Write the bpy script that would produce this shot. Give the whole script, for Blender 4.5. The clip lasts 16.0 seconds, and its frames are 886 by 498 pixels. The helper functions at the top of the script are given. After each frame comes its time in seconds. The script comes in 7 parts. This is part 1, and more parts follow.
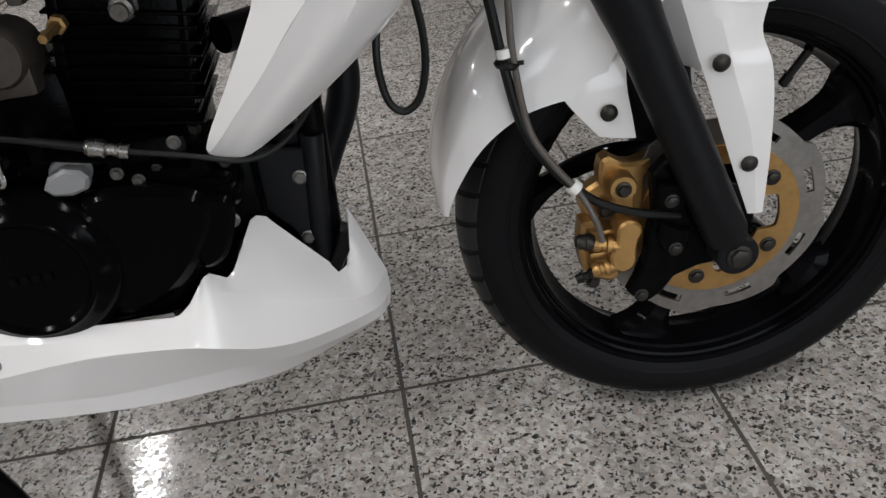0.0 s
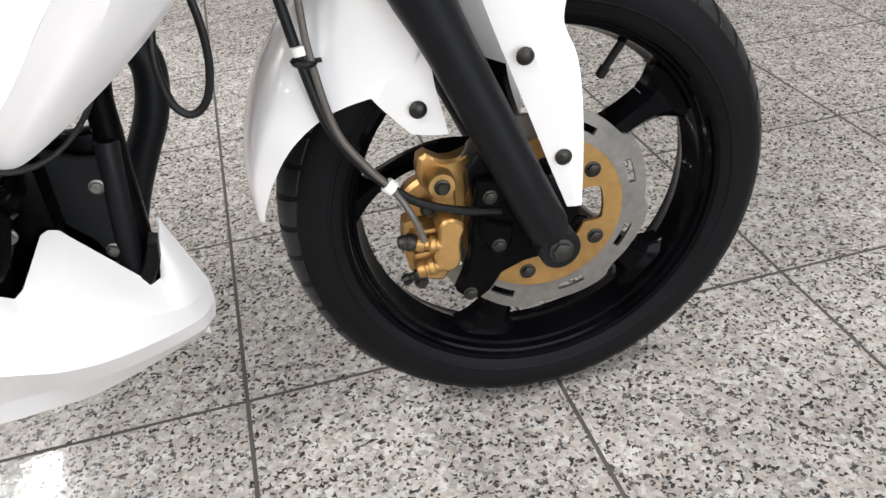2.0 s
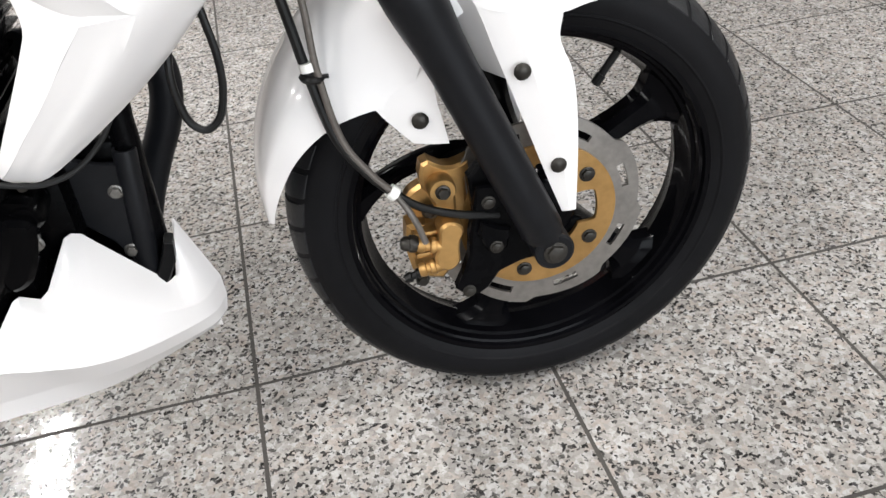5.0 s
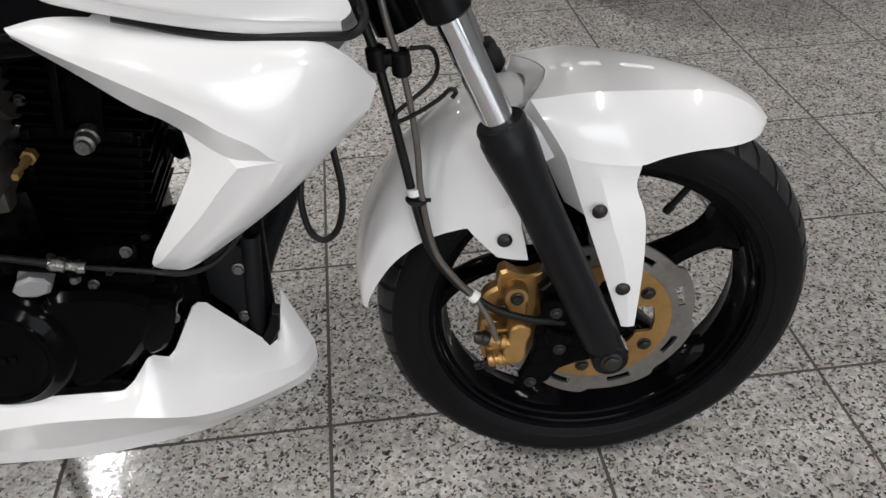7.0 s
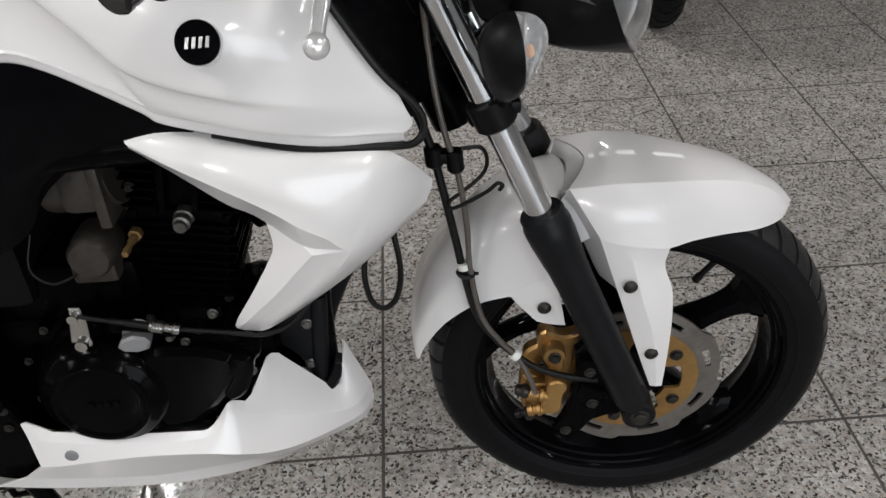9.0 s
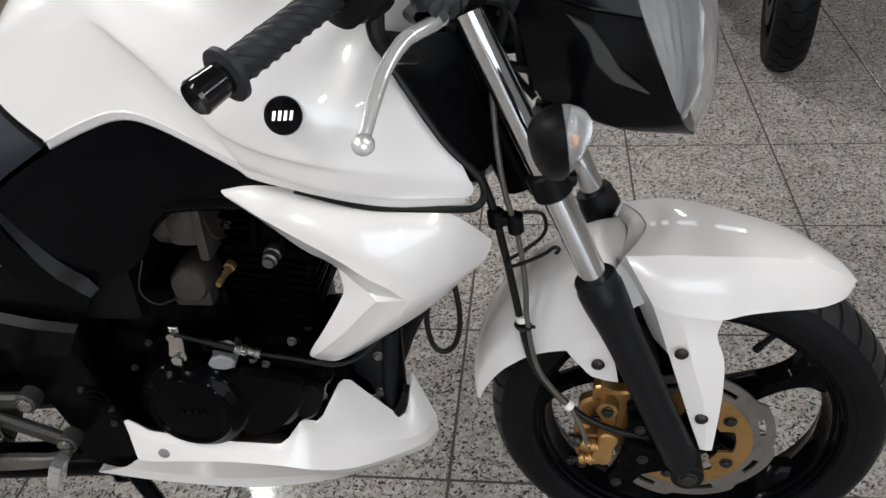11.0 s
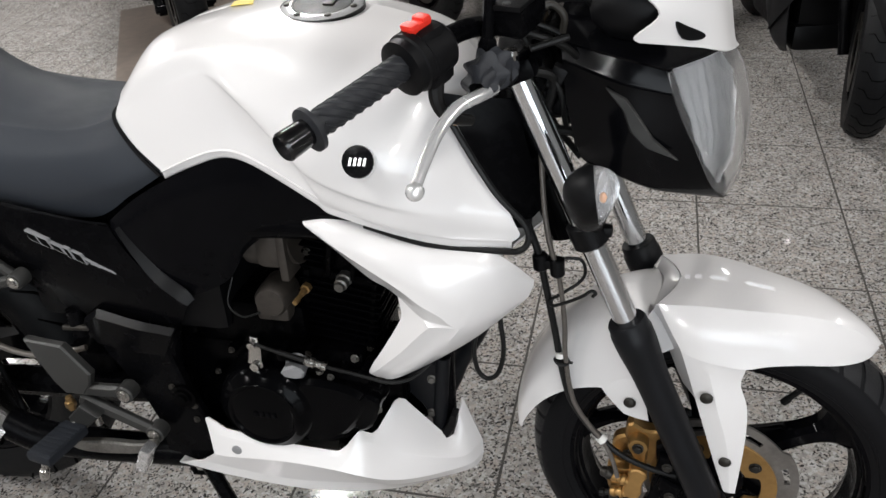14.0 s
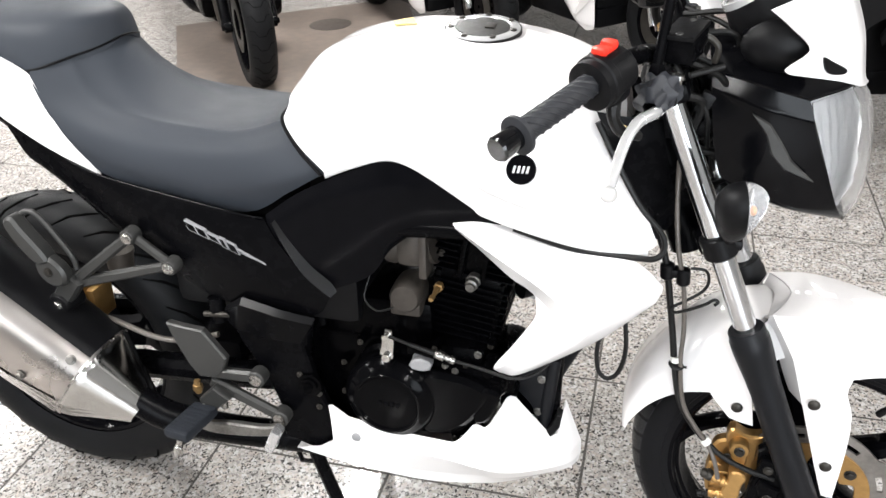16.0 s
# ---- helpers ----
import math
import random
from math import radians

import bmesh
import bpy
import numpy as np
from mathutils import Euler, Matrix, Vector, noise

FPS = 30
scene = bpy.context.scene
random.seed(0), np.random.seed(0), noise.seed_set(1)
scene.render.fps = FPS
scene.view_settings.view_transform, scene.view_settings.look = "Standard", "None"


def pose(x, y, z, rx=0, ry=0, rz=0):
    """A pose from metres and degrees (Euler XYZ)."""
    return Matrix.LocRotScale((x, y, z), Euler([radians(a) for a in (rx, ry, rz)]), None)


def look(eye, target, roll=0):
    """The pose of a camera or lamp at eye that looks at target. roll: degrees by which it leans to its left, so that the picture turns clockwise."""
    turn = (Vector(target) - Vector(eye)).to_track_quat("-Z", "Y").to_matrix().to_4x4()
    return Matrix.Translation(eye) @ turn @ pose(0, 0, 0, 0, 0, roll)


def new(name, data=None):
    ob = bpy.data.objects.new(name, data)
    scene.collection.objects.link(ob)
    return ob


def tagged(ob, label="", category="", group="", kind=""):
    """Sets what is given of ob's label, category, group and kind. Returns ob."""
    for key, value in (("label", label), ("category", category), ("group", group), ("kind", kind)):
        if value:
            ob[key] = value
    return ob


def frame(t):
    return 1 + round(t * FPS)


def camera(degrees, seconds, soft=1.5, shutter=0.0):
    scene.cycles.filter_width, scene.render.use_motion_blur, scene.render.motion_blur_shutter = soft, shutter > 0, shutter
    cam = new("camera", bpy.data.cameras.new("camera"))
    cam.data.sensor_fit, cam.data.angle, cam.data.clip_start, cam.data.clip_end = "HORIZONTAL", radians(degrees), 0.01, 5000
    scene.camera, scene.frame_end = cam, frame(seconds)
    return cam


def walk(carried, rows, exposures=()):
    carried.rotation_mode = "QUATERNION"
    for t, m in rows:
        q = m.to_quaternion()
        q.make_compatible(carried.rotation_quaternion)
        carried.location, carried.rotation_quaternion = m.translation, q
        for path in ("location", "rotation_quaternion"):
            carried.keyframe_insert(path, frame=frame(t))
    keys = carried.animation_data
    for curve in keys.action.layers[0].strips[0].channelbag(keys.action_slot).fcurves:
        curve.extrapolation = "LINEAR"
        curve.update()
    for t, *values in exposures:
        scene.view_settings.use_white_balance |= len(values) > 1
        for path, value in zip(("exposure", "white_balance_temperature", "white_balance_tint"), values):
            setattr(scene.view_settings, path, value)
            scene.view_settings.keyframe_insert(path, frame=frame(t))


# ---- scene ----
cam = camera(57.2, 16.0)
EXPOSURES = [(0.0, -0.3), (0.5, -0.4), (1.0, 0.05), (1.5, 0.39), (2.0, 0.72), (2.5, 0.87), (3.2, 0.84), (5.3, 0.65), (5.5, 0.57), (6.0, 0.32), (6.5, 0.17), (7.0, 0.01), (7.5, -0.11), (8.5, -0.13), (9.0, -0.21), (9.7, -0.34), (11.8, 0.03), (12.5, 0.03), (13.0, 0.0), (14.0, 0.08), (15.0, 0.12), (15.5, 0.73), (16.0, 1.17)]
PATH = [
    (0, (0.0, -0.832, 0.78), (0.155, 0.821, -0.335), -6.6),
    (0.5, (0.027, -0.829, 0.776), (0.268, 0.799, -0.361), -5.0),
    (1, (0.064, -0.833, 0.773), (0.394, 0.779, -0.363), -4.3),
    (1.5, (0.089, -0.832, 0.771), (0.448, 0.774, -0.366), -4.8),
    (2, (0.099, -0.826, 0.763), (0.457, 0.776, -0.379), -5.1),
    (2.5, (0.1, -0.824, 0.76), (0.469, 0.764, -0.399), -5.3),
    (3, (0.099, -0.827, 0.758), (0.464, 0.751, -0.415), -5.6),
    (3.2, (0.099, -0.826, 0.76), (0.47, 0.745, -0.42), -5.5),
    (5.3, (0.105, -0.843, 0.843), (0.425, 0.713, -0.372), -4.9),
    (5.5, (0.102, -0.845, 0.86), (0.416, 0.715, -0.352), -4.7),
    (6, (0.096, -0.849, 0.907), (0.349, 0.723, -0.304), -3.7),
    (6.5, (0.092, -0.848, 0.943), (0.314, 0.716, -0.283), -3.0),
    (7, (0.092, -0.855, 0.991), (0.264, 0.718, -0.232), -1.8),
    (7.5, (0.091, -0.867, 1.041), (0.221, 0.716, -0.175), -1.7),
    (8, (0.093, -0.88, 1.066), (0.196, 0.694, -0.164), -1.5),
    (8.5, (0.097, -0.891, 1.096), (0.186, 0.668, -0.153), -1.4),
    (9, (0.098, -0.888, 1.129), (0.14, 0.688, -0.102), -3.2),
    (9.5, (0.086, -0.859, 1.155), (0.133, 0.707, -0.089), -2.9),
    (9.7, (0.082, -0.855, 1.162), (0.12, 0.715, -0.077), -3.1),
    (11.8, (0.237, -0.961, 1.231), (-0.138, 0.615, 0.059), -5.6),
    (12, (0.242, -0.969, 1.234), (-0.122, 0.611, 0.064), -5.2),
    (12.5, (0.252, -0.989, 1.244), (-0.139, 0.594, 0.086), -5.3),
    (13, (0.26, -0.999, 1.251), (-0.158, 0.59, 0.111), -5.6),
    (13.5, (0.258, -1.005, 1.262), (-0.188, 0.594, 0.145), -5.5),
    (14, (0.239, -1.009, 1.275), (-0.227, 0.598, 0.179), -5.2),
    (14.5, (0.215, -1.037, 1.289), (-0.259, 0.612, 0.261), -4.0),
    (15, (0.152, -1.082, 1.294), (-0.319, 0.572, 0.273), -3.1),
    (15.5, (0.107, -1.116, 1.299), (-0.36, 0.54, 0.279), -2.3),
    (16, (0.077, -1.154, 1.307), (-0.399, 0.489, 0.271), -2.4),
]
walk(cam, [(t, look(eye, target, roll)) for t, eye, target, roll in PATH], EXPOSURES)

# ---- light ----
world = bpy.data.worlds.new("showroom_world")
scene.world = world
world.use_nodes = True
world.node_tree.nodes["Background"].inputs[0].default_value = (1, 1, 1, 1)
world.node_tree.nodes["Background"].inputs[1].default_value = 0.06


def area(name, place, target, sx, sy, power, colour=(1.0, 0.99, 0.98)):
    data = bpy.data.lights.new(name, "AREA")
    data.shape, data.size, data.size_y, data.energy, data.color = "RECTANGLE", sx, sy, power, colour
    ob = new(name, data)
    ob.matrix_world = look(place, target)
    return ob


CEILING = 3.05
# Tubes at (-1.6, 2.5) and (1.6, 6.1) match floor streaks; others are added fill.
TUBES = [(x, y) for x in (-4.8, -1.6) for y in (-4.7, -1.1, 2.5, 6.1)] + [(1.6, 6.1), (1.6, -1.1), (1.6, -4.7), (4.8, 2.5), (4.8, -1.1), (4.8, -4.7)]
POWER = {(1.6, 6.1): 26, (1.6, -1.1): 32, (-1.6, 2.5): 88, (-4.8, 2.5): 92, (-1.6, -1.1): 62, (4.8, 2.5): 74, (1.6, -4.7): 34, (4.8, -1.1): 50}
for x, y in TUBES:
    area("tube_light", (x, y, CEILING - 0.125), (x, y, 0), 0.17, 1.2, POWER.get((x, y), 4 if y > 5 else 66))
# cool fill lamp added behind the camera to lighten the faces turned to it
area("shop_front_daylight", (2.6, -5.85, 1.5), (2.6, 0, 1.2), 5.0, 2.4, 162, (0.86, 0.93, 1.0))


# ---- materials ----
def material(name, colour, rough=0.5, metal=0.0, coat=0.0, coat_rough=0.03, grain=0.0, grain_scale=60.0, bump=0.0, bump_scale=300.0, dirt=0.0, spec=0.5):
    m = bpy.data.materials.new(name)
    m.use_nodes = True
    n, l = m.node_tree.nodes, m.node_tree.links
    p = n["Principled BSDF"]
    p.inputs["Base Color"].default_value = (*colour, 1)
    p.inputs["Roughness"].default_value = rough
    p.inputs["Metallic"].default_value = metal
    p.inputs["Coat Weight"].default_value = coat
    p.inputs["Coat Roughness"].default_value = coat_rough
    p.inputs["Specular IOR Level"].default_value = spec
    tc = n.new("ShaderNodeTexCoord")
    if grain:
        t = n.new("ShaderNodeTexNoise")
        t.inputs["Scale"].default_value, t.inputs["Detail"].default_value = grain_scale, 6
        l.new(tc.outputs["Object"], t.inputs["Vector"])
        big = n.new("ShaderNodeTexNoise")
        big.inputs["Scale"].default_value, big.inputs["Detail"].default_value = grain_scale / 9, 3
        l.new(tc.outputs["Object"], big.inputs["Vector"])
        add = n.new("ShaderNodeMath")
        add.operation = "ADD"
        l.new(t.outputs["Fac"], add.inputs[0]), l.new(big.outputs["Fac"], add.inputs[1])
        r = n.new("ShaderNodeMapRange")
        r.inputs[1].default_value, r.inputs[2].default_value = 0.7, 1.3
        r.inputs[3].default_value, r.inputs[4].default_value = 1 - grain, 1 + grain
        l.new(add.outputs[0], r.inputs[0])
        mix = n.new("ShaderNodeMix")
        mix.data_type, mix.blend_type = "RGBA", "MULTIPLY"
        mix.inputs[0].default_value = 1
        mix.inputs[6].default_value = (*colour, 1)
        l.new(r.outputs[0], mix.inputs[7])
        l.new(mix.outputs[2], p.inputs["Base Color"])
        rr = n.new("ShaderNodeMapRange")
        rr.inputs[1].default_value, rr.inputs[2].default_value = 0.7, 1.3
        rr.inputs[3].default_value, rr.inputs[4].default_value = max(rough - 0.08, 0.02), min(rough + 0.1, 1)
        l.new(add.outputs[0], rr.inputs[0]), l.new(rr.outputs[0], p.inputs["Roughness"])
    if bump:
        b, t = n.new("ShaderNodeBump"), n.new("ShaderNodeTexNoise")
        t.inputs["Scale"].default_value, t.inputs["Detail"].default_value = bump_scale, 4
        l.new(tc.outputs["Object"], t.inputs["Vector"]), l.new(t.outputs["Fac"], b.inputs["Height"])
        b.inputs["Strength"].default_value, b.inputs["Distance"].default_value = bump, 0.002
        l.new(b.outputs["Normal"], p.inputs["Normal"])
    return m


WHITE = material("pearl_white_paint", (0.735, 0.715, 0.709), 0.3, coat=0.8, coat_rough=0.02)
GLOSS = material("gloss_black_paint", (0.0022, 0.0022, 0.0028), 0.09, grain=0.2, grain_scale=40, spec=0.05)
SATIN = material("satin_black_enamel", (0.0018, 0.0018, 0.0022), 0.24, grain=0.25, grain_scale=60, bump=0.05, bump_scale=500, spec=0.045)
PLASTIC = material("black_moulded_plastic", (0.0035, 0.0035, 0.004), 0.4, grain=0.2, grain_scale=90, bump=0.10, bump_scale=900, spec=0.13)
SLIDER = material("matt_black_enamel", (0.0060, 0.0064, 0.0078), 0.44, grain=0.2, grain_scale=60, bump=0.05, bump_scale=500, spec=0.16)
BAREND = material("polished_black_plastic", (0.003, 0.003, 0.0035), 0.1, spec=0.5)
BEVEL = material("black_plastic_bevel", (0.003, 0.003, 0.0035), 0.28, spec=0.13)
COWL = material("black_cowl_lacquer", (0.0022, 0.0022, 0.0028), 0.16, grain=0.2, grain_scale=40, spec=0.13)
CONE = material("polished_stainless", (0.52, 0.51, 0.495), 0.15, 1.0)
CAST = material("black_cast_engine", (0.0008, 0.0008, 0.0010), 0.22, grain=0.3, grain_scale=80, bump=0.10, bump_scale=420, spec=0.04)
RUBBER = material("tyre_rubber", (0.0048, 0.0048, 0.0056), 0.5, grain=0.25, grain_scale=70, bump=0.15, bump_scale=700, spec=0.10)
# paler, glossier copy of RUBBER, giving the tread its sheen of light
TREAD = material("sheen_tyre_tread", (0.0065, 0.0068, 0.0080), 0.38, grain=0.3, grain_scale=90, bump=0.2, bump_scale=700, spec=0.32)
GROOVE = material("tyre_groove", (0.002, 0.002, 0.002), 0.9, spec=0.03)
GRIP = material("grip_rubber", (0.014, 0.015, 0.018), 0.55, grain=0.2, grain_scale=200, bump=0.1, bump_scale=900, spec=0.4)
CHROME = material("chrome", (0.62, 0.63, 0.64), 0.09, 1.0, grain=0.05, grain_scale=30)
STEEL = material("brushed_steel", (0.36, 0.35, 0.335), 0.24, 1.0, grain=0.15, grain_scale=150, bump=0.1, bump_scale=800)
ALLOY = material("grey_alloy", (0.044, 0.044, 0.0425), 0.45, 0.6, grain=0.12, grain_scale=120, bump=0.1, bump_scale=700)
DISC = material("worn_disc_steel", (0.25, 0.235, 0.22), 0.4, 0.9, grain=0.18, grain_scale=120, bump=0.1, bump_scale=800)
CARB = material("dull_zinc_casting", (0.050, 0.043, 0.037), 0.5, 0.5, grain=0.3, grain_scale=90, bump=0.2, bump_scale=500)
POLISH = material("polished_alloy", (0.88, 0.88, 0.88), 0.2, 0.65, grain=0.06, grain_scale=60)
GOLD = material("gold_anodised_alloy", (0.40, 0.235, 0.085), 0.36, 0.8, grain=0.15, grain_scale=110, bump=0.08, bump_scale=800)
BOLT = material("zinc_bolt", (0.15, 0.145, 0.135), 0.38, 0.8, grain=0.3, grain_scale=300)
DARKBOLT = material("dark_bolt", (0.035, 0.032, 0.028), 0.4, 0.7, grain=0.3, grain_scale=300)
SEAT = material("grey_vinyl", (0.026, 0.030, 0.037), 0.58, grain=0.06, grain_scale=25, bump=0.16, bump_scale=1400, spec=0.22)
HOSE = material("black_rubber_hose", (0.004, 0.004, 0.004), 0.42, grain=0.2, grain_scale=100, spec=0.25)
BRAID = material("sheathed_brake_line", (0.10, 0.088, 0.078), 0.4, 0.2, grain=0.2, grain_scale=200)
RED = material("red_switch", (0.75, 0.03, 0.015), 0.4)
YELLOW = material("yellow_sticker", (0.80, 0.64, 0.16), 0.5, grain=0.05, grain_scale=60)
CREAM = material("white_sleeve", (0.75, 0.75, 0.72), 0.4)
AMBER = material("amber_bulb", (0.55, 0.25, 0.10), 0.3)
REFLECTOR = material("silvered_reflector", (0.97, 0.97, 0.97), 0.12, 0.35, grain=0.1, grain_scale=40, bump=0.9, bump_scale=70)
BARREL = material("brushed_silencer_steel", (0.40, 0.375, 0.355), 0.28, 1.0, grain=0.06, grain_scale=20, bump=0.05, bump_scale=900)
PLUG = material("pale_grey_plastic", (0.21, 0.21, 0.215), 0.45, grain=0.05, grain_scale=80)
PRINT = material("silver_print", (0.28, 0.28, 0.29), 0.4, 0.2)
CARD = material("brown_cardboard", (0.125, 0.100, 0.083), 0.6, grain=0.35, grain_scale=20, bump=0.05)
WALL = material("grey_wall_paint", (0.20, 0.197, 0.194), 0.7, grain=0.05, grain_scale=8, bump=0.05, bump_scale=200)
CEIL = material("dim_ceiling_paint", (0.17, 0.17, 0.168), 0.8, grain=0.03, grain_scale=6)
GROUT = material("dark_grout", (0.055, 0.05, 0.045), 0.9, grain=0.3, grain_scale=60)
REARTYRE = material("worn_rear_tyre_rubber", (0.0050, 0.0052, 0.0058), 0.5, grain=0.3, grain_scale=90, bump=0.2, bump_scale=700, spec=0.12)
PEGRUBBER = material("peg_rubber", (0.011, 0.013, 0.017), 0.6, grain=0.2, grain_scale=150, bump=0.1, bump_scale=700, spec=0.2)
COVER = material("gloss_black_engine_cover", (0.0012, 0.0012, 0.0015), 0.13, spec=0.055)
FIN = material("gloss_black_fins", (0.0010, 0.0010, 0.0013), 0.16, grain=0.3, grain_scale=80, bump=0.3, bump_scale=260, spec=0.028)
BRASS = material("dull_brass", (0.30, 0.19, 0.08), 0.4, 0.8, grain=0.3, grain_scale=200)
FOIL = material("crumpled_foil", (0.62, 0.62, 0.63), 0.2, 0.85, grain=0.2, grain_scale=80, bump=1.0, bump_scale=110)
REDPAINT = material("red_panel", (0.5, 0.03, 0.02), 0.4)


def glass_material():
    m = bpy.data.materials.new("clear_lens")
    m.use_nodes = True
    p = m.node_tree.nodes["Principled BSDF"]
    p.inputs["Transmission Weight"].default_value, p.inputs["Roughness"].default_value, p.inputs["IOR"].default_value = 1.0, 0.03, 1.3
    p.inputs["Base Color"].default_value = (0.95, 0.96, 0.97, 1)
    return m


GLASS = glass_material()
BOOT = material("grey_rubber_boot", (0.013, 0.0145, 0.019), 0.55, grain=0.2, grain_scale=80, bump=0.2, bump_scale=300)
TAN = material("tan_cable_sleeve", (0.014, 0.012, 0.009), 0.5, grain=0.3, grain_scale=90)
CLEAR = material("clear_plastic_lens", (0.85, 0.85, 0.86), 0.10, grain=0.04, grain_scale=80, bump=0.3, bump_scale=120)
CLEAR.node_tree.nodes["Principled BSDF"].inputs["Transmission Weight"].default_value = 0.8
CLEAR.node_tree.nodes["Principled BSDF"].inputs["IOR"].default_value = 1.2
HEADLENS = material("clear_headlight_plastic", (0.92, 0.92, 0.92), 0.06, grain=0.03, grain_scale=40)
HEADLENS.node_tree.nodes["Principled BSDF"].inputs["Transmission Weight"].default_value = 0.97
HEADLENS.node_tree.nodes["Principled BSDF"].inputs["IOR"].default_value = 1.25


def emit_material():
    m = bpy.data.materials.new("lit_tube")
    m.use_nodes = True
    p = m.node_tree.nodes["Principled BSDF"]
    p.inputs["Emission Color"].default_value = (1.0, 0.96, 0.9, 1)
    p.inputs["Emission Strength"].default_value = 3.5
    return m


TUBE = emit_material()


def granite():
    m = bpy.data.materials.new("speckled_granite")
    m.use_nodes = True
    n, l = m.node_tree.nodes, m.node_tree.links
    p = n["Principled BSDF"]
    tc, info = n.new("ShaderNodeTexCoord"), n.new("ShaderNodeObjectInfo")
    shift = n.new("ShaderNodeVectorMath")
    shift.operation = "MULTIPLY_ADD"
    comb = n.new("ShaderNodeCombineXYZ")
    for k in range(3):
        l.new(info.outputs["Random"], comb.inputs[k])
    shift.inputs[1].default_value = (37, 53, 71)
    l.new(comb.outputs[0], shift.inputs[0]), l.new(tc.outputs["Object"], shift.inputs[2])
    warp = n.new("ShaderNodeTexNoise")
    warp.inputs["Scale"].default_value, warp.inputs["Detail"].default_value = 160, 3
    l.new(shift.outputs[0], warp.inputs["Vector"])
    sc = n.new("ShaderNodeVectorMath")
    sc.operation = "MULTIPLY_ADD"
    sc.inputs[1].default_value = (0.011, 0.011, 0.011)
    l.new(warp.outputs["Color"], sc.inputs[0]), l.new(shift.outputs[0], sc.inputs[2])

    def cells(scale, stops):
        v = n.new("ShaderNodeTexVoronoi")
        v.inputs["Scale"].default_value = scale
        l.new(sc.outputs[0], v.inputs["Vector"])
        sep = n.new("ShaderNodeSeparateColor")
        l.new(v.outputs["Color"], sep.inputs[0])
        r = n.new("ShaderNodeValToRGB")
        r.color_ramp.interpolation = "CONSTANT"
        for k, (at, c) in enumerate(stops):
            e = r.color_ramp.elements[k] if k < 2 else r.color_ramp.elements.new(at)
            e.position, e.color = at, (*c, 1)
        l.new(sep.outputs[0], r.inputs[0])
        return r, sep

    a, _ = cells(125, [(0.0, (0.315, 0.298, 0.279)), (0.3, (0.400, 0.379, 0.361)), (0.52, (0.368, 0.329, 0.300)), (0.72, (0.439, 0.424, 0.415)), (0.9, (0.263, 0.250, 0.238))])
    b, sb = cells(250, [(0.0, (0.085, 0.085, 0.088)), (0.11, (0.25, 0.25, 0.25)), (0.21, (1, 1, 1)), (0.6, (0.93, 0.92, 0.91)), (0.8, (0.80, 0.79, 0.78))])
    mix = n.new("ShaderNodeMix")
    mix.data_type, mix.blend_type = "RGBA", "MULTIPLY"
    mix.inputs[0].default_value = 1
    l.new(a.outputs[0], mix.inputs[6]), l.new(b.outputs[0], mix.inputs[7])
    # patches of denser dark mineral and a slight tone from tile to tile
    big = n.new("ShaderNodeTexNoise")
    big.inputs["Scale"].default_value, big.inputs["Detail"].default_value = 14, 4
    l.new(shift.outputs[0], big.inputs["Vector"])
    rg = n.new("ShaderNodeMapRange")
    rg.inputs[1].default_value, rg.inputs[2].default_value, rg.inputs[3].default_value, rg.inputs[4].default_value = 0.3, 0.7, 0.86, 1.1
    l.new(big.outputs["Fac"], rg.inputs[0])
    mix2 = n.new("ShaderNodeMix")
    mix2.data_type, mix2.blend_type = "RGBA", "MULTIPLY"
    mix2.inputs[0].default_value = 1
    l.new(mix.outputs[2], mix2.inputs[6]), l.new(rg.outputs[0], mix2.inputs[7])
    tone = n.new("ShaderNodeMapRange")
    tone.inputs[3].default_value, tone.inputs[4].default_value = 0.93, 1.04
    l.new(info.outputs["Random"], tone.inputs[0])
    mix3 = n.new("ShaderNodeMix")
    mix3.data_type, mix3.blend_type = "RGBA", "MULTIPLY"
    mix3.inputs[0].default_value = 1
    l.new(mix2.outputs[2], mix3.inputs[6]), l.new(tone.outputs[0], mix3.inputs[7])
    l.new(mix3.outputs[2], p.inputs["Base Color"])
    rr = n.new("ShaderNodeMapRange")
    rr.inputs[1].default_value, rr.inputs[2].default_value, rr.inputs[3].default_value, rr.inputs[4].default_value = 0.35, 0.75, 0.05, 0.34
    l.new(sb.outputs[1], rr.inputs[0]), l.new(rr.outputs[0], p.inputs["Roughness"])
    p.inputs["Specular IOR Level"].default_value = 0.26
    return m


GRANITE = granite()


# ---- shaping tools ----
def spline(pts, n=6, closed=False):
    """A smooth line through the points, n steps between each two."""
    P = [Vector(p) for p in pts]
    out, k = [], len(P)
    for i in range(k if closed else k - 1):
        if closed:
            a, b, c, d = P[i - 1], P[i], P[(i + 1) % k], P[(i + 2) % k]
        else:
            b, c = P[i], P[i + 1]
            a = P[i - 1] if i else b * 2 - c
            d = P[i + 2] if i + 2 < k else c * 2 - b
        for j in range(n):
            t = j / n
            out.append(0.5 * (2 * b + (c - a) * t + (2 * a - 5 * b + 4 * c - d) * t * t + (3 * b - a - 3 * c + d) * t ** 3))
    if not closed:
        out.append(P[-1].copy())
    return out


def lines(pts, n=1):
    P = [Vector(p) for p in pts]
    return [P[i].lerp(P[i + 1], j / n) for i in range(len(P) - 1) for j in range(n)] + [P[-1]]


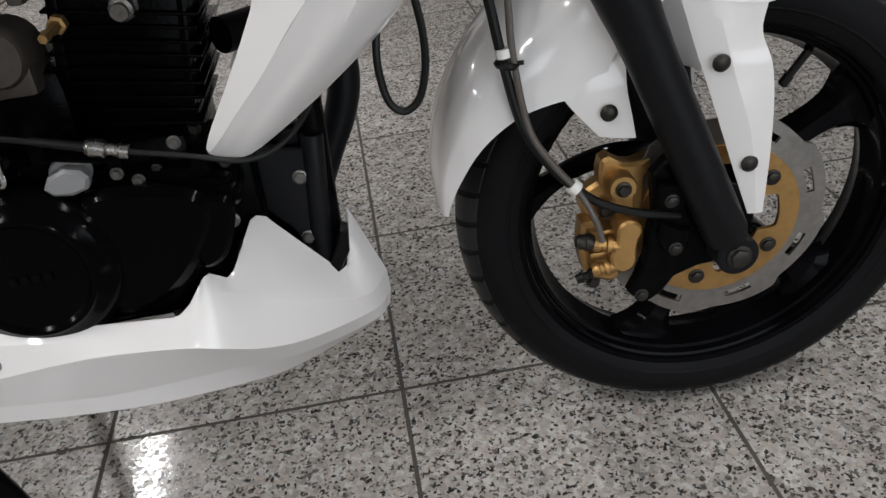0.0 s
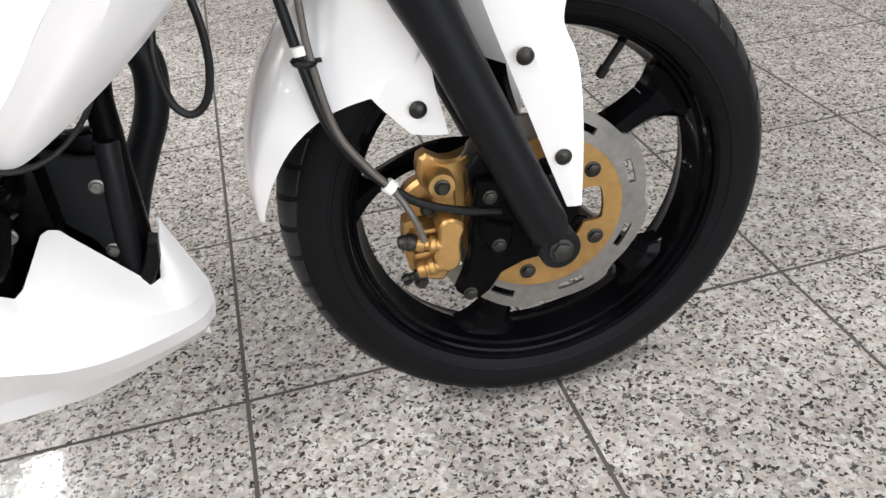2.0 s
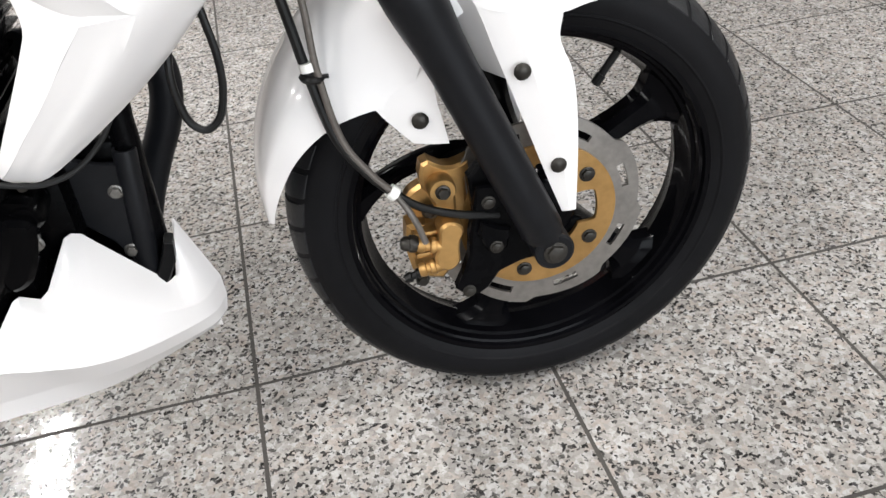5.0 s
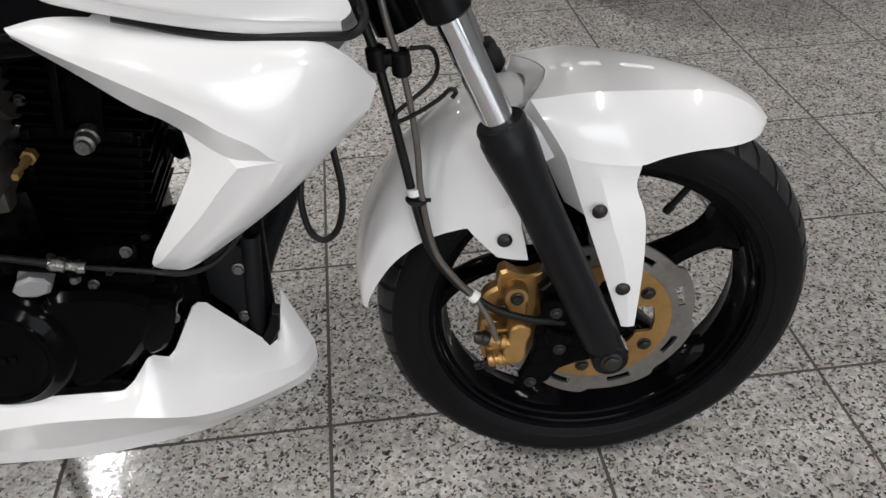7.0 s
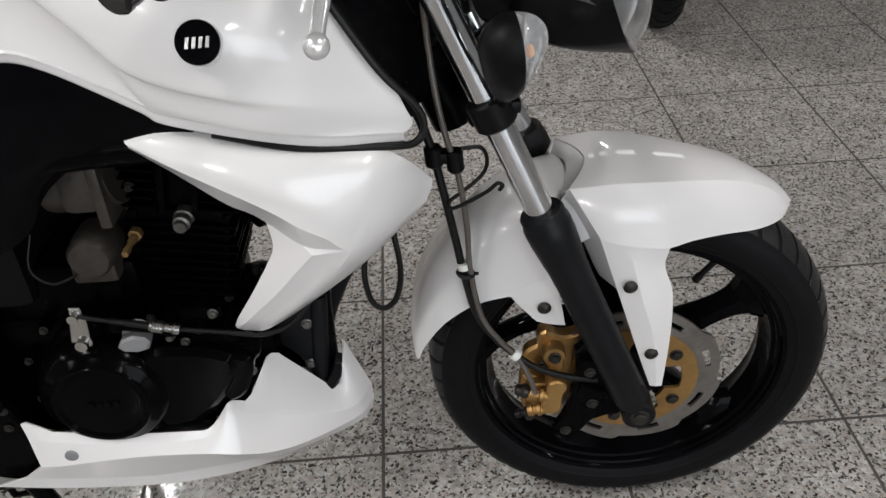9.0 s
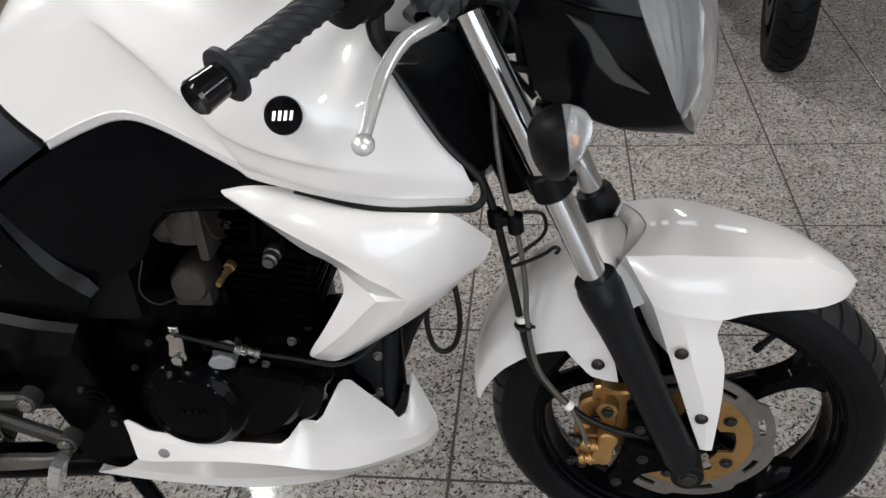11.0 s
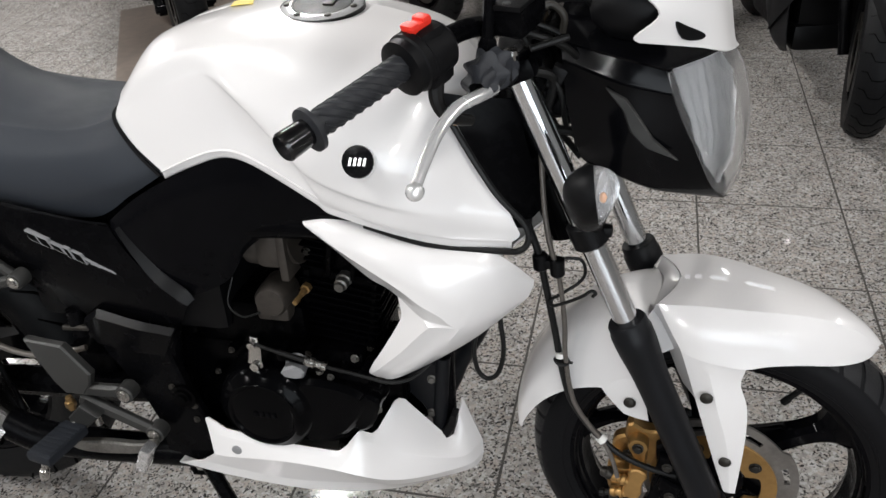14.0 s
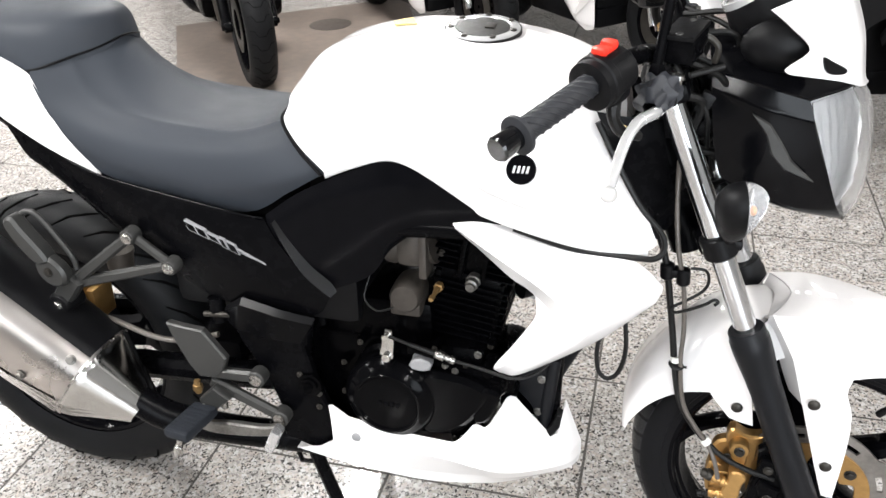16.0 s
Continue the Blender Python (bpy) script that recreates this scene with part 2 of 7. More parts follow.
def skin(bm, rows, closed_u=False, closed_v=False, flip=False):
    """Quads over a grid of points, rows of equal length."""
    V = [[bm.verts.new(p) for p in r] for r in rows]
    R, C = len(V), len(V[0])
    for i in range(R if closed_v else R - 1):
        for j in range(C if closed_u else C - 1):
            q = [V[i][j], V[i][(j + 1) % C], V[(i + 1) % R][(j + 1) % C], V[(i + 1) % R][j]]
            q = list(dict.fromkeys(q))
            if len(q) > 2:
                bm.faces.new(q[::-1] if flip else q)
    return V


def net(bm, rows, nu=4, nv=4, thick=0.003, smooth_u=True, smooth_v=True, crisp=(), tight=0.10, joined=()):
    """A panel through a small net of points, with thickness (towards the bike's middle). crisp: rows along which it is folded; joined: sides left open to meet a neighbour."""
    if crisp:
        folded = []
        for k, r in enumerate(rows):
            if k in crisp:
                folded.append([Vector(a).lerp(Vector(b), tight) for a, b in zip(r, rows[k - 1])])
            folded.append(r)
            if k in crisp:
                folded.append([Vector(a).lerp(Vector(b), tight) for a, b in zip(r, rows[k + 1])])
        rows = folded
    along = [spline(r, nu) if smooth_u else lines(r, nu) for r in rows]
    cols = list(zip(*along))
    down = [spline(c, nv) if smooth_v else lines(c, nv) for c in cols]
    grid = [list(r) for r in zip(*down)]
    g = np.array(grid)
    du, dv = np.gradient(g, axis=1), np.gradient(g, axis=0)
    nn = np.cross(du, dv)
    nn /= np.maximum(np.linalg.norm(nn, axis=2, keepdims=True), 1e-9)
    if nn[..., 1].mean() < 0:
        nn = -nn
    back = g + nn * thick
    A = skin(bm, [[Vector(p) for p in r] for r in g])
    Bk = skin(bm, [[Vector(p) for p in r] for r in back], flip=True)
    R, C = len(A), len(A[0])
    ring = [(0, j) for j in range(C)] + [(i, C - 1) for i in range(1, R)] + [(R - 1, j) for j in range(C - 2, -1, -1)] + [(i, 0) for i in range(R - 2, 0, -1)]
    for k in range(len(ring)):
        (a, b), (c, d) = ring[k], ring[(k + 1) % len(ring)]
        if b == d and (("right" in joined and b == C - 1) or ("left" in joined and b == 0)):
            continue
        bm.faces.new([A[c][d], A[a][b], Bk[a][b], Bk[c][d]])
    return bm


def mirrored(bm):
    """Adds the mirror image across the bike's middle plane."""
    g = bmesh.ops.duplicate(bm, geom=bm.verts[:] + bm.edges[:] + bm.faces[:])
    vs = [e for e in g["geom"] if isinstance(e, bmesh.types.BMVert)]
    for v in vs:
        v.co.y = -v.co.y
    bmesh.ops.reverse_faces(bm, faces=[e for e in g["geom"] if isinstance(e, bmesh.types.BMFace)])
    return bm


def revolve(bm, profile, seg=48, a0=0.0, a1=360.0, m=Matrix()):
    """Turns a profile of (radius, y) round the y axis."""
    full = abs(a1 - a0) > 359.9
    k = seg if full else seg + 1
    rows = []
    for i in range(k):
        a = radians(a0 + (a1 - a0) * i / seg)
        rows.append([m @ Vector((r * math.cos(a), y, r * math.sin(a))) for r, y in profile])
    skin(bm, rows, closed_v=full)
    return bm


def tube(bm, path, r, seg=10, caps=True):
    """A round bar along a line of points; r is one radius or one for each point."""
    P = [Vector(p) for p in path]
    rs = r if isinstance(r, (list, tuple)) else [r] * len(P)
    t0 = (P[1] - P[0]).normalized()
    side = t0.orthogonal().normalized()
    rows = []
    for i, p in enumerate(P):
        t = (P[min(i + 1, len(P) - 1)] - P[max(i - 1, 0)]).normalized()
        side = (side - t * side.dot(t)).normalized()
        up = t.cross(side)
        rows.append([p + (side * math.cos(a) + up * math.sin(a)) * rs[i] for a in [2 * math.pi * k / seg for k in range(seg)]])
    V = skin(bm, rows, closed_u=True)
    if caps:
        bm.faces.new(V[0][::-1]), bm.faces.new(V[-1])
    return bm


def rod(bm, a, b, r0, r1=None, seg=16):
    return tube(bm, [a, b], [r0, r0 if r1 is None else r1], seg)


def turned(bm, a, b, steps, seg=20):
    """A turned piece from a to b; steps of (share of the length, radius)."""
    a, b = Vector(a), Vector(b)
    P = [a.lerp(b, s) for s, _ in steps]
    t = (b - a).normalized()
    side = t.orthogonal().normalized()
    up = t.cross(side)
    rows = [[p + (side * math.cos(q) + up * math.sin(q)) * r for q in [2 * math.pi * k / seg for k in range(seg)]] for p, (_, r) in zip(P, steps)]
    V = skin(bm, rows, closed_u=True)
    bm.faces.new(V[0][::-1]), bm.faces.new(V[-1])
    return bm


def plate(bm, outline, y0, y1, bevel=0.0015, m=Matrix()):
    """A flat plate with the outline (x, z), from y0 to y1, its rims eased."""
    co = [Vector((p[0], 0, p[1])) for p in outline]
    area2 = sum(co[i - 1].x * co[i].z - co[i].x * co[i - 1].z for i in range(len(co)))
    if area2 < 0:
        co.reverse()
    k = len(co)
    nrm = []
    for i in range(k):
        e0, e1 = (co[i] - co[i - 1]), (co[(i + 1) % k] - co[i])
        v = Vector((e0.z, 0, -e0.x)).normalized() + Vector((e1.z, 0, -e1.x)).normalized()
        nrm.append(v.normalized())
    lo, hi = min(y0, y1), max(y0, y1)
    rows = []
    for y, inset in ((lo, bevel), (lo + bevel, 0), (hi - bevel, 0), (hi, bevel)):
        rows.append([m @ Vector((c.x - q.x * inset, y, c.z - q.z * inset)) for c, q in zip(co, nrm)])
    V = skin(bm, rows, closed_u=True)
    bm.faces.new(V[0]), bm.faces.new(V[-1][::-1])
    return bm


def box(bm, x0, x1, y0, y1, z0, z1, bevel=0.003, m=Matrix()):
    g = bmesh.ops.create_cube(bm, size=1)["verts"]
    for v in g:
        v.co = Vector(((x0 + x1) / 2 + v.co.x * (x1 - x0), (y0 + y1) / 2 + v.co.y * (y1 - y0), (z0 + z1) / 2 + v.co.z * (z1 - z0)))
    if bevel:
        es = list({e for v in g for e in v.link_edges})
        r = bmesh.ops.bevel(bm, geom=es, offset=bevel, segments=2, affect="EDGES", profile=0.6)
        g = list({v for f in r["faces"] for v in f.verts} | {v for v in g if v.is_valid})
    for v in g:
        v.co = m @ v.co
    return bm


def ball(bm, c, r, sx=1, sy=1, sz=1, u=16, v=10):
    bmesh.ops.create_uvsphere(bm, u_segments=u, v_segments=v, radius=1, matrix=Matrix.Translation(c) @ Matrix.Diagonal((r * sx, r * sy, r * sz, 1)))
    return bm


def part(name, bm, mat, parent=None, label="", m=None, angle=35, fix=True):
    """Links a bmesh as one mesh object under a thing or a part."""
    if m is not None:
        bm.transform(m)
    if fix:
        bmesh.ops.recalc_face_normals(bm, faces=bm.faces[:])
    me = bpy.data.meshes.new(name)
    bm.to_mesh(me)
    bm.free()
    me.materials.append(mat)
    me.polygons.foreach_set("use_smooth", [True] * len(me.polygons))
    me.set_sharp_from_angle(angle=radians(angle))
    ob = new(name, me)
    ob.parent = parent
    ob.visible_shadow = mat not in (GLASS, CLEAR, HEADLENS)
    if label:
        ob["label"] = label
    return ob


def pair(name, bm, mat, parent=None, label="", m=None, angle=35):
    """A part of the right side and its mirror image on the left, as two objects."""
    bmesh.ops.recalc_face_normals(bm, faces=bm.faces[:])
    twin = bm.copy()
    for v in twin.verts:
        v.co.y = -v.co.y
    bmesh.ops.reverse_faces(twin, faces=twin.faces[:])
    right = part(name, bm, mat, parent, label, m, angle)
    part(name, twin, mat, parent, label, m, angle)
    return right


def bolt(name, c, r, h, mat, parent, m=None, label="", dome=False, d=(0, -1, 0)):
    """A bolt head with its washer, standing h proud towards d."""
    bm = bmesh.new()
    c, d = Vector(c), Vector(d).normalized()
    if dome:
        turned(bm, c, c + d * h, [(0, r), (0.35, r), (0.75, r * 0.75), (1, r * 0.3)], 14)
    else:
        turned(bm, c, c + d * h * 0.3, [(0, r * 1.3), (0.8, r * 1.3), (1, r * 1.2)], 14)
        turned(bm, c + d * h * 0.3, c + d * h, [(0, r), (0.85, r), (1, r * 0.85)], 6)
    return part(name, bm, mat, parent, label, m)


def thing(name, label, category, m=None, group=""):
    ob = new(name)
    ob.empty_display_size = 0.1
    if m is not None:
        ob.matrix_basis = m
    return tagged(ob, label, category, group)


# ---- the room ----
TILE = 0.40


def room():
    floor_bm = bmesh.new()
    box(floor_bm, -6.0, 7.0, -6.0, 9.0, -0.12, -0.0007, 0)
    floor = part("floor", floor_bm, GROUT, None)
    tagged(floor, "dark grout bed under polished speckled granite floor tiles", "floor", kind="structure")
    bm = bmesh.new()
    g = 0.0028
    box(bm, g, TILE - g, g, TILE - g, -0.02, 0, 0.0008)
    first = part("tile", bm, GRANITE, floor, angle=5)
    near, rest = [], []
    for i in range(-15, 17):
        for j in range(-15, 22):
            x, y = i * TILE, j * TILE
            (near if -3.3 < x < 2.5 and -1.7 < y < 5.9 else rest).append((x, y))
    for k, (x, y) in enumerate(near[:300]):
        ob = first if k == 0 else first.copy()
        if k:
            scene.collection.objects.link(ob)
        ob.location = (x, y, 0)
    rest += near[300:]
    vs, fs = [], []
    for x, y in rest:
        b = len(vs)
        for dx, dy, z in ((g, g, -0.02), (TILE - g, g, -0.02), (TILE - g, TILE - g, -0.02), (g, TILE - g, -0.02), (g, g, 0), (TILE - g, g, 0), (TILE - g, TILE - g, 0), (g, TILE - g, 0)):
            vs.append((x + dx, y + dy, z))
        fs += [tuple(b + k for k in f) for f in ((4, 5, 6, 7), (0, 1, 5, 4), (1, 2, 6, 5), (2, 3, 7, 6), (3, 0, 4, 7))]
    me = bpy.data.meshes.new("far_tiles")
    me.from_pydata(vs, [], fs)
    me.materials.append(GRANITE)
    far = new("far_tiles", me)
    far.parent = floor
    tagged(far, kind="stuff")
    for name, x0, x1, y0, y1 in (("wall_west", -6.2, -6.0, -6.2, 9.2), ("wall_east", 7.0, 7.2, -6.2, 9.2), ("wall_north", -6.0, 7.0, 9.0, 9.2)):
        bm = bmesh.new()
        box(bm, x0, x1, y0, y1, -0.12, CEILING, 0)
        tagged(part(name, bm, WALL), "plain grey painted showroom wall", "wall", kind="structure")
    # unseen wall behind the camera; its opening lets the world light in
    bm = bmesh.new()
    for x0, x1, z0, z1 in ((-6.0, -3.2, -0.12, CEILING), (4.2, 7.0, -0.12, CEILING), (-3.2, 4.2, 2.75, CEILING), (-3.2, 4.2, -0.12, 0.25)):
        box(bm, x0, x1, -6.2, -6.0, z0, z1, 0)
    tagged(part("wall_south", bm, WALL), "grey wall with a wide opening, added out of view", "wall", kind="structure")
    bm = bmesh.new()
    box(bm, -6.2, 7.2, -6.2, 9.2, CEILING, CEILING + 0.15, 0)
    tagged(part("ceiling", bm, CEIL), "plain grey ceiling with tube lights", "ceiling", kind="structure")
    # one fitting for each tube, the added unseen ones too
    for x, y in TUBES:
        t = thing("ceiling_light", "white ceiling fitting with two lit tubes", "light", pose(x, y, CEILING), "ceiling lights")
        bm = bmesh.new()
        box(bm, -0.08, 0.08, -0.63, 0.63, -0.06, 0, 0.004)
        part("tray", bm, CEIL, t)
        for s in (-1, 1):
            bm = bmesh.new()
            rod(bm, (s * 0.03, -0.58, -0.085), (s * 0.03, 0.58, -0.085), 0.013)
            part("lit_tube", bm, TUBE, t, "glowing white tube")


room()


# ---- the motorcycle ----
# The bike leans a little to its left on its side stand; x ahead, y to its left, z up.
LEAN = Matrix.Translation((0, -0.086, 0)) @ Matrix.Rotation(radians(-4.5), 4, "X")
# The front end is turned slightly to the right; its own middle is the front axle.
FRONT = LEAN.inverted() @ Matrix.Translation((0.374, -0.066, 0.281)) @ Matrix.Rotation(radians(-2), 4, "Z") @ Matrix.Rotation(radians(-3.5), 4, "X")
BAR = FRONT @ Matrix.Translation((-0.36, -0.28, 0.69)) @ Matrix.Rotation(radians(-1.5), 4, "Z") @ Matrix.Rotation(radians(2.1), 4, "X") @ Matrix.Translation((0.36, 0.28, -0.69))
WHEEL = LEAN.inverted() @ Matrix.Translation((0.373, -0.0635, 0.2787)) @ Matrix.Rotation(radians(-3.5), 4, "Z") @ Matrix.Rotation(radians(-1.5), 4, "X")
bike = thing("motorcycle", "white and black naked motorcycle on its side stand", "motorcycle", LEAN)


def tank():
    bm = bmesh.new()
    rows = []
    rows.append([(-0.45, 0, 0.905), (-0.40, 0, 0.953), (-0.30, 0, 0.982), (-0.20, 0, 0.982), (-0.11, 0, 0.972), (-0.04, 0, 0.953), (0.0, 0, 0.935), (0.03, 0, 0.90)])
    rows.append([(-0.452, -0.05, 0.90), (-0.40, -0.06, 0.95), (-0.30, -0.07, 0.976), (-0.20, -0.075, 0.972), (-0.11, -0.075, 0.961), (-0.04, -0.07, 0.942), (0.0, -0.06, 0.92), (0.035, -0.05, 0.885)])
    rows.append([(-0.452, -0.09, 0.885), (-0.40, -0.108, 0.926), (-0.303, -0.12, 0.958), (-0.20, -0.133, 0.953), (-0.11, -0.142, 0.93), (-0.04, -0.138, 0.90), (0.0, -0.125, 0.88), (0.04, -0.105, 0.84)])
    rows.append([(-0.447, -0.108, 0.875), (-0.395, -0.124, 0.914), (-0.305, -0.135, 0.948), (-0.225, -0.155, 0.916), (-0.13, -0.182, 0.868), (-0.06, -0.183, 0.83), (-0.005, -0.165, 0.815), (0.052, -0.126, 0.795)])
    rows.append([(-0.455, -0.114, 0.853), (-0.385, -0.129, 0.892), (-0.303, -0.14, 0.926), (-0.247, -0.161, 0.899), (-0.186, -0.179, 0.846), (-0.136, -0.186, 0.802), (-0.035, -0.18, 0.775), (0.078, -0.13, 0.755)])
    rows.append([(-0.450, -0.119, 0.842), (-0.38, -0.131, 0.882), (-0.301, -0.1425, 0.912), (-0.256, -0.151, 0.891), (-0.195, -0.167, 0.839), (-0.144, -0.176, 0.796), (-0.036, -0.179, 0.76), (0.088, -0.131, 0.733)])
    rows.append([(-0.424, -0.130, 0.814), (-0.366, -0.139, 0.842), (-0.292, -0.1465, 0.864), (-0.25, -0.150, 0.850), (-0.178, -0.163, 0.802), (-0.14, -0.171, 0.768), (-0.04, -0.176, 0.737), (0.094, -0.130, 0.716)])
    edge = [(-0.387, -0.140, 0.779), (-0.335, -0.147, 0.803), (-0.286, -0.150, 0.818), (-0.242, -0.155, 0.809), (-0.165, -0.163, 0.767), (-0.135, -0.167, 0.751), (-0.016, -0.168, 0.722), (0.084, -0.134, 0.701)]
    rows = [[(x, y, z - 0.007 * min(1, max(0, (-0.20 - x) / 0.1)) * max(0, 1 - k / 4)) for x, y, z in r] for k, r in enumerate(rows)]
    # crease, then a narrow upright lip turned in underneath
    for dy, dz in ((0.0, 0.0065), (0.0012, 0.005), (0.004, -0.006), (0.014, -0.008)):
        rows.append([(x, y + dy, z + dz) for x, y, z in edge])
    net(bm, rows, 6, 5, 0.003)
    mirrored(bm)
    bmesh.ops.remove_doubles(bm, verts=bm.verts[:], dist=0.0002)
    body = part("fuel_tank", bm, WHITE, bike, "glossy pearl white fuel tank", angle=75)
    # filler cap with its ring of screws
    cm = Matrix.Translation((-0.174, -0.026, 0.9765)) @ Matrix.Rotation(radians(2), 4, "Y") @ Matrix.Rotation(radians(98), 4, "X") @ Matrix.Diagonal((0.88, 1, 0.88, 1))
    bm = bmesh.new()
    revolve(bm, [(0.0, 0.004), (0.040, 0.004), (0.043, 0.0035), (0.044, 0.0015)], 40, m=cm)
    cap = part("filler_cap", bm, ALLOY, bike, "grey filler cap in a silver ring of screws")
    bm = bmesh.new()
    revolve(bm, [(0.044, 0.0015), (0.046, 0.004), (0.058, 0.0035), (0.0605, 0.002), (0.061, -0.012)], 48, m=cm)
    part("cap_ring", bm, POLISH, cap)
    bm = bmesh.new()
    revolve(bm, [(0.0600, 0.0018), (0.0625, 0.0016), (0.0630, -0.012)], 48, m=cm)
    part("cap_gasket", bm, HOSE, cap, "thin black rubber seal")
    for k in range(7):
        a = radians(k * 360 / 7 + 10)
        bm = bmesh.new()
        q = cm @ Vector((0.052 * math.cos(a), 0.0035, 0.052 * math.sin(a)))
        up = (cm.to_3x3() @ Vector((0, 1, 0))).normalized()
        turned(bm, q, q + up * 0.003, [(0, 0.0045), (0.8, 0.0045), (1, 0.003)], 10)
        part("cap_screw", bm, DARKBOLT, cap)
    bm = bmesh.new()
    box(bm, 0.004, 0.020, 0.004, 0.0065, -0.012, 0.010, 0.001, cm)
    part("key_flap", bm, DARKBOLT, cap)
    bm = bmesh.new()
    net(bm, [[(-0.325, 0.026, 0.9704), (-0.310, 0.029, 0.9738), (-0.295, 0.031, 0.9762)], [(-0.306, -0.022, 0.9752), (-0.289, -0.023, 0.9774), (-0.272, -0.024, 0.9786)]], 4, 3, 0.001)
    part("warning_sticker", bm, YELLOW, bike, "small yellow sticker")
    # round badge, a plain disc with bars in place of its lettering
    bmx = Matrix.Translation((-0.0865, -0.1895, 0.833)) @ Matrix.Rotation(radians(3), 4, "Z") @ Matrix.Rotation(radians(-20), 4, "X") @ Matrix.Diagonal((0.74, 1, 0.74, 1))
    bm = bmesh.new()
    revolve(bm, [(0.0, -0.002), (0.026, -0.002), (0.028, 0.004)], 36, m=bmx)
    badge = part("badge", bm, POLISH, bike, "round black and silver badge")
    bm = bmesh.new()
    revolve(bm, [(0.0, -0.0032), (0.0262, -0.0032), (0.0266, -0.001)], 36, m=bmx)
    part("badge_disc", bm, GLOSS, badge)
    for x in (-0.012, -0.004, 0.004, 0.012):
        bm = bmesh.new()
        plate(bm, [(x - 0.0036, -0.0065), (x + 0.0008, -0.0065), (x + 0.0036, 0.0065), (x - 0.0008, 0.0065)], -0.0045, -0.003, 0.0003, bmx)
        part("badge_bar", bm, POLISH, badge)
    return body


def shroud():
    bm = bmesh.new()
    # upper panel down to its crease
    rows = []
    rows.append([(-0.19, -0.146, 0.728), (-0.15, -0.142, 0.737), (-0.09, -0.145, 0.726), (-0.04, -0.147, 0.717), (-0.005, -0.147, 0.711), (0.018, -0.147, 0.708), (0.04, -0.145, 0.704), (0.062, -0.142, 0.696), (0.088, -0.136, 0.676), (0.11, -0.118, 0.645)])
    rows.append([(-0.189, -0.15, 0.726), (-0.15, -0.158, 0.728), (-0.088, -0.166, 0.716), (-0.04, -0.17, 0.706), (-0.008, -0.17, 0.698), (0.012, -0.169, 0.693), (0.032, -0.166, 0.687), (0.052, -0.161, 0.681), (0.082, -0.147, 0.666), (0.11, -0.119, 0.64)])
    rows.append([(-0.187, -0.152, 0.724), (-0.146, -0.167, 0.714), (-0.083, -0.179, 0.695), (-0.04, -0.184, 0.674), (-0.010, -0.184, 0.658), (0.008, -0.182, 0.650), (0.024, -0.178, 0.642), (0.042, -0.170, 0.637), (0.074, -0.152, 0.636), (0.108, -0.119, 0.632)])
    edge = [(-0.186, -0.152, 0.722), (-0.14, -0.171, 0.703), (-0.095, -0.179, 0.679), (-0.072, -0.182, 0.666), (-0.049, -0.185, 0.652), (-0.027, -0.186, 0.635), (-0.003, -0.184, 0.619), (0.021, -0.1755, 0.597), (0.060, -0.153, 0.605), (0.102, -0.119, 0.618)]
    rows.append(edge)
    # the front runs on below the fold, the rear ends at it
    below = [[(-0.064, -0.1605, 0.543), (-0.040, -0.161, 0.544), (-0.014, -0.161, 0.547), (0.042, -0.147, 0.577), (0.099, -0.119, 0.615)],
             [(-0.106, -0.141, 0.494), (-0.088, -0.142, 0.494), (-0.060, -0.142, 0.498), (0.026, -0.136, 0.552), (0.097, -0.119, 0.612)],
             [(-0.131, -0.124, 0.466), (-0.118, -0.122, 0.460), (-0.086, -0.121, 0.464), (0.014, -0.120, 0.533), (0.094, -0.118, 0.609)]]
    fine, under = [spline(r, 6) for r in rows], [spline(r, 6) for r in below]

    def drape(net_rows):
        return [list(r) for r in zip(*[spline(c, 5) for c in zip(*net_rows)])]

    fold = spline([(-0.021, -0.176, 0.595), (-0.001, -0.1755, 0.596), (0.021, -0.1755, 0.597)], 6)
    rear, front, point = drape([r[:43] for r in fine]), drape([r[42:] for r in fine] + [r[12:] for r in under]), drape([fold] + [r[:13] for r in under])
    for k in range(16):
        rear[k][-1], point[k][-1] = front[k][0], front[15 + k][0]
    net(bm, rear, 1, 1, 0.004, False, False, joined=("right",))
    net(bm, front, 1, 1, 0.004, False, False, joined=("left",))
    net(bm, point, 1, 1, 0.004, False, False, joined=("right",))
    # turned-under strip below the crease
    strip = [(-0.187, -0.148, 0.718), (-0.148, -0.152, 0.689), (-0.104, -0.157, 0.654), (-0.082, -0.156, 0.640), (-0.066, -0.156, 0.627), (-0.030, -0.1705, 0.6045), (-0.003, -0.174, 0.600), (0.021, -0.1755, 0.597)]
    net(bm, [edge[:8], strip], 6, 3, 0.004)
    # pale facet over the fold
    net(bm, [[(-0.030, -0.1705, 0.6045), (-0.003, -0.174, 0.600), (0.021, -0.1755, 0.597)], [(-0.021, -0.176, 0.595), (-0.001, -0.1755, 0.596), (0.021, -0.1755, 0.597)]], 4, 2, 0.003)
    # rear face of the lower point, from its edge to the straight ridge
    ridge = [(-0.021, -0.176, 0.595), (-0.044, -0.168, 0.568), (-0.070, -0.158, 0.535), (-0.097, -0.146, 0.505), (-0.118, -0.134, 0.480), (-0.131, -0.125, 0.467)]
    outer = [(-0.066, -0.156, 0.627), (-0.064, -0.155, 0.597), (-0.074, -0.153, 0.574), (-0.100, -0.145, 0.529), (-0.124, -0.132, 0.489), (-0.132, -0.126, 0.472)]
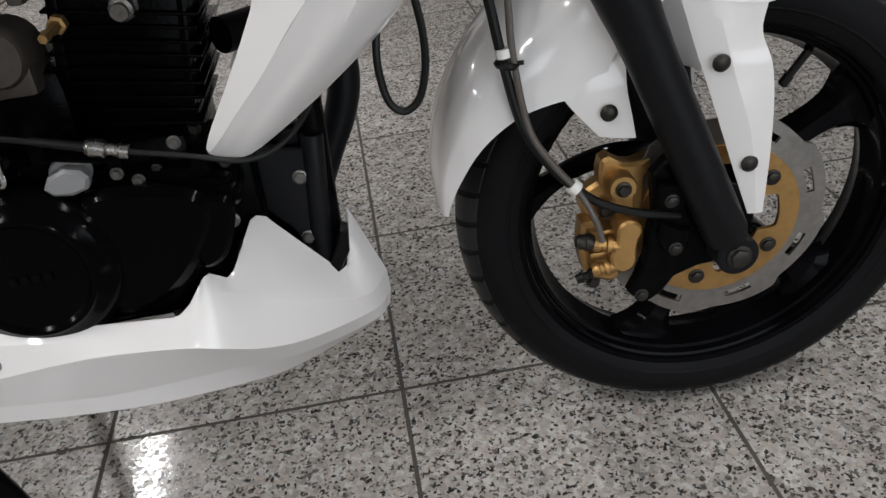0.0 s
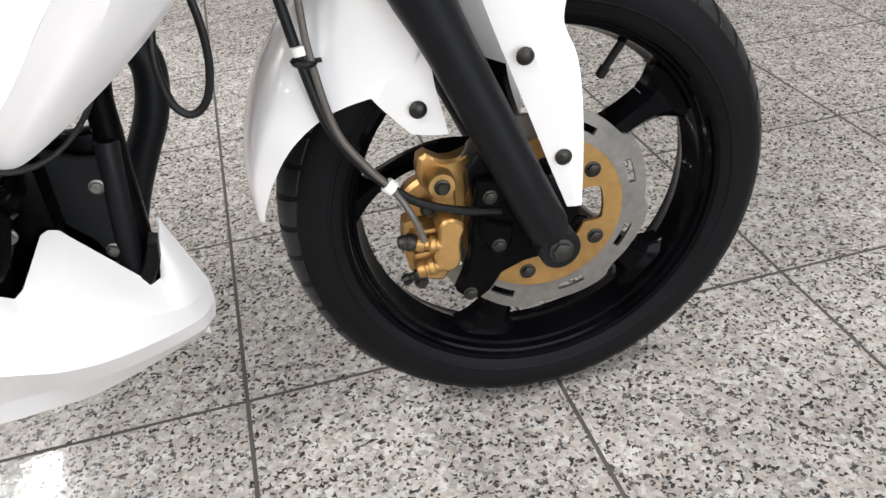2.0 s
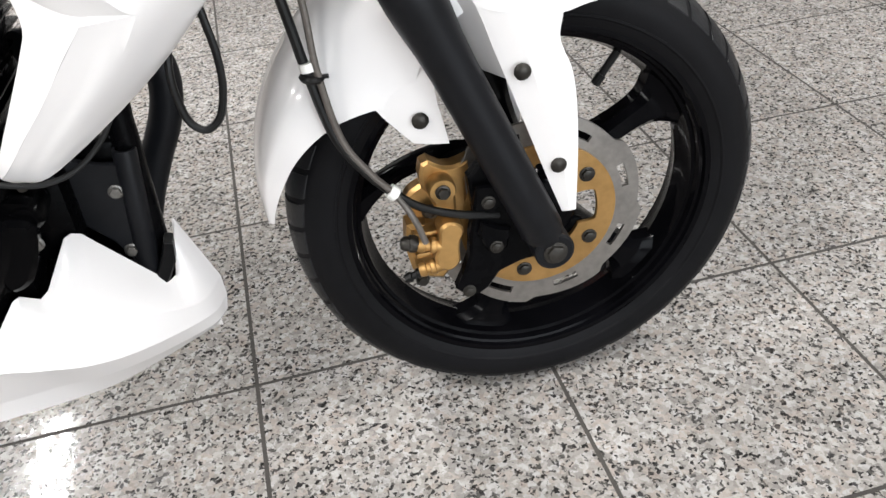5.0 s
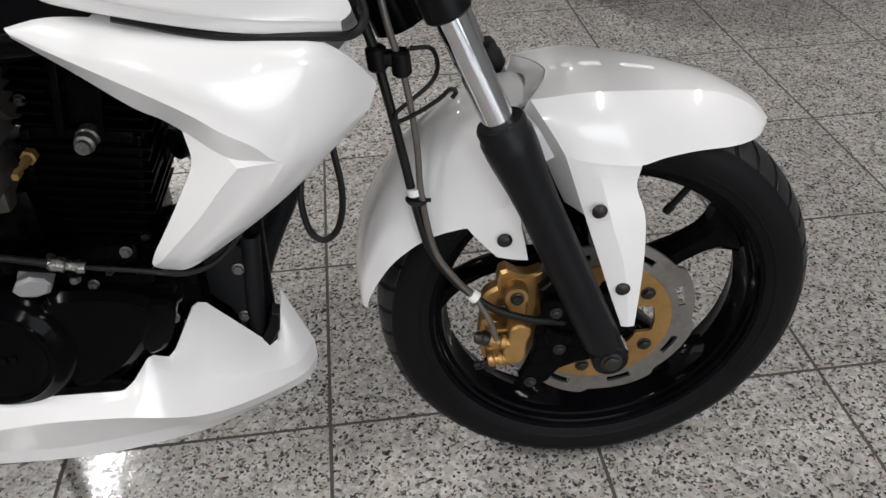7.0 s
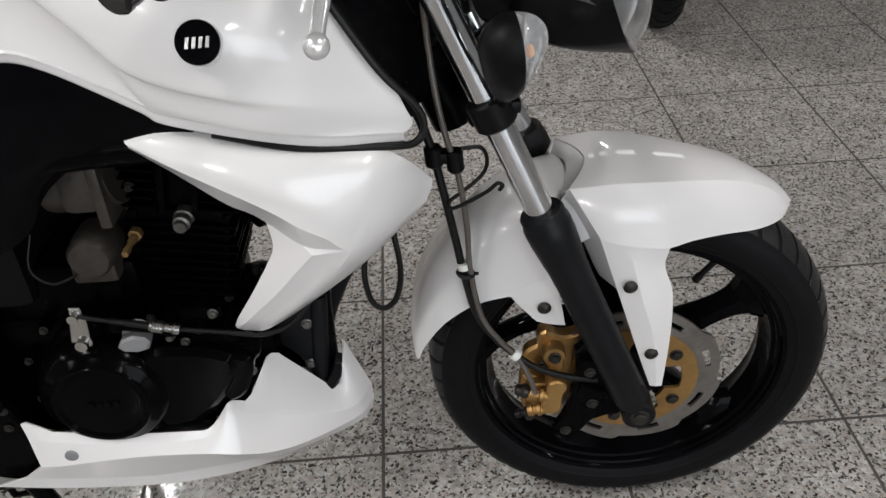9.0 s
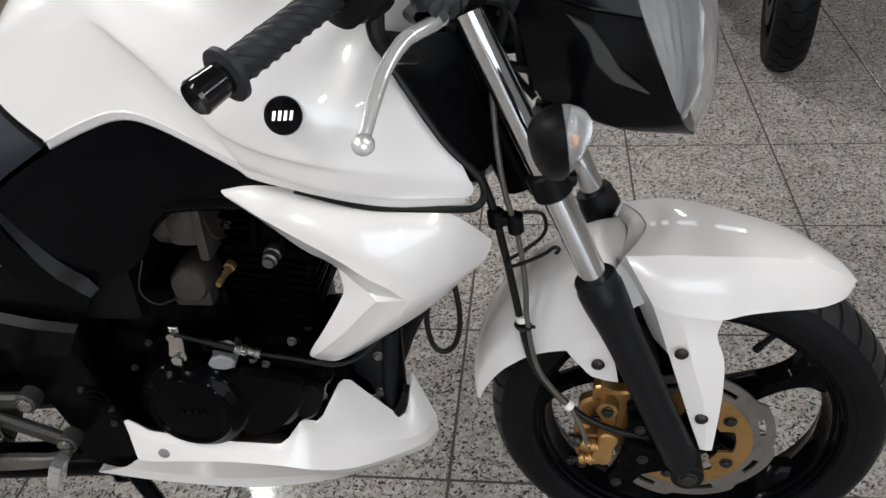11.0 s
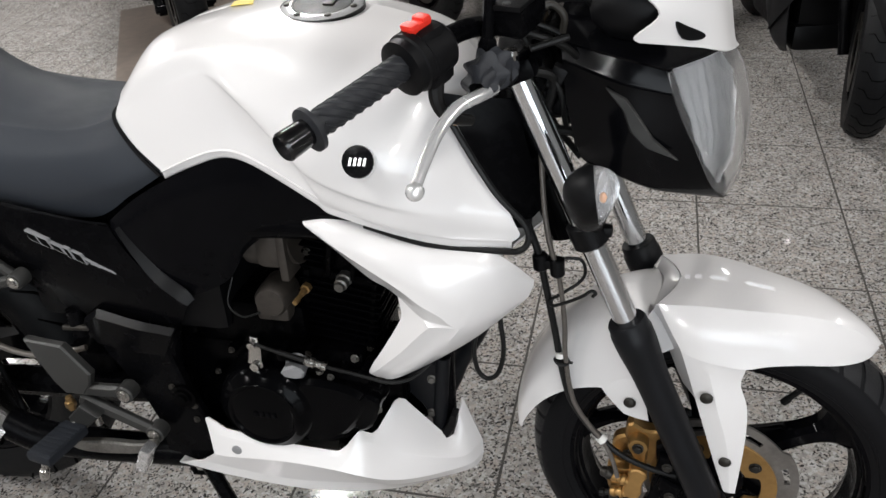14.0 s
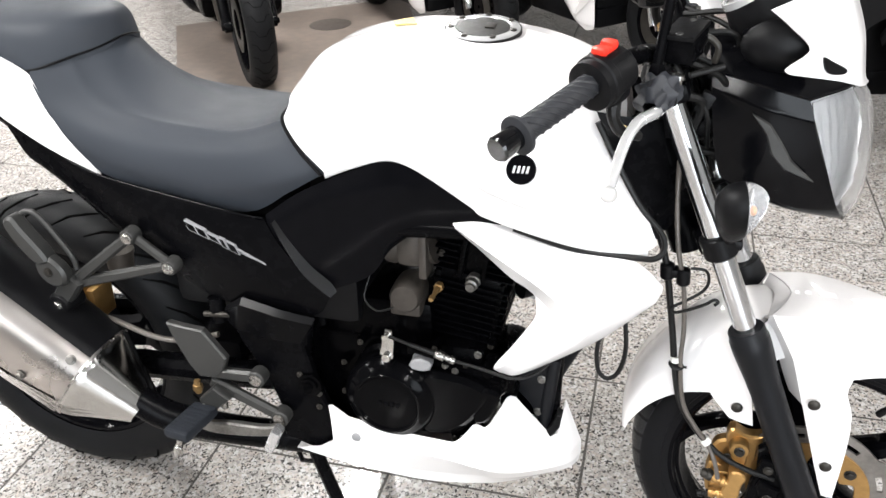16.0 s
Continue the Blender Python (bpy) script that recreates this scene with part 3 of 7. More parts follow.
    top = [(-0.066, -0.156, 0.627), (-0.030, -0.1705, 0.6045), (-0.021, -0.176, 0.595)]
    net(bm, [top] + [[o, tuple((p + q) / 2 for p, q in zip(o, r)), r] for o, r in zip(outer[1:], ridge[1:])], 4, 5, 0.004, smooth_u=False)
    bmesh.ops.remove_doubles(bm, verts=bm.verts[:], dist=0.0003)
    pair("tank_shroud", bm, WHITE, bike, "sharply folded glossy white side shroud", angle=24)


def belly():
    bm = bmesh.new()
    # cut-out upper edge, then the folds below it, from the tail to the nose
    top = [(-0.412, -0.148, 0.361), (-0.405, -0.149, 0.364), (-0.395, -0.149, 0.358), (-0.376, -0.150, 0.346), (-0.279, -0.148, 0.330), (-0.200, -0.139, 0.318), (-0.194, -0.137, 0.318), (-0.184, -0.131, 0.324), (-0.167, -0.121, 0.345), (-0.161, -0.117, 0.346), (-0.149, -0.104, 0.331), (-0.142, -0.097, 0.335), (-0.120, -0.066, 0.370), (-0.114, -0.060, 0.371), (-0.106, -0.055, 0.366), (-0.100, -0.052, 0.356), (-0.044, -0.036, 0.279), (-0.037, -0.028, 0.280), (-0.029, -0.016, 0.318), (-0.026, -0.006, 0.330), (-0.026, 0, 0.334)]
    at = [0, 0.4, 0.7, 1, 2, 2.9, 3, 3.3, 3.8, 4, 4.35, 4.55, 5.0, 5.2, 5.4, 5.55, 6.55, 6.75, 7.2, 7.7, 8]
    c1 = [(-0.408, -0.152, 0.340), (-0.376, -0.155, 0.333), (-0.279, -0.154, 0.319), (-0.194, -0.142, 0.309), (-0.163, -0.125, 0.329), (-0.123, -0.103, 0.303), (-0.080, -0.085, 0.277), (-0.020, -0.044, 0.248), (0.005, 0, 0.250)]
    crest = [(-0.404, -0.158, 0.296), (-0.376, -0.160, 0.296), (-0.279, -0.161, 0.303), (-0.201, -0.155, 0.293), (-0.161, -0.147, 0.279), (-0.123, -0.126, 0.257), (-0.078, -0.092, 0.238), (-0.014, -0.036, 0.223), (0.006, 0, 0.223)]
    low = [(-0.432, -0.153, 0.272), (-0.380, -0.146, 0.257), (-0.283, -0.137, 0.241), (-0.201, -0.122, 0.234), (-0.161, -0.112, 0.230), (-0.123, -0.099, 0.221), (-0.076, -0.068, 0.209), (-0.016, -0.027, 0.203), (0.002, 0, 0.203)]
    under = [(-0.475, -0.156, 0.264), (-0.384, -0.143, 0.236), (-0.266, -0.131, 0.217), (-0.196, -0.112, 0.206), (-0.158, -0.093, 0.196), (-0.123, -0.067, 0.183), (-0.075, -0.042, 0.184), (-0.020, -0.014, 0.190), (-0.008, 0, 0.191)]
    rows = [lines(top, 3)]
    fine = np.interp(np.arange(61) / 3, np.arange(21), at)
    for r in (c1, crest, low, under):
        dense = np.array([tuple(p) for p in spline(r, 12)])
        rows.append([Vector([float(np.interp(f * 12, np.arange(len(dense)), dense[:, k])) for k in range(3)]) for f in fine])
    rows.append([Vector((p.x, 0, p.z - 0.008)) for p in rows[-1]])
    net(bm, rows, 1, 4, 0.0025, smooth_u=False, smooth_v=False, crisp=(1, 2, 3, 4))
    mirrored(bm)
    bmesh.ops.remove_doubles(bm, verts=bm.verts[:], dist=0.0004)
    pan = part("belly_pan", bm, WHITE, bike, "glossy white belly fairing under the engine", angle=50)
    # grey disc whose colour gives the shade inside a shallow oval recess
    bm = bmesh.new()
    turned(bm, (-0.361, -0.160, 0.311), (-0.361, -0.150, 0.311), [(0, 0.0065), (0.1, 0.0085), (0.3, 0.0085), (1, 0.006)], 20)
    part("grommet", bm, PLUG, pan, "grey disc for the shade of a small recess")
    # black rubber strip at the upright notch
    bm = bmesh.new()
    plate(bm, [(-0.052, 0.274), (-0.056, 0.288), (-0.044, 0.310), (-0.037, 0.329), (-0.028, 0.326), (-0.031, 0.302), (-0.042, 0.282)], -0.040, -0.016, 0.002)
    part("edge_strip", bm, PLASTIC, pan)


def fender():
    bm = bmesh.new()
    # shell over the tyre, by angle round the axle: crown radius and the radius of the skirt's lower edge
    stations = [(103, 0.316, 0.262), (108, 0.321, 0.258), (114, 0.330, 0.250), (122, 0.336, 0.235), (130, 0.336, 0.215), (137, 0.333, 0.240), (145, 0.330, 0.266), (154, 0.325, 0.284), (163, 0.317, 0.292), (169, 0.309, 0.296), (172, 0.305, 0.297)]
    rows = []
    for k in range(7):
        row = []
        for a, rc, rs in stations:
            y = (0.0, -0.024, -0.045, -0.060, -0.069, -0.073, -0.075)[k]
            y *= 1 - 0.38 * max(0.0, (a - 150) / 22) ** 1.5
            r = rc - (rc - rs) * (0.0, 0.02, 0.09, 0.22, 0.40, 0.70, 1.0)[k]
            row.append((r * math.cos(radians(a)), y, r * math.sin(radians(a))))
        rows.append(row)
    net(bm, rows, 4, 3, 0.003)
    # flat-topped nose between the crest lines of both sides
    crest = [(-0.103, -0.066, 0.311), (-0.083, -0.068, 0.313), (-0.053, -0.069, 0.316), (-0.021, -0.067, 0.315), (0.012, -0.061, 0.311), (0.048, -0.052, 0.3055), (0.084, -0.043, 0.299), (0.122, -0.033, 0.288), (0.157, -0.022, 0.2685), (0.176, -0.016, 0.251), (0.188, -0.008, 0.240)]
    ridge = [(-0.075, 0.317), (-0.062, 0.3185), (-0.046, 0.3205), (-0.019, 0.320), (0.014, 0.316), (0.050, 0.310), (0.086, 0.303), (0.124, 0.2925), (0.162, 0.272), (0.181, 0.255), (0.193, 0.240)]
    rows = []
    for f in (0.0, 0.25, 0.5, 0.75, 1.0):
        rows.append([(rx + (x - rx) * f ** 1.6, y * f, rz + (z - rz) * f ** 2) for (x, y, z), (rx, rz) in zip(crest, ridge)])
    net(bm, rows, 4, 2, 0.003)
    # scoop that falls from the nose's V-shaped rear edge to the shell
    net(bm, [[(r[0][0] - 0.0012, r[0][1], r[0][2] - 0.0012) for r in rows], [(-0.097, 0.0, 0.309), (-0.099, -0.015, 0.307), (-0.104, -0.031, 0.302), (-0.109, -0.048, 0.296), (-0.114, -0.064, 0.288)]], 3, 4, 0.0006)
    # outer face of the wing
    step = [(-0.084, -0.083, 0.283), (-0.067, -0.087, 0.286), (-0.046, -0.089, 0.288), (-0.020, -0.087, 0.287), (0.012, -0.080, 0.284), (0.048, -0.070, 0.279), (0.084, -0.060, 0.274), (0.122, -0.048, 0.264), (0.157, -0.034, 0.250), (0.178, -0.022, 0.241), (0.189, -0.009, 0.237)]
    low = [(-0.068, -0.090, 0.256), (-0.055, -0.094, 0.251), (-0.035, -0.097, 0.247), (-0.010, -0.096, 0.242), (0.016, -0.092, 0.238), (0.046, -0.082, 0.240), (0.084, -0.072, 0.2400), (0.130, -0.056, 0.234), (0.160, -0.038, 0.230), (0.177, -0.024, 0.231), (0.188, -0.009, 0.234)]
    net(bm, [crest, step, low], 4, 5, 0.003)
    # stay down to the axle, folded along its middle
    left = [(-0.068, 0.256, -0.090), (-0.052, 0.208, -0.091), (-0.036, 0.160, -0.096), (-0.020, 0.112, -0.099), (-0.006, 0.070, -0.101), (0.010, 0.025, -0.103)]
    right = [(0.016, 0.238, -0.092), (0.013, 0.212, -0.092), (0.024, 0.180, -0.096), (0.028, 0.140, -0.099), (0.028, 0.090, -0.102), (0.026, 0.024, -0.103)]
    fold = [(-0.035, 0.247, -0.097), (-0.024, 0.210, -0.0985), (-0.012, 0.168, -0.1025), (0.002, 0.125, -0.105), (0.011, 0.080, -0.1055), (0.018, 0.025, -0.105)]
    fine = [[Vector((x, y, z)) for x, z, y in spline(e, 5)] for e in (left, fold, right)]
    net(bm, fine, 1, 4, 0.003, smooth_u=False, smooth_v=False)
    # rear edge of the wing turned in behind the fork leg
    net(bm, [[crest[0], step[0], (-0.068, -0.090, 0.256), (-0.052, -0.091, 0.208), (-0.043, -0.094, 0.182)], [(-0.113, -0.052, 0.300), (-0.100, -0.058, 0.272), (-0.086, -0.062, 0.244), (-0.070, -0.064, 0.205), (-0.060, -0.066, 0.184)]], 4, 4, 0.002)
    # rear tab that carries the rear bolt
    tab = [[(-0.190, -0.064, 0.200), (-0.150, -0.066, 0.215), (-0.110, -0.068, 0.225)],
           [(-0.172, -0.074, 0.164), (-0.140, -0.077, 0.170), (-0.112, -0.079, 0.175)],
           [(-0.150, -0.076, 0.136), (-0.128, -0.079, 0.140), (-0.106, -0.080, 0.140)],
           [(-0.138, -0.076, 0.122), (-0.120, -0.079, 0.119), (-0.102, -0.080, 0.117)]]
    net(bm, tab, 4, 4, 0.003)
    mirrored(bm)
    bmesh.ops.remove_doubles(bm, verts=bm.verts[:], dist=0.0004)
    f = part("front_fender", bm, WHITE, bike, "glossy white front mudguard with angular side wings", FRONT, angle=22)
    for x, y, z in ((-0.029, -0.098, 0.190), (0.006, -0.101, 0.083), (-0.130, -0.078, 0.148)):
        bolt("fender_bolt", (x, y - 0.003, z), 0.0088, 0.005, DARKBOLT, f, FRONT, dome=True)


def front_wheel():
    bm = bmesh.new()
    # rim: flange, drop centre and inner barrel
    prof = [(0.214, -0.044), (0.222, -0.044), (0.223, -0.04), (0.214, -0.037), (0.208, -0.031), (0.202, -0.014), (0.202, 0.014), (0.208, 0.031), (0.214, 0.037), (0.223, 0.04), (0.222, 0.044), (0.214, 0.044), (0.2105, 0.0435), (0.2085, 0.039), (0.2055, 0.0375), (0.2035, 0.03), (0.1995, 0.0285), (0.1985, 0.02), (0.1945, 0.01), (0.191, 0.0), (0.1945, -0.01), (0.1985, -0.02), (0.1995, -0.0285), (0.2035, -0.03), (0.2055, -0.0375), (0.2085, -0.039), (0.2105, -0.0435), (0.214, -0.044)]
    revolve(bm, prof, 72)
    revolve(bm, [(0.012, -0.042), (0.040, -0.042), (0.046, -0.034), (0.046, 0.034), (0.040, 0.042), (0.012, 0.042), (0.012, -0.042)], 40)
    wheel = part("front_wheel", bm, GLOSS, bike, "gloss black cast alloy front wheel", WHEEL)
    # five tapering arms, some of them sweeping
    for at_rim, bend, slim in SPOKES:
        bm = bmesh.new()
        out = [(0.035, 0.022), (0.075, 0.0175), (0.115, 0.0155), (0.145, 0.0165), (0.168, 0.021), (0.185, 0.034), (0.199, 0.052)]
        left, right = [], []
        for r, w in out:
            a = radians(at_rim - bend * (1 - r / 0.19))
            c = Vector((math.cos(a), 0, math.sin(a)))
            t = Vector((-c.z, 0, c.x))
            left.append(c * r + t * w * slim), right.append(c * r - t * w * slim)
        hy = [0.034, 0.027, 0.021, 0.018, 0.018, 0.018, 0.019]
        rows = []
        for l, r, y in zip(left, right, hy):
            m1, m2 = l.lerp(r, 0.22), l.lerp(r, 0.78)
            rows.append([l + Vector((0, -y * 0.55, 0)), m1 + Vector((0, -y, 0)), m2 + Vector((0, -y, 0)), r + Vector((0, -y * 0.55, 0)),
                         r + Vector((0, y * 0.55, 0)), m2 + Vector((0, y, 0)), m1 + Vector((0, y, 0)), l + Vector((0, y * 0.55, 0))])
        cols = [spline(c, 3) for c in zip(*rows)]
        skin(bm, [list(r) for r in zip(*cols)], closed_u=True)
        part("spoke", bm, GLOSS, wheel, "", WHEEL)
    R = 0.2803
    side = [(0.215, -0.043), (0.222, -0.047), (0.232, -0.0498), (0.242, -0.0508), (0.2515, -0.0503)]
    crown = [(0.2515, -0.0503), (0.2592, -0.0462), (0.2665, -0.0395), (0.2735, -0.029), (0.2785, -0.0155), (R, 0.0)]
    half = side + crown[1:]
    prof = half + [(r, -y) for r, y in half[-2::-1]]
    bm = bmesh.new()
    revolve(bm, prof, 120)
    part("tyre", bm, RUBBER, wheel, "black rubber road tyre", WHEEL)
    bm = bmesh.new()
    for s in (-1, 1):
        revolve(bm, [(0.2262, s * 0.0480), (0.2285, s * 0.0502), (0.2308, s * 0.0503), (0.2308, s * 0.0485), (0.2262, s * 0.0465)], 96)
    part("rim_line", bm, RUBBER, wheel, "", WHEEL)
    # tread band of paler blocks between slanting grooves, each a piece
    count = 46
    pr = [(r + 0.0015, y) for r, y in [(0.2628, -0.0430)] + crown[2:]]
    for sgn in (-1, 1):
        bm = bmesh.new()
        rows = []
        for i in range(4):
            row = []
            for j, (r, y) in enumerate(pr):
                skew = 3.4 * (j / 4) ** 1.2
                a = radians(360 / count * (0.10 + 0.80 * i / 3) + (skew if sgn < 0 else skew + 2.6))
                row.append(Vector((r * math.cos(a), y * sgn, r * math.sin(a))))
            rows.append(row)
        V = skin(bm, rows)
        edge = [V[0][j] for j in range(5)] + [V[i][4] for i in range(1, 4)] + [V[3][j] for j in range(3, -1, -1)] + [V[i][0] for i in range(2, 0, -1)]
        inner = []
        for v in edge:
            f = 1 - 0.0026 / math.hypot(v.co.x, v.co.z)
            inner.append(bm.verts.new((v.co.x * f, v.co.y * 0.995, v.co.z * f)))
        for i in range(len(edge)):
            bm.faces.new([edge[i], edge[i - 1], inner[i - 1], inner[i]])
        first = part("tread_block", bm, TREAD, wheel)
        for k in range(count):
            ob = first if k == 0 else first.copy()
            if k:
                scene.collection.objects.link(ob)
            ob.matrix_local = WHEEL @ Matrix.Rotation(radians(-360 / count * k), 4, "Y")
    # wave disc on a gold carrier
    def wavy(a):
        u = (math.degrees(a) + 7) / 45 % 1
        return 0.1195 + 0.0065 * (u * u * (3 - 2 * u) if u > 0.1 else 1 - u / 0.1)

    bm = bmesh.new()
    N = 240
    rows = []
    ring_r = [0.0, 0.08, 0.36, 0.62, 1.0]
    for i in range(N):
        a = 2 * math.pi * i / N
        row = []
        for q in ring_r:
            r = 0.090 + (wavy(a) - 0.090) * q
            row.append((r, a))
        rows.append(row)
    for y, fl in ((-0.0600, False), (-0.0560, True)):
        V = [[bm.verts.new((r * math.cos(a), y, r * math.sin(a))) for r, a in row] for row in rows]
        for i in range(N):
            for j in range(4):
                if j == 2 and 6 < i % 30 < 18:
                    continue
                q = [V[i][j], V[i][j + 1], V[(i + 1) % N][j + 1], V[(i + 1) % N][j]]
                bm.faces.new(q if fl else q[::-1])
        if fl:
            W = V
        else:
            U = V
    loops = [e for e in bm.edges if len(e.link_faces) == 1]
    pairs = {}
    for r1, r2 in zip(U, W):
        for v1, v2 in zip(r1, r2):
            pairs[v1] = v2
    for e in loops:
        a, b = e.verts
        if a in pairs and b in pairs:
            bm.faces.new([a, b, pairs[b], pairs[a]])
    part("brake_disc", bm, DISC, wheel, "silver wave brake disc with slots", WHEEL)
    # carrier ring, reaching in towards the hub at its five bolts
    bm = bmesh.new()
    rows = []
    for i in range(180):
        a = radians(2 * i)
        off = abs((2 * i - CARRIER + 36) % 72 - 36)
        inner = 0.0695 if off > 21 else 0.0505 if off < 12 else 0.0505 + 0.019 * math.sin((off - 12) / 9 * math.pi / 2)
        rows.append([Vector((r * math.cos(a), y, r * math.sin(a))) for r, y in ((inner, -0.0585), (inner, -0.0630), (inner + 0.0006, -0.0636), (0.0912, -0.0636), (0.0918, -0.0630), (0.0918, -0.0585))])
    skin(bm, rows, closed_u=True, closed_v=True)
    part("disc_carrier", bm, GOLD, wheel, "gold anodised disc carrier", WHEEL)
    for k in range(5):
        a = radians(72 * k + CARRIER)
        bolt("disc_bolt", (0.0725 * math.cos(a), -0.0635, 0.0725 * math.sin(a)), 0.0072, 0.005, DARKBOLT, wheel, WHEEL)
    bm = bmesh.new()
    revolve(bm, [(0.010, -0.057), (0.040, -0.057), (0.045, -0.055), (0.045, -0.045), (0.038, -0.040), (0.010, -0.040)], 40)
    for k in range(5):
        a = radians(72 * k + CARRIER)
        ball(bm, (0.056 * math.cos(a), -0.050, 0.056 * math.sin(a)), 0.014, 1, 0.5, 1, 10, 6)
    part("hub_flange", bm, GLOSS, wheel, "", WHEEL)
    bm = bmesh.new()
    a = radians(55)
    d = Vector((math.cos(a), 0, math.sin(a)))
    rod(bm, d * 0.198, d * 0.168, 0.0048, 0.0045, 10)
    turned(bm, d * 0.168, d * 0.148, [(0, 0.0045), (0.3, 0.0045), (0.32, 0.0058), (0.9, 0.0058), (1, 0.004)], 10)
    part("valve_stem", bm, HOSE, wheel, "", WHEEL)


SPOKES, CARRIER = ((30, -4, 1.0), (104, 0, 1.0), (172, 69, 0.48), (252, -14, 1.0), (318, 0, 1.0)), -32.7
tank()
shroud()
belly()
fender()
front_wheel()


def fork():
    for s in (-1, 1):
        y = s * 0.105
        ax = Vector((-0.004, y, -0.014))
        up = Vector((-0.392, 0, 0.920)).normalized()
        bm = bmesh.new()
        # slider: clevis foot, plain tube, flared dust boot
        turned(bm, ax + up * 0.012, ax + up * 0.350, [(0, 0.019), (0.04, 0.0235), (0.30, 0.0235), (0.66, 0.0235), (0.76, 0.0248), (0.85, 0.0275), (0.90, 0.0285), (0.95, 0.0285), (0.96, 0.0265), (0.99, 0.0265), (1.0, 0.0245)], 28)
        low = part("fork_slider", bm, SLIDER, bike, "matt black fork slider with dust boot", FRONT)
        bm = bmesh.new()
        turned(bm, ax + Vector((0, -0.017, 0)), ax + Vector((0, 0.026, 0)), [(0, 0.020), (0.06, 0.0225), (0.94, 0.0225), (1, 0.02)], 24)
        part("axle_clamp", bm, SLIDER, low, "", FRONT)
        bolt("axle_nut", ax + Vector((0, -0.017, 0)), 0.0105, 0.006, DARKBOLT, low, FRONT)
        bm = bmesh.new()
        rod(bm, ax + up * 0.34, ax + up * 0.715, 0.0165, 0.0165, 28)
        part("fork_tube", bm, CHROME, bike, "polished chrome fork tube", FRONT)
        bm = bmesh.new()
        c = ax + up * 0.487
        turned(bm, c - up * 0.017, c + up * 0.017, [(0, 0.021), (0.08, 0.0235), (0.92, 0.0235), (1, 0.021)], 24)
        box(bm, c.x + 0.012, c.x + 0.031, y - 0.008, y + 0.008, c.z - 0.003, c.z + 0.012, 0.005)
        part("lamp_clamp", bm, PLASTIC, low, "", FRONT)
    for name, d, th, back, ahead, half in (("lower_yoke", 0.487, 0.030, 0.030, 0.016, 0.100), ("top_yoke", 0.712, 0.026, 0.040, 0.026, 0.128)):
        bm = bmesh.new()
        m = Matrix.Translation(Vector((-0.004, 0, -0.014)) + up * d) @ Matrix.Rotation(radians(-23), 4, "Y")
        box(bm, -back, ahead, -half, half, -th / 2, th / 2, 0.008, m)
        part(name, bm, SATIN, bike, "black fork yoke", FRONT)
    # caliper bracket cast to the right leg
    bm = bmesh.new()
    plate(bm, [(-0.050, 0.115), (-0.088, 0.078), (-0.084, 0.032), (-0.090, 0.007), (-0.092, -0.020), (-0.102, -0.046), (-0.110, -0.062), (-0.099, -0.073), (-0.086, -0.076), (-0.073, -0.068), (-0.059, -0.049), (-0.034, -0.040), (-0.010, -0.038), (0.012, -0.022), (0.0, 0.02)], -0.072, -0.090, 0.003)
    plate(bm, [(-0.046, 0.012), (-0.058, 0.016), (-0.078, 0.026), (-0.082, 0.010), (-0.074, -0.012), (-0.060, -0.020), (-0.050, -0.012)], -0.088, -0.098, 0.003)
    plate(bm, [(-0.062, 0.07), (-0.082, 0.072), (-0.086, 0.045), (-0.066, 0.035), (-0.052, 0.045)], -0.088, -0.100, 0.003)
    br = part("caliper_bracket", bm, SATIN, bike, "satin black caliper bracket", FRONT)
    bolt("bracket_bolt", (-0.063, -0.098, -0.008), 0.006, 0.004, DARKBOLT, br, FRONT)
    bolt("bracket_bolt", (-0.070, -0.100, 0.051), 0.006, 0.004, DARKBOLT, br, FRONT)
    bolt("bracket_bolt", (-0.096, -0.090, -0.066), 0.006, 0.004, DARKBOLT, br, FRONT)


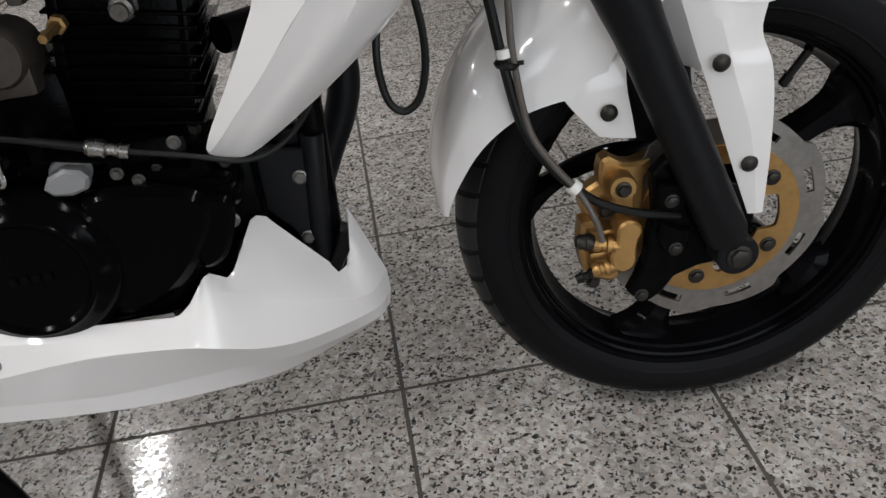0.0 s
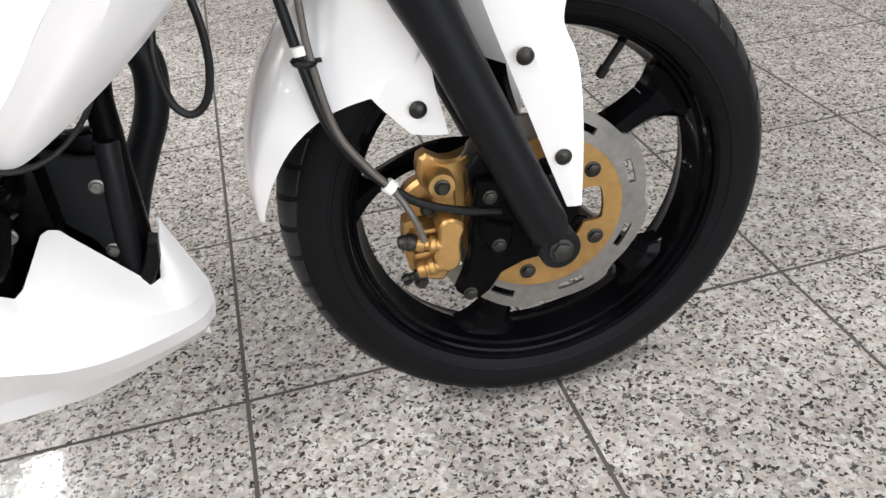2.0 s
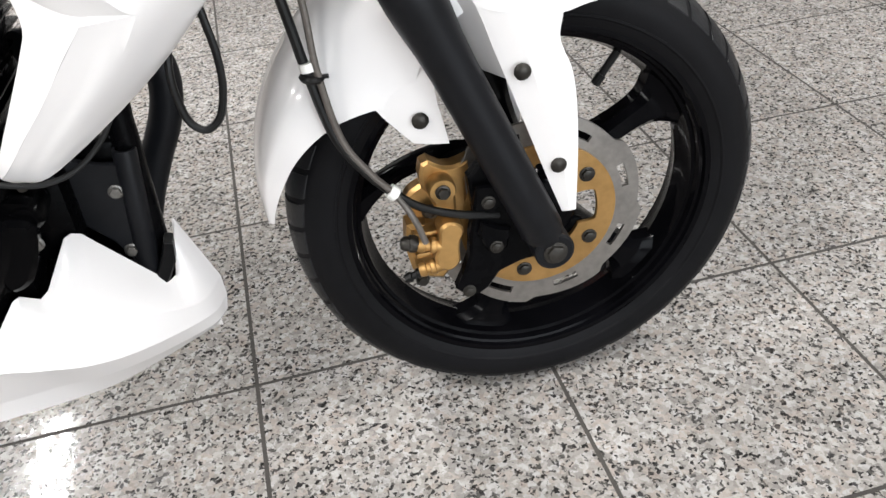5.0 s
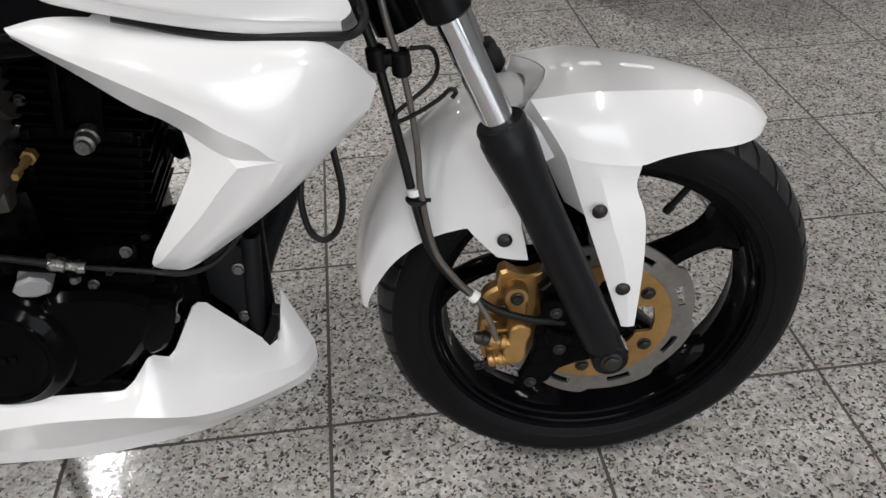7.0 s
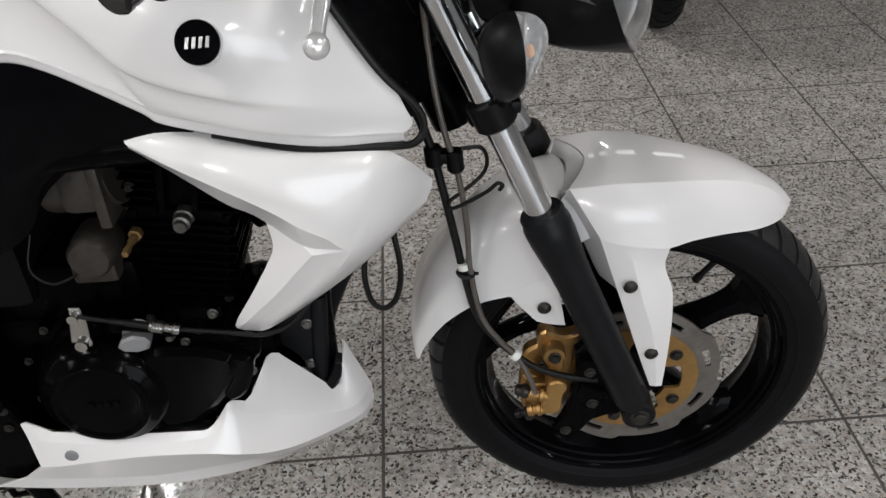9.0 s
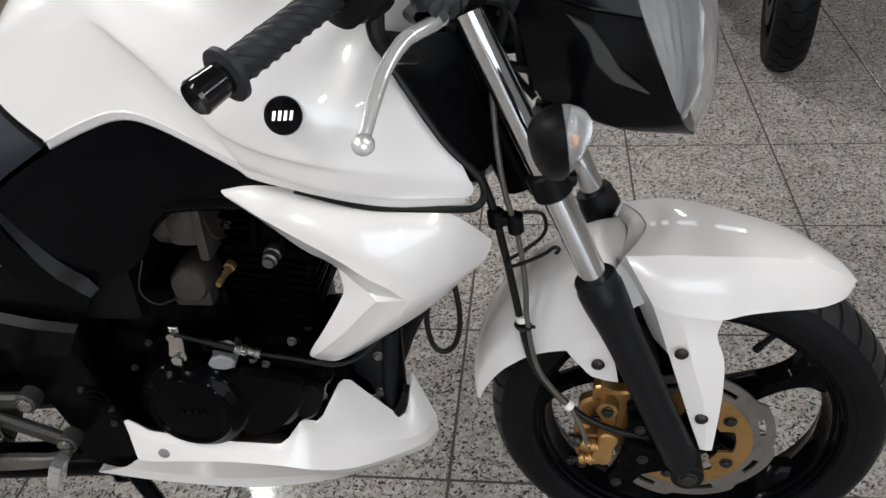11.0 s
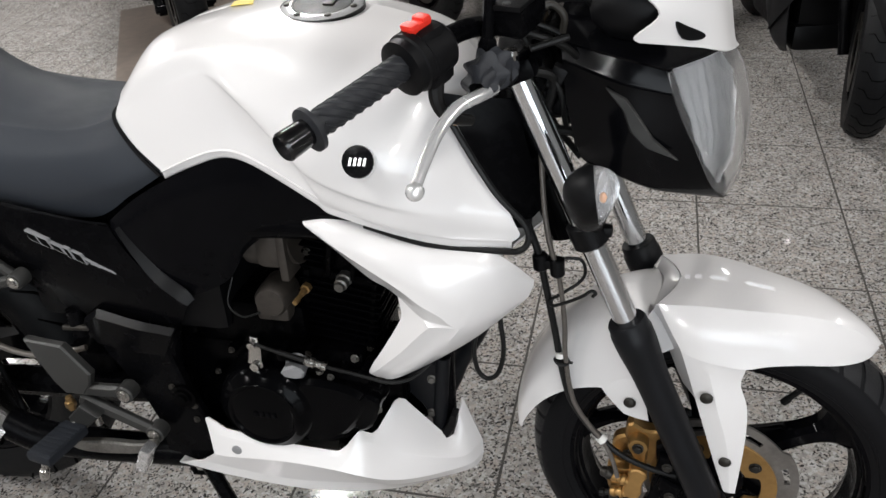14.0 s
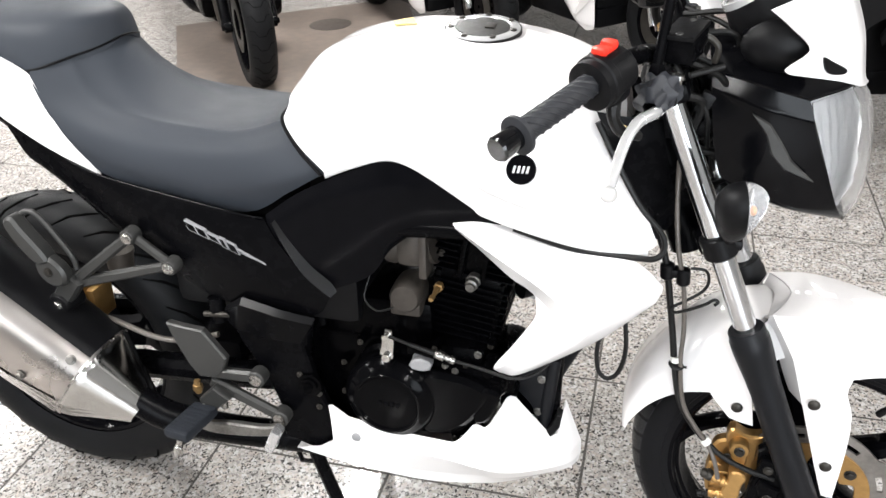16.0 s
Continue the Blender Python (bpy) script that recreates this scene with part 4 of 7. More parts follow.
def caliper():
    def eased(pts, n=3):
        return [(v.x, v.y) for v in spline([(a, b, 0) for a, b in pts], n, True)]

    # carrier with a notched top edge, the housing in front of it and the round inner half behind
    bm = bmesh.new()
    plate(bm, [(-0.131, 0.087), (-0.123, 0.0905), (-0.117, 0.086), (-0.108, 0.0805), (-0.097, 0.079), (-0.088, 0.081), (-0.079, 0.084), (-0.078, 0.069), (-0.084, 0.062), (-0.084, 0.030), (-0.092, 0.012), (-0.112, 0.016), (-0.118, 0.040), (-0.133, 0.058), (-0.134, 0.074)], -0.036, -0.060, 0.0035)
    plate(bm, eased([(-0.138, 0.057), (-0.123, 0.060), (-0.112, 0.036), (-0.120, 0.018), (-0.142, 0.016), (-0.152, 0.030), (-0.150, 0.047)]), -0.030, -0.052, 0.004)
    c = part("brake_caliper", bm, GOLD, bike, "gold two-piston brake caliper", FRONT)
    bm = bmesh.new()
    plate(bm, [(-0.127, 0.066), (-0.118, 0.0715), (-0.104, 0.069), (-0.099, 0.060), (-0.099, 0.034), (-0.104, 0.022), (-0.112, 0.024), (-0.120, 0.034), (-0.126, 0.048)], -0.056, -0.073, 0.003)
    turned(bm, (-0.1135, -0.060, 0.0605), (-0.1135, -0.078, 0.0605), [(0, 0.0155), (0.8, 0.0155), (1, 0.0138)], 20)
    part("caliper_ear", bm, GOLD, c, "", FRONT)
    bm = bmesh.new()
    plate(bm, [(-0.155, 0.020), (-0.146, 0.022), (-0.133, 0.015), (-0.112, 0.018), (-0.108, 0.000), (-0.112, -0.050), (-0.120, -0.058), (-0.142, -0.052), (-0.154, -0.038), (-0.158, -0.016), (-0.157, 0.004)], -0.038, -0.070, 0.005)
    for z0, z1 in ((0.010, 0.016), (-0.017, -0.010)):
        box(bm, -0.150, -0.112, -0.080, -0.060, z0, z1, 0.002)
    part("caliper_body", bm, GOLD, c, "", FRONT)
    bm = bmesh.new()
    plate(bm, eased([(-0.109, 0.030), (-0.0995, 0.024), (-0.097, 0.0155), (-0.1015, 0.0065), (-0.1035, -0.0067), (-0.1035, -0.0206), (-0.111, -0.0295), (-0.1205, -0.0305), (-0.129, -0.0236), (-0.1315, -0.0119), (-0.1275, -0.0012), (-0.1245, 0.0115), (-0.1235, 0.0229), (-0.118, 0.029)], 2), -0.066, -0.094, 0.0025)
    part("piston_housing", bm, GOLD, c, "smooth gold two-lobed housing", FRONT)
    for x0, z0, x1, z1 in ((-0.149, 0.005, -0.121, 0.000), (-0.149, -0.029, -0.124, -0.024)):
        bm = bmesh.new()
        turned(bm, (x0, -0.084, z0), (x1, -0.087, z1), [(0, 0.0070), (0.12, 0.0085), (0.3, 0.0085), (0.34, 0.0066), (0.5, 0.0066), (0.54, 0.0092), (0.72, 0.0092), (0.76, 0.0076), (1, 0.0076)], 18)
        part("guide_pin", bm, GOLD, c, "", FRONT)
    bolt("caliper_bolt", (-0.1135, -0.078, 0.0605), 0.0066, 0.007, DARKBOLT, c, FRONT)
    bolt("caliper_bolt", (-0.145, -0.070, -0.051), 0.0062, 0.008, DARKBOLT, c, FRONT)
    bolt("caliper_bolt", (-0.128, -0.060, 0.030), 0.0065, 0.006, DARKBOLT, c, FRONT)
    bm = bmesh.new()
    turned(bm, (-0.166, -0.082, 0.009), (-0.147, -0.083, 0.006), [(0, 0.006), (0.2, 0.0085), (0.45, 0.0085), (0.5, 0.010), (0.8, 0.010), (1, 0.008)], 10)
    part("banjo_bolt", bm, DARKBOLT, c, "dark banjo bolt", FRONT)
    bm = bmesh.new()
    turned(bm, (-0.145, -0.080, -0.034), (-0.166, -0.080, -0.040), [(0, 0.0065), (0.3, 0.0065), (0.35, 0.0045), (0.6, 0.0045), (0.65, 0.0065), (1, 0.005)], 10)
    part("bleed_cap", bm, HOSE, c, "", FRONT)


def front_lines():
    def F(x, y, z):
        return (x, y, z)

    bm = bmesh.new()
    tube(bm, spline([F(-0.30, -0.06, 0.60), F(-0.288, -0.075, 0.53), F(-0.283, -0.085, 0.46), F(-0.262, -0.085, 0.39), F(-0.250, -0.084, 0.33), F(-0.238, -0.082, 0.26), F(-0.229, -0.082, 0.205), F(-0.215, -0.083, 0.145), F(-0.190, -0.083, 0.101), F(-0.165, -0.083, 0.072)], 6), 0.0050)
    tube(bm, spline([F(-0.165, -0.083, 0.072), F(-0.140, -0.087, 0.053), F(-0.100, -0.090, 0.037), F(-0.057, -0.089, 0.027)], 5), 0.0046)
    part("brake_hose", bm, HOSE, bike, "black front brake hose", FRONT)
    bm = bmesh.new()
    tube(bm, spline([F(-0.262, -0.06, 0.60), F(-0.258, -0.075, 0.50), F(-0.248, -0.090, 0.42), F(-0.232, -0.089, 0.35), F(-0.224, -0.088, 0.28), F(-0.222, -0.088, 0.22), F(-0.210, -0.086, 0.145), F(-0.186, -0.086, 0.101), F(-0.163, -0.086, 0.070), F(-0.148, -0.092, 0.040), F(-0.140, -0.094, 0.012)], 6), 0.0036)
    part("sensor_line", bm, BRAID, bike, "brown sheathed brake line", FRONT)
    for a, b in (((-0.229, -0.084, 0.218), (-0.231, -0.083, 0.233)), ((-0.170, -0.0835, 0.078), (-0.158, -0.085, 0.066))):
        bm = bmesh.new()
        rod(bm, a, Vector(a).lerp(Vector(b), 0.55), 0.0078, None, 14)
        part("line_sleeve", bm, CREAM, bike, "small white sleeve", FRONT)
    bm = bmesh.new()
    q = Vector((-0.228, -0.084, 0.208))
    turned(bm, q, q + Vector((0.001, 0, 0.006)), [(0, 0.0105), (0.5, 0.0125), (1, 0.0105)], 14)
    rod(bm, q + Vector((0.0, 0, 0.003)), q + Vector((0.016, -0.004, 0.004)), 0.0022)
    part("cable_tie", bm, HOSE, bike, "", FRONT)
    # bracket that guides the lines behind the fork
    bm = bmesh.new()
    box(bm, -0.264, -0.226, -0.094, -0.076, 0.366, 0.380, 0.004)
    turned(bm, (-0.257, -0.086, 0.362), (-0.259, -0.086, 0.386), [(0, 0.0085), (0.1, 0.0105), (0.9, 0.0105), (1, 0.0085)], 14)
    turned(bm, (-0.234, -0.089, 0.356), (-0.236, -0.089, 0.382), [(0, 0.008), (0.1, 0.010), (0.9, 0.010), (1, 0.008)], 14)
    part("line_guide", bm, PLASTIC, bike, "black hose guide", FRONT)
    bm = bmesh.new()
    box(bm, -0.292, -0.270, -0.092, -0.074, 0.424, 0.440, 0.004)
    part("hose_clip", bm, PLASTIC, bike, "black hose clip", FRONT)
    bm = bmesh.new()
    tube(bm, spline([F(-0.226, -0.082, 0.380), F(-0.205, -0.080, 0.378), F(-0.199, -0.080, 0.360), F(-0.206, -0.082, 0.344), F(-0.228, -0.088, 0.328), F(-0.243, -0.090, 0.317), F(-0.241, -0.092, 0.309), F(-0.222, -0.093, 0.317), F(-0.200, -0.095, 0.331), F(-0.189, -0.096, 0.341), F(-0.183, -0.096, 0.338), F(-0.187, -0.096, 0.332)], 6), 0.0024, 8)
    part("wire_guide", bm, HOSE, bike, "", FRONT)


def headlight():
    # cowl sides
    bm = bmesh.new()
    up = [(-0.235, -0.085, 0.668), (-0.17, -0.100, 0.655), (-0.115, -0.104, 0.643)]
    fold = [(-0.232, -0.092, 0.650), (-0.165, -0.108, 0.630), (-0.106, -0.106, 0.618)]
    mid = [(-0.225, -0.098, 0.600), (-0.150, -0.108, 0.570), (-0.082, -0.094, 0.560)]
    low = [(-0.212, -0.098, 0.545), (-0.130, -0.098, 0.510), (-0.055, -0.070, 0.495)]
    base = [(-0.200, -0.085, 0.522), (-0.120, -0.078, 0.487), (-0.036, -0.040, 0.462)]
    keel = [(-0.195, 0.0, 0.515), (-0.115, 0.0, 0.478), (-0.030, 0.0, 0.455)]
    net(bm, [up, fold, mid, low, base, keel], 5, 4, 0.003, crisp=(1,))
    roof = [[(-0.235, -0.085, 0.668), (-0.17, -0.100, 0.655), (-0.115, -0.104, 0.643)], [(-0.24, -0.04, 0.69), (-0.15, -0.05, 0.675), (-0.062, -0.056, 0.652)], [(-0.24, 0.0, 0.70), (-0.15, 0, 0.685), (-0.050, 0.0, 0.655)]]
    net(bm, roof, 4, 4, -0.003)
    mirrored(bm)
    bmesh.ops.remove_doubles(bm, verts=bm.verts[:], dist=0.0004)
    h = part("headlight_cowl", bm, COWL, bike, "gloss black headlight cowl", FRONT, angle=30)
    bm = bmesh.new()
    plate(bm, [(-0.180, 0.624), (-0.156, 0.612), (-0.140, 0.590), (-0.124, 0.566), (-0.094, 0.540), (-0.132, 0.553), (-0.150, 0.572), (-0.160, 0.598)], -0.1055, -0.112, 0.002)
    part("cowl_flash", bm, ALLOY, h, "grey flash on the cowl", FRONT)
    # clear lens bulging ahead, with reflector bowls behind it
    a = [(-0.112, -0.103, 0.641), (-0.062, -0.058, 0.650), (-0.048, 0.0, 0.652)]
    b = [(-0.104, -0.106, 0.612), (-0.048, -0.062, 0.620), (-0.028, 0.0, 0.622)]
    c = [(-0.084, -0.095, 0.562), (-0.030, -0.054, 0.562), (-0.014, 0.0, 0.562)]
    d = [(-0.058, -0.071, 0.500), (-0.024, -0.042, 0.496), (-0.014, 0.0, 0.495)]
    e = [(-0.038, -0.042, 0.464), (-0.030, -0.022, 0.462), (-0.026, 0.0, 0.461)]
    bm = bmesh.new()
    net(bm, [a, b, c, d, e], 6, 5, 0.0025)
    mirrored(bm)
    bmesh.ops.remove_doubles(bm, verts=bm.verts[:], dist=0.0004)
    part("headlight_lens", bm, HEADLENS, h, "clear headlight lens", FRONT)
    rnd = random.Random(11)
    for sgn in (-1, 1):
        cols = [spline(list(c2), 7) for c2 in zip(*[spline([Vector((x - 0.012, y * 0.93, z + 0.025 * (0.56 - z))) for x, y, z in r], 9) for r in (a, b, c, d, e)])]
        grid = []
        for u, col in enumerate(cols):
            ripple = 0.0016 * (u % 2) + rnd.uniform(0, 0.0016)
            grid.append([Vector((p.x - ripple - 0.005 * abs(math.sin(w * 0.33 + 0.5 * sgn)) - rnd.uniform(0, 0.0014), -sgn * p.y * -1 if sgn < 0 else -p.y, p.z)) for w, p in enumerate(col)])
        bm = bmesh.new()
        skin(bm, grid)
        part("reflector", bm, REFLECTOR, h, "fluted silver reflector", FRONT, angle=8, fix=False)
    # white fly screen above
    bm = bmesh.new()
    r0 = [(-0.178, -0.112, 0.752), (-0.135, -0.092, 0.770), (-0.105, -0.055, 0.785), (-0.092, 0.0, 0.792)]
    r1 = [(-0.152, -0.110, 0.732), (-0.112, -0.088, 0.742), (-0.084, -0.052, 0.750), (-0.072, 0.0, 0.755)]
    r2 = [(-0.126, -0.108, 0.706), (-0.092, -0.084, 0.708), (-0.066, -0.048, 0.708), (-0.053, 0.0, 0.708)]
    r3 = [(-0.150, -0.118, 0.684), (-0.088, -0.082, 0.672), (-0.056, -0.044, 0.660), (-0.042, 0.0, 0.655)]
    r4 = [(-0.146, -0.115, 0.677), (-0.083, -0.079, 0.663), (-0.050, -0.042, 0.649), (-0.036, 0.0, 0.644)]
    net(bm, [r0, r1, r2, r3, r4], 5, 5, 0.003)
    mirrored(bm)
    bmesh.ops.remove_doubles(bm, verts=bm.verts[:], dist=0.0004)
    v = part("fly_screen", bm, WHITE, bike, "glossy white fly screen above the headlight", FRONT)
    bm = bmesh.new()
    mv = Matrix.Translation((-0.094, -0.086, 0.684)) @ Matrix.Rotation(radians(36), 4, "Z")
    plate(bm, [(v2.x, v2.y) for v2 in spline([(-0.020, 0.012, 0), (-0.006, 0.006, 0), (0.018, -0.006, 0), (0.014, -0.012, 0), (-0.010, -0.008, 0)], 3, True)], -0.0035, 0.004, 0.001, mv)
    part("screen_vent", bm, PLASTIC, v, "dark vent opening", FRONT)
    # instrument pod
    bm = bmesh.new()
    m = Matrix.Translation((-0.176, 0.0, 0.738)) @ Matrix.Rotation(radians(-36), 4, "Y") @ Matrix.Rotation(radians(90), 4, "X") @ Matrix.Diagonal((0.84, 0.95, 0.84, 1))
    revolve(bm, [(0.0, 0.024), (0.052, 0.026), (0.058, 0.022), (0.063, 0.0), (0.066, -0.03), (0.064, -0.055), (0.052, -0.085), (0.03, -0.10), (0.0, -0.103)], 44, m=m)
    pod = part("instrument_pod", bm, PLASTIC, bike, "black instrument pod with a round dial", FRONT)
    for s in (-1, 1):
        bm = bmesh.new()
        ball(bm, (-0.155, s * 0.068, 0.700), 0.040, 1.25, 0.55, 0.85)
        part("pod_cheek", bm, PLASTIC, pod, "", FRONT)
        bm = bmesh.new()
        turned(bm, (-0.196, s * 0.058, 0.712), (-0.199, s * 0.068, 0.714), [(0, 0.006), (0.8, 0.006), (1, 0.004)], 12)
        part("pod_button", bm, GLOSS, pod, "", FRONT)
    bm = bmesh.new()
    revolve(bm, [(0.052, 0.027), (0.052, 0.033), (0.058, 0.032), (0.058, 0.022)], 36, m=m)
    part("dial_ring", bm, POLISH, pod, "", FRONT)
    bm = bmesh.new()
    revolve(bm, [(0.0, 0.0295), (0.050, 0.0295)], 36, m=m)
    part("dial_face", bm, ALLOY, pod, "", FRONT)


def indicators():
    for s in (-1, 1):
        c = Vector((-0.183, s * 0.205, 0.536))
        at, facing = c + Vector((0.006, 0, 0)), (0.98, s * -0.12, 0.12)

        def shell(r, u, v):
            # leaf-shaped: wide above, drawn in below
            bm = bmesh.new()
            ball(bm, c, r, 0.90, 0.78, 1.0, u, v)
            for p in bm.verts:
                f = (p.co.z - c.z) / r
                p.co.x = c.x + (p.co.x - c.x) * (1 + (0.22 if f > 0 else 0.32) * f) + 0.004 * f
                p.co.y = c.y + (p.co.y - c.y) * (1 + 0.15 * f) - s * 0.030 * max(0.0, -f) ** 2
                p.co.z -= 0.030 * max(0.0, -f - 0.1)
            return bm

        bm = shell(0.0335, 28, 18)
        bmesh.ops.bisect_plane(bm, geom=bm.verts[:] + bm.edges[:] + bm.faces[:], plane_co=at, plane_no=facing, clear_outer=True)
        tube(bm, spline([(-0.185, s * 0.115, 0.450), (-0.182, s * 0.15, 0.478), (-0.183, s * 0.180, 0.505)], 5), 0.0095)
        b = part("turn_signal", bm, PLASTIC, bike, "black turn signal with a clear lens", FRONT, angle=22)
        bm = shell(0.0326, 28, 18)
        bmesh.ops.bisect_plane(bm, geom=bm.verts[:] + bm.edges[:] + bm.faces[:], plane_co=at, plane_no=facing, clear_inner=True)
        part("signal_lens", bm, CLEAR, b, "clear plastic lens", FRONT, angle=12)
        bm = bmesh.new()
        ball(bm, c + Vector((0.013, s * 0.006, 0.002)), 0.0038, 1, 1, 1.5)
        part("signal_bulb", bm, AMBER, b, "amber bulb", FRONT)
        bm = bmesh.new()
        m = Matrix.Translation(at) @ Matrix.Rotation(radians(90 + s * 6), 4, "Z")
        revolve(bm, [(0.0, 0.004), (0.012, 0.004), (0.019, 0.0), (0.027, -0.004)], 9, m=m)
        part("signal_reflector", bm, CHROME, b, "", FRONT, angle=1, fix=False)


def handlebar():
    # right grip from the bar's bend to the bar end
    bm = bmesh.new()
    for s in (-1, 1):
        tube(bm, spline([(-0.29, 0, 0.665), (-0.29, s * 0.06, 0.667), (-0.305, s * 0.12, 0.69), (-0.335, s * 0.20, 0.703), (-0.402, s * 0.33, 0.676), (-0.420, s * 0.362, 0.667)], 6), 0.011, 14)
    bar = part("handlebar", bm, SATIN, bike, "black tubular handlebar", BAR)
    for s in (-1, 1):
        a, b = Vector((-0.361, s * 0.254, 0.694)), Vector((-0.421, s * 0.363, 0.667))
        bm = bmesh.new()
        turned(bm, a, b, [(0, 0.0128), (0.03, 0.0134), (0.97, 0.0134), (1, 0.0128)], 24)
        t = (b - a).normalized()
        side = t.orthogonal().normalized()
        upv = t.cross(side)
        turned(bm, b, b + t * 0.008, [(0, 0.018), (0.2, 0.0225), (0.8, 0.0225), (1, 0.018)], 28)
        part("grip", bm, GRIP, bar, "ribbed dark rubber grip", BAR)
        # spiral ribs
        for k in range(8):
            bm = bmesh.new()
            pts = []
            for i in range(22):
                q = k / 8 * 2 * math.pi + i / 21 * 7.5
                pts.append(a.lerp(b, 0.05 + 0.90 * i / 21) + (side * math.cos(q) + upv * math.sin(q)) * 0.0130)
            tube(bm, pts, 0.0017, 6)
            part("rib", bm, GRIP, bar, "", BAR)
        bm = bmesh.new()
        turned(bm, b + t * 0.008, b + t * 0.038, [(0, 0.0135), (0.5, 0.0142), (0.9, 0.0148), (1, 0.0128)], 24)
        part("bar_end", bm, BAREND, bar, "gloss black bar-end weight", BAR)
        bm = bmesh.new()
        c = Vector((-0.352, s * 0.235, 0.695))
        m = Matrix.Translation(c) @ (t.to_track_quat("X", "Z").to_matrix().to_4x4())
        turned(bm, c - t * 0.028, c + t * 0.028, [(0, 0.022), (0.1, 0.027), (0.6, 0.029), (0.92, 0.029), (1, 0.024)], 24)
        box(bm, -0.022, 0.018, -0.020, 0.020, -0.034, 0.030, 0.012, m)
        part("switch_housing", bm, PLASTIC, bar, "black switch housing", BAR)
        bm = bmesh.new()
        turned(bm, c + t * 0.010, c + t * 0.034, [(0, 0.0298), (0.08, 0.0315), (0.42, 0.0315), (0.5, 0.0295), (0.92, 0.0295), (1, 0.022)], 28)
        part("throttle_drum", bm, PLASTIC, bar, "", BAR)
        bm = bmesh.new()
        tube(bm, spline([c + Vector((0.010, 0, -0.028)), c + Vector((0.012, s * 0.006, -0.048)), c + Vector((0.022, s * 0.002, -0.066)), c + Vector((0.040, -s * 0.02, -0.078))], 5), [0.009 - 0.0002 * i for i in range(16)], 10)
        part("cable_elbow", bm, HOSE, bar, "black throttle cable elbow", BAR)
        bm = bmesh.new()
        turned(bm, c + Vector((0.018, s * 0.004, -0.060)), c + Vector((0.028, -s * 0.006, -0.072)), [(0, 0.0060), (0.4, 0.0060), (0.45, 0.0075), (1, 0.0070)], 10)
        part("cable_nut", bm, BRASS, bar, "brass cable nut", BAR)
        if s < 0:
            bm = bmesh.new()
            box(bm, -0.013, 0.013, -0.0085, 0.0085, 0.028, 0.036, 0.003, m)
            box(bm, -0.014, -0.002, -0.0095, 0.0095, 0.030, 0.0395, 0.004, m)
            box(bm, 0.003, 0.015, -0.0095, 0.0095, 0.030, 0.0385, 0.004, m)
            part("kill_switch", bm, RED, bar, "bright red kill switch", BAR)
        # lever
        bm = bmesh.new()
        path = spline([(-0.292, s * 0.195, 0.646), (-0.297, s * 0.225, 0.650), (-0.310, s * 0.262, 0.652), (-0.318, s * 0.302, 0.645), (-0.322, s * 0.340, 0.629), (-0.324, s * 0.366, 0.615)], 5)
        tube(bm, path, [0.0078 - 0.0024 * i / (len(path) - 1) for i in range(len(path))], 12)
        ball(bm, (-0.324, s * 0.371, 0.612), 0.0092)
        part("lever", bm, POLISH, bar, "polished alloy lever with a ball end", BAR)
        bm = bmesh.new()
        box(bm, -0.312, -0.272, s * 0.165 - 0.020, s * 0.165 + 0.020, 0.642, 0.672, 0.010)
        part("lever_perch", bm, PLASTIC, bar, "", BAR)
        # folded rubber boot round the lever's root
        bm = bmesh.new()
        rows = []
        for k, (cx, cz, rx, rz) in enumerate(((-0.286, 0.662, 0.010, 0.012), (-0.290, 0.664, 0.019, 0.020), (-0.294, 0.664, 0.024, 0.023), (-0.297, 0.663, 0.018, 0.018), (-0.299, 0.662, 0.023, 0.021), (-0.301, 0.660, 0.016, 0.016), (-0.302, 0.658, 0.019, 0.017), (-0.302, 0.656, 0.012, 0.011), (-0.301, 0.654, 0.009, 0.008))):
            y = s * (0.168 + 0.0068 * k)
            rows.append([Vector((cx + rx * math.cos(q) * (1 + 0.16 * math.sin(5 * q + 1.7 * k)), y + 0.003 * math.sin(3 * q + k), cz + rz * math.sin(q) * (1 + 0.18 * math.cos(4 * q - 1.3 * k)))) for q in [2 * math.pi * i / 40 for i in range(40)]])
        skin(bm, rows, closed_u=True)
        part("rubber_boot", bm, BOOT, bar, "grey folded rubber boot", BAR)
        bm = bmesh.new()
        turned(bm, (-0.279, s * 0.172, 0.655), (-0.277, s * 0.172, 0.681), [(0, 0.007), (0.8, 0.007), (0.82, 0.009), (1, 0.008)], 10)
        part("pivot_bolt", bm, STEEL, bar, "bare steel pivot bolt", BAR)
        bm = bmesh.new()
        tube(bm, spline([(-0.304, s * 0.172, 0.672), (-0.297, s * 0.173, 0.74), (-0.288, s * 0.178, 0.82), (-0.270, s * 0.20, 0.89)], 6), 0.0068)
        turned(bm, (-0.305, s * 0.172, 0.662), (-0.302, s * 0.1725, 0.694), [(0, 0.009), (0.4, 0.0115), (0.8, 0.0115), (1, 0.008)], 6)
        part("mirror_stem", bm, SATIN, bar, "black mirror stem", BAR)
        bm = bmesh.new()
        ball(bm, (-0.262, s * 0.25, 0.915), 0.05, 0.28, 1.3, 0.8)
        part("mirror", bm, PLASTIC, bar, "black oval mirror", BAR)
    bm = bmesh.new()
    m = Matrix.Translation((-0.274, -0.148, 0.714)) @ Matrix.Rotation(radians(-14), 4, "Z") @ Matrix.Rotation(radians(6), 4, "X") @ Matrix.Diagonal((0.86, 0.86, 0.86, 1))
    box(bm, -0.022, 0.022, -0.034, 0.034, -0.020, 0.014, 0.004, m)
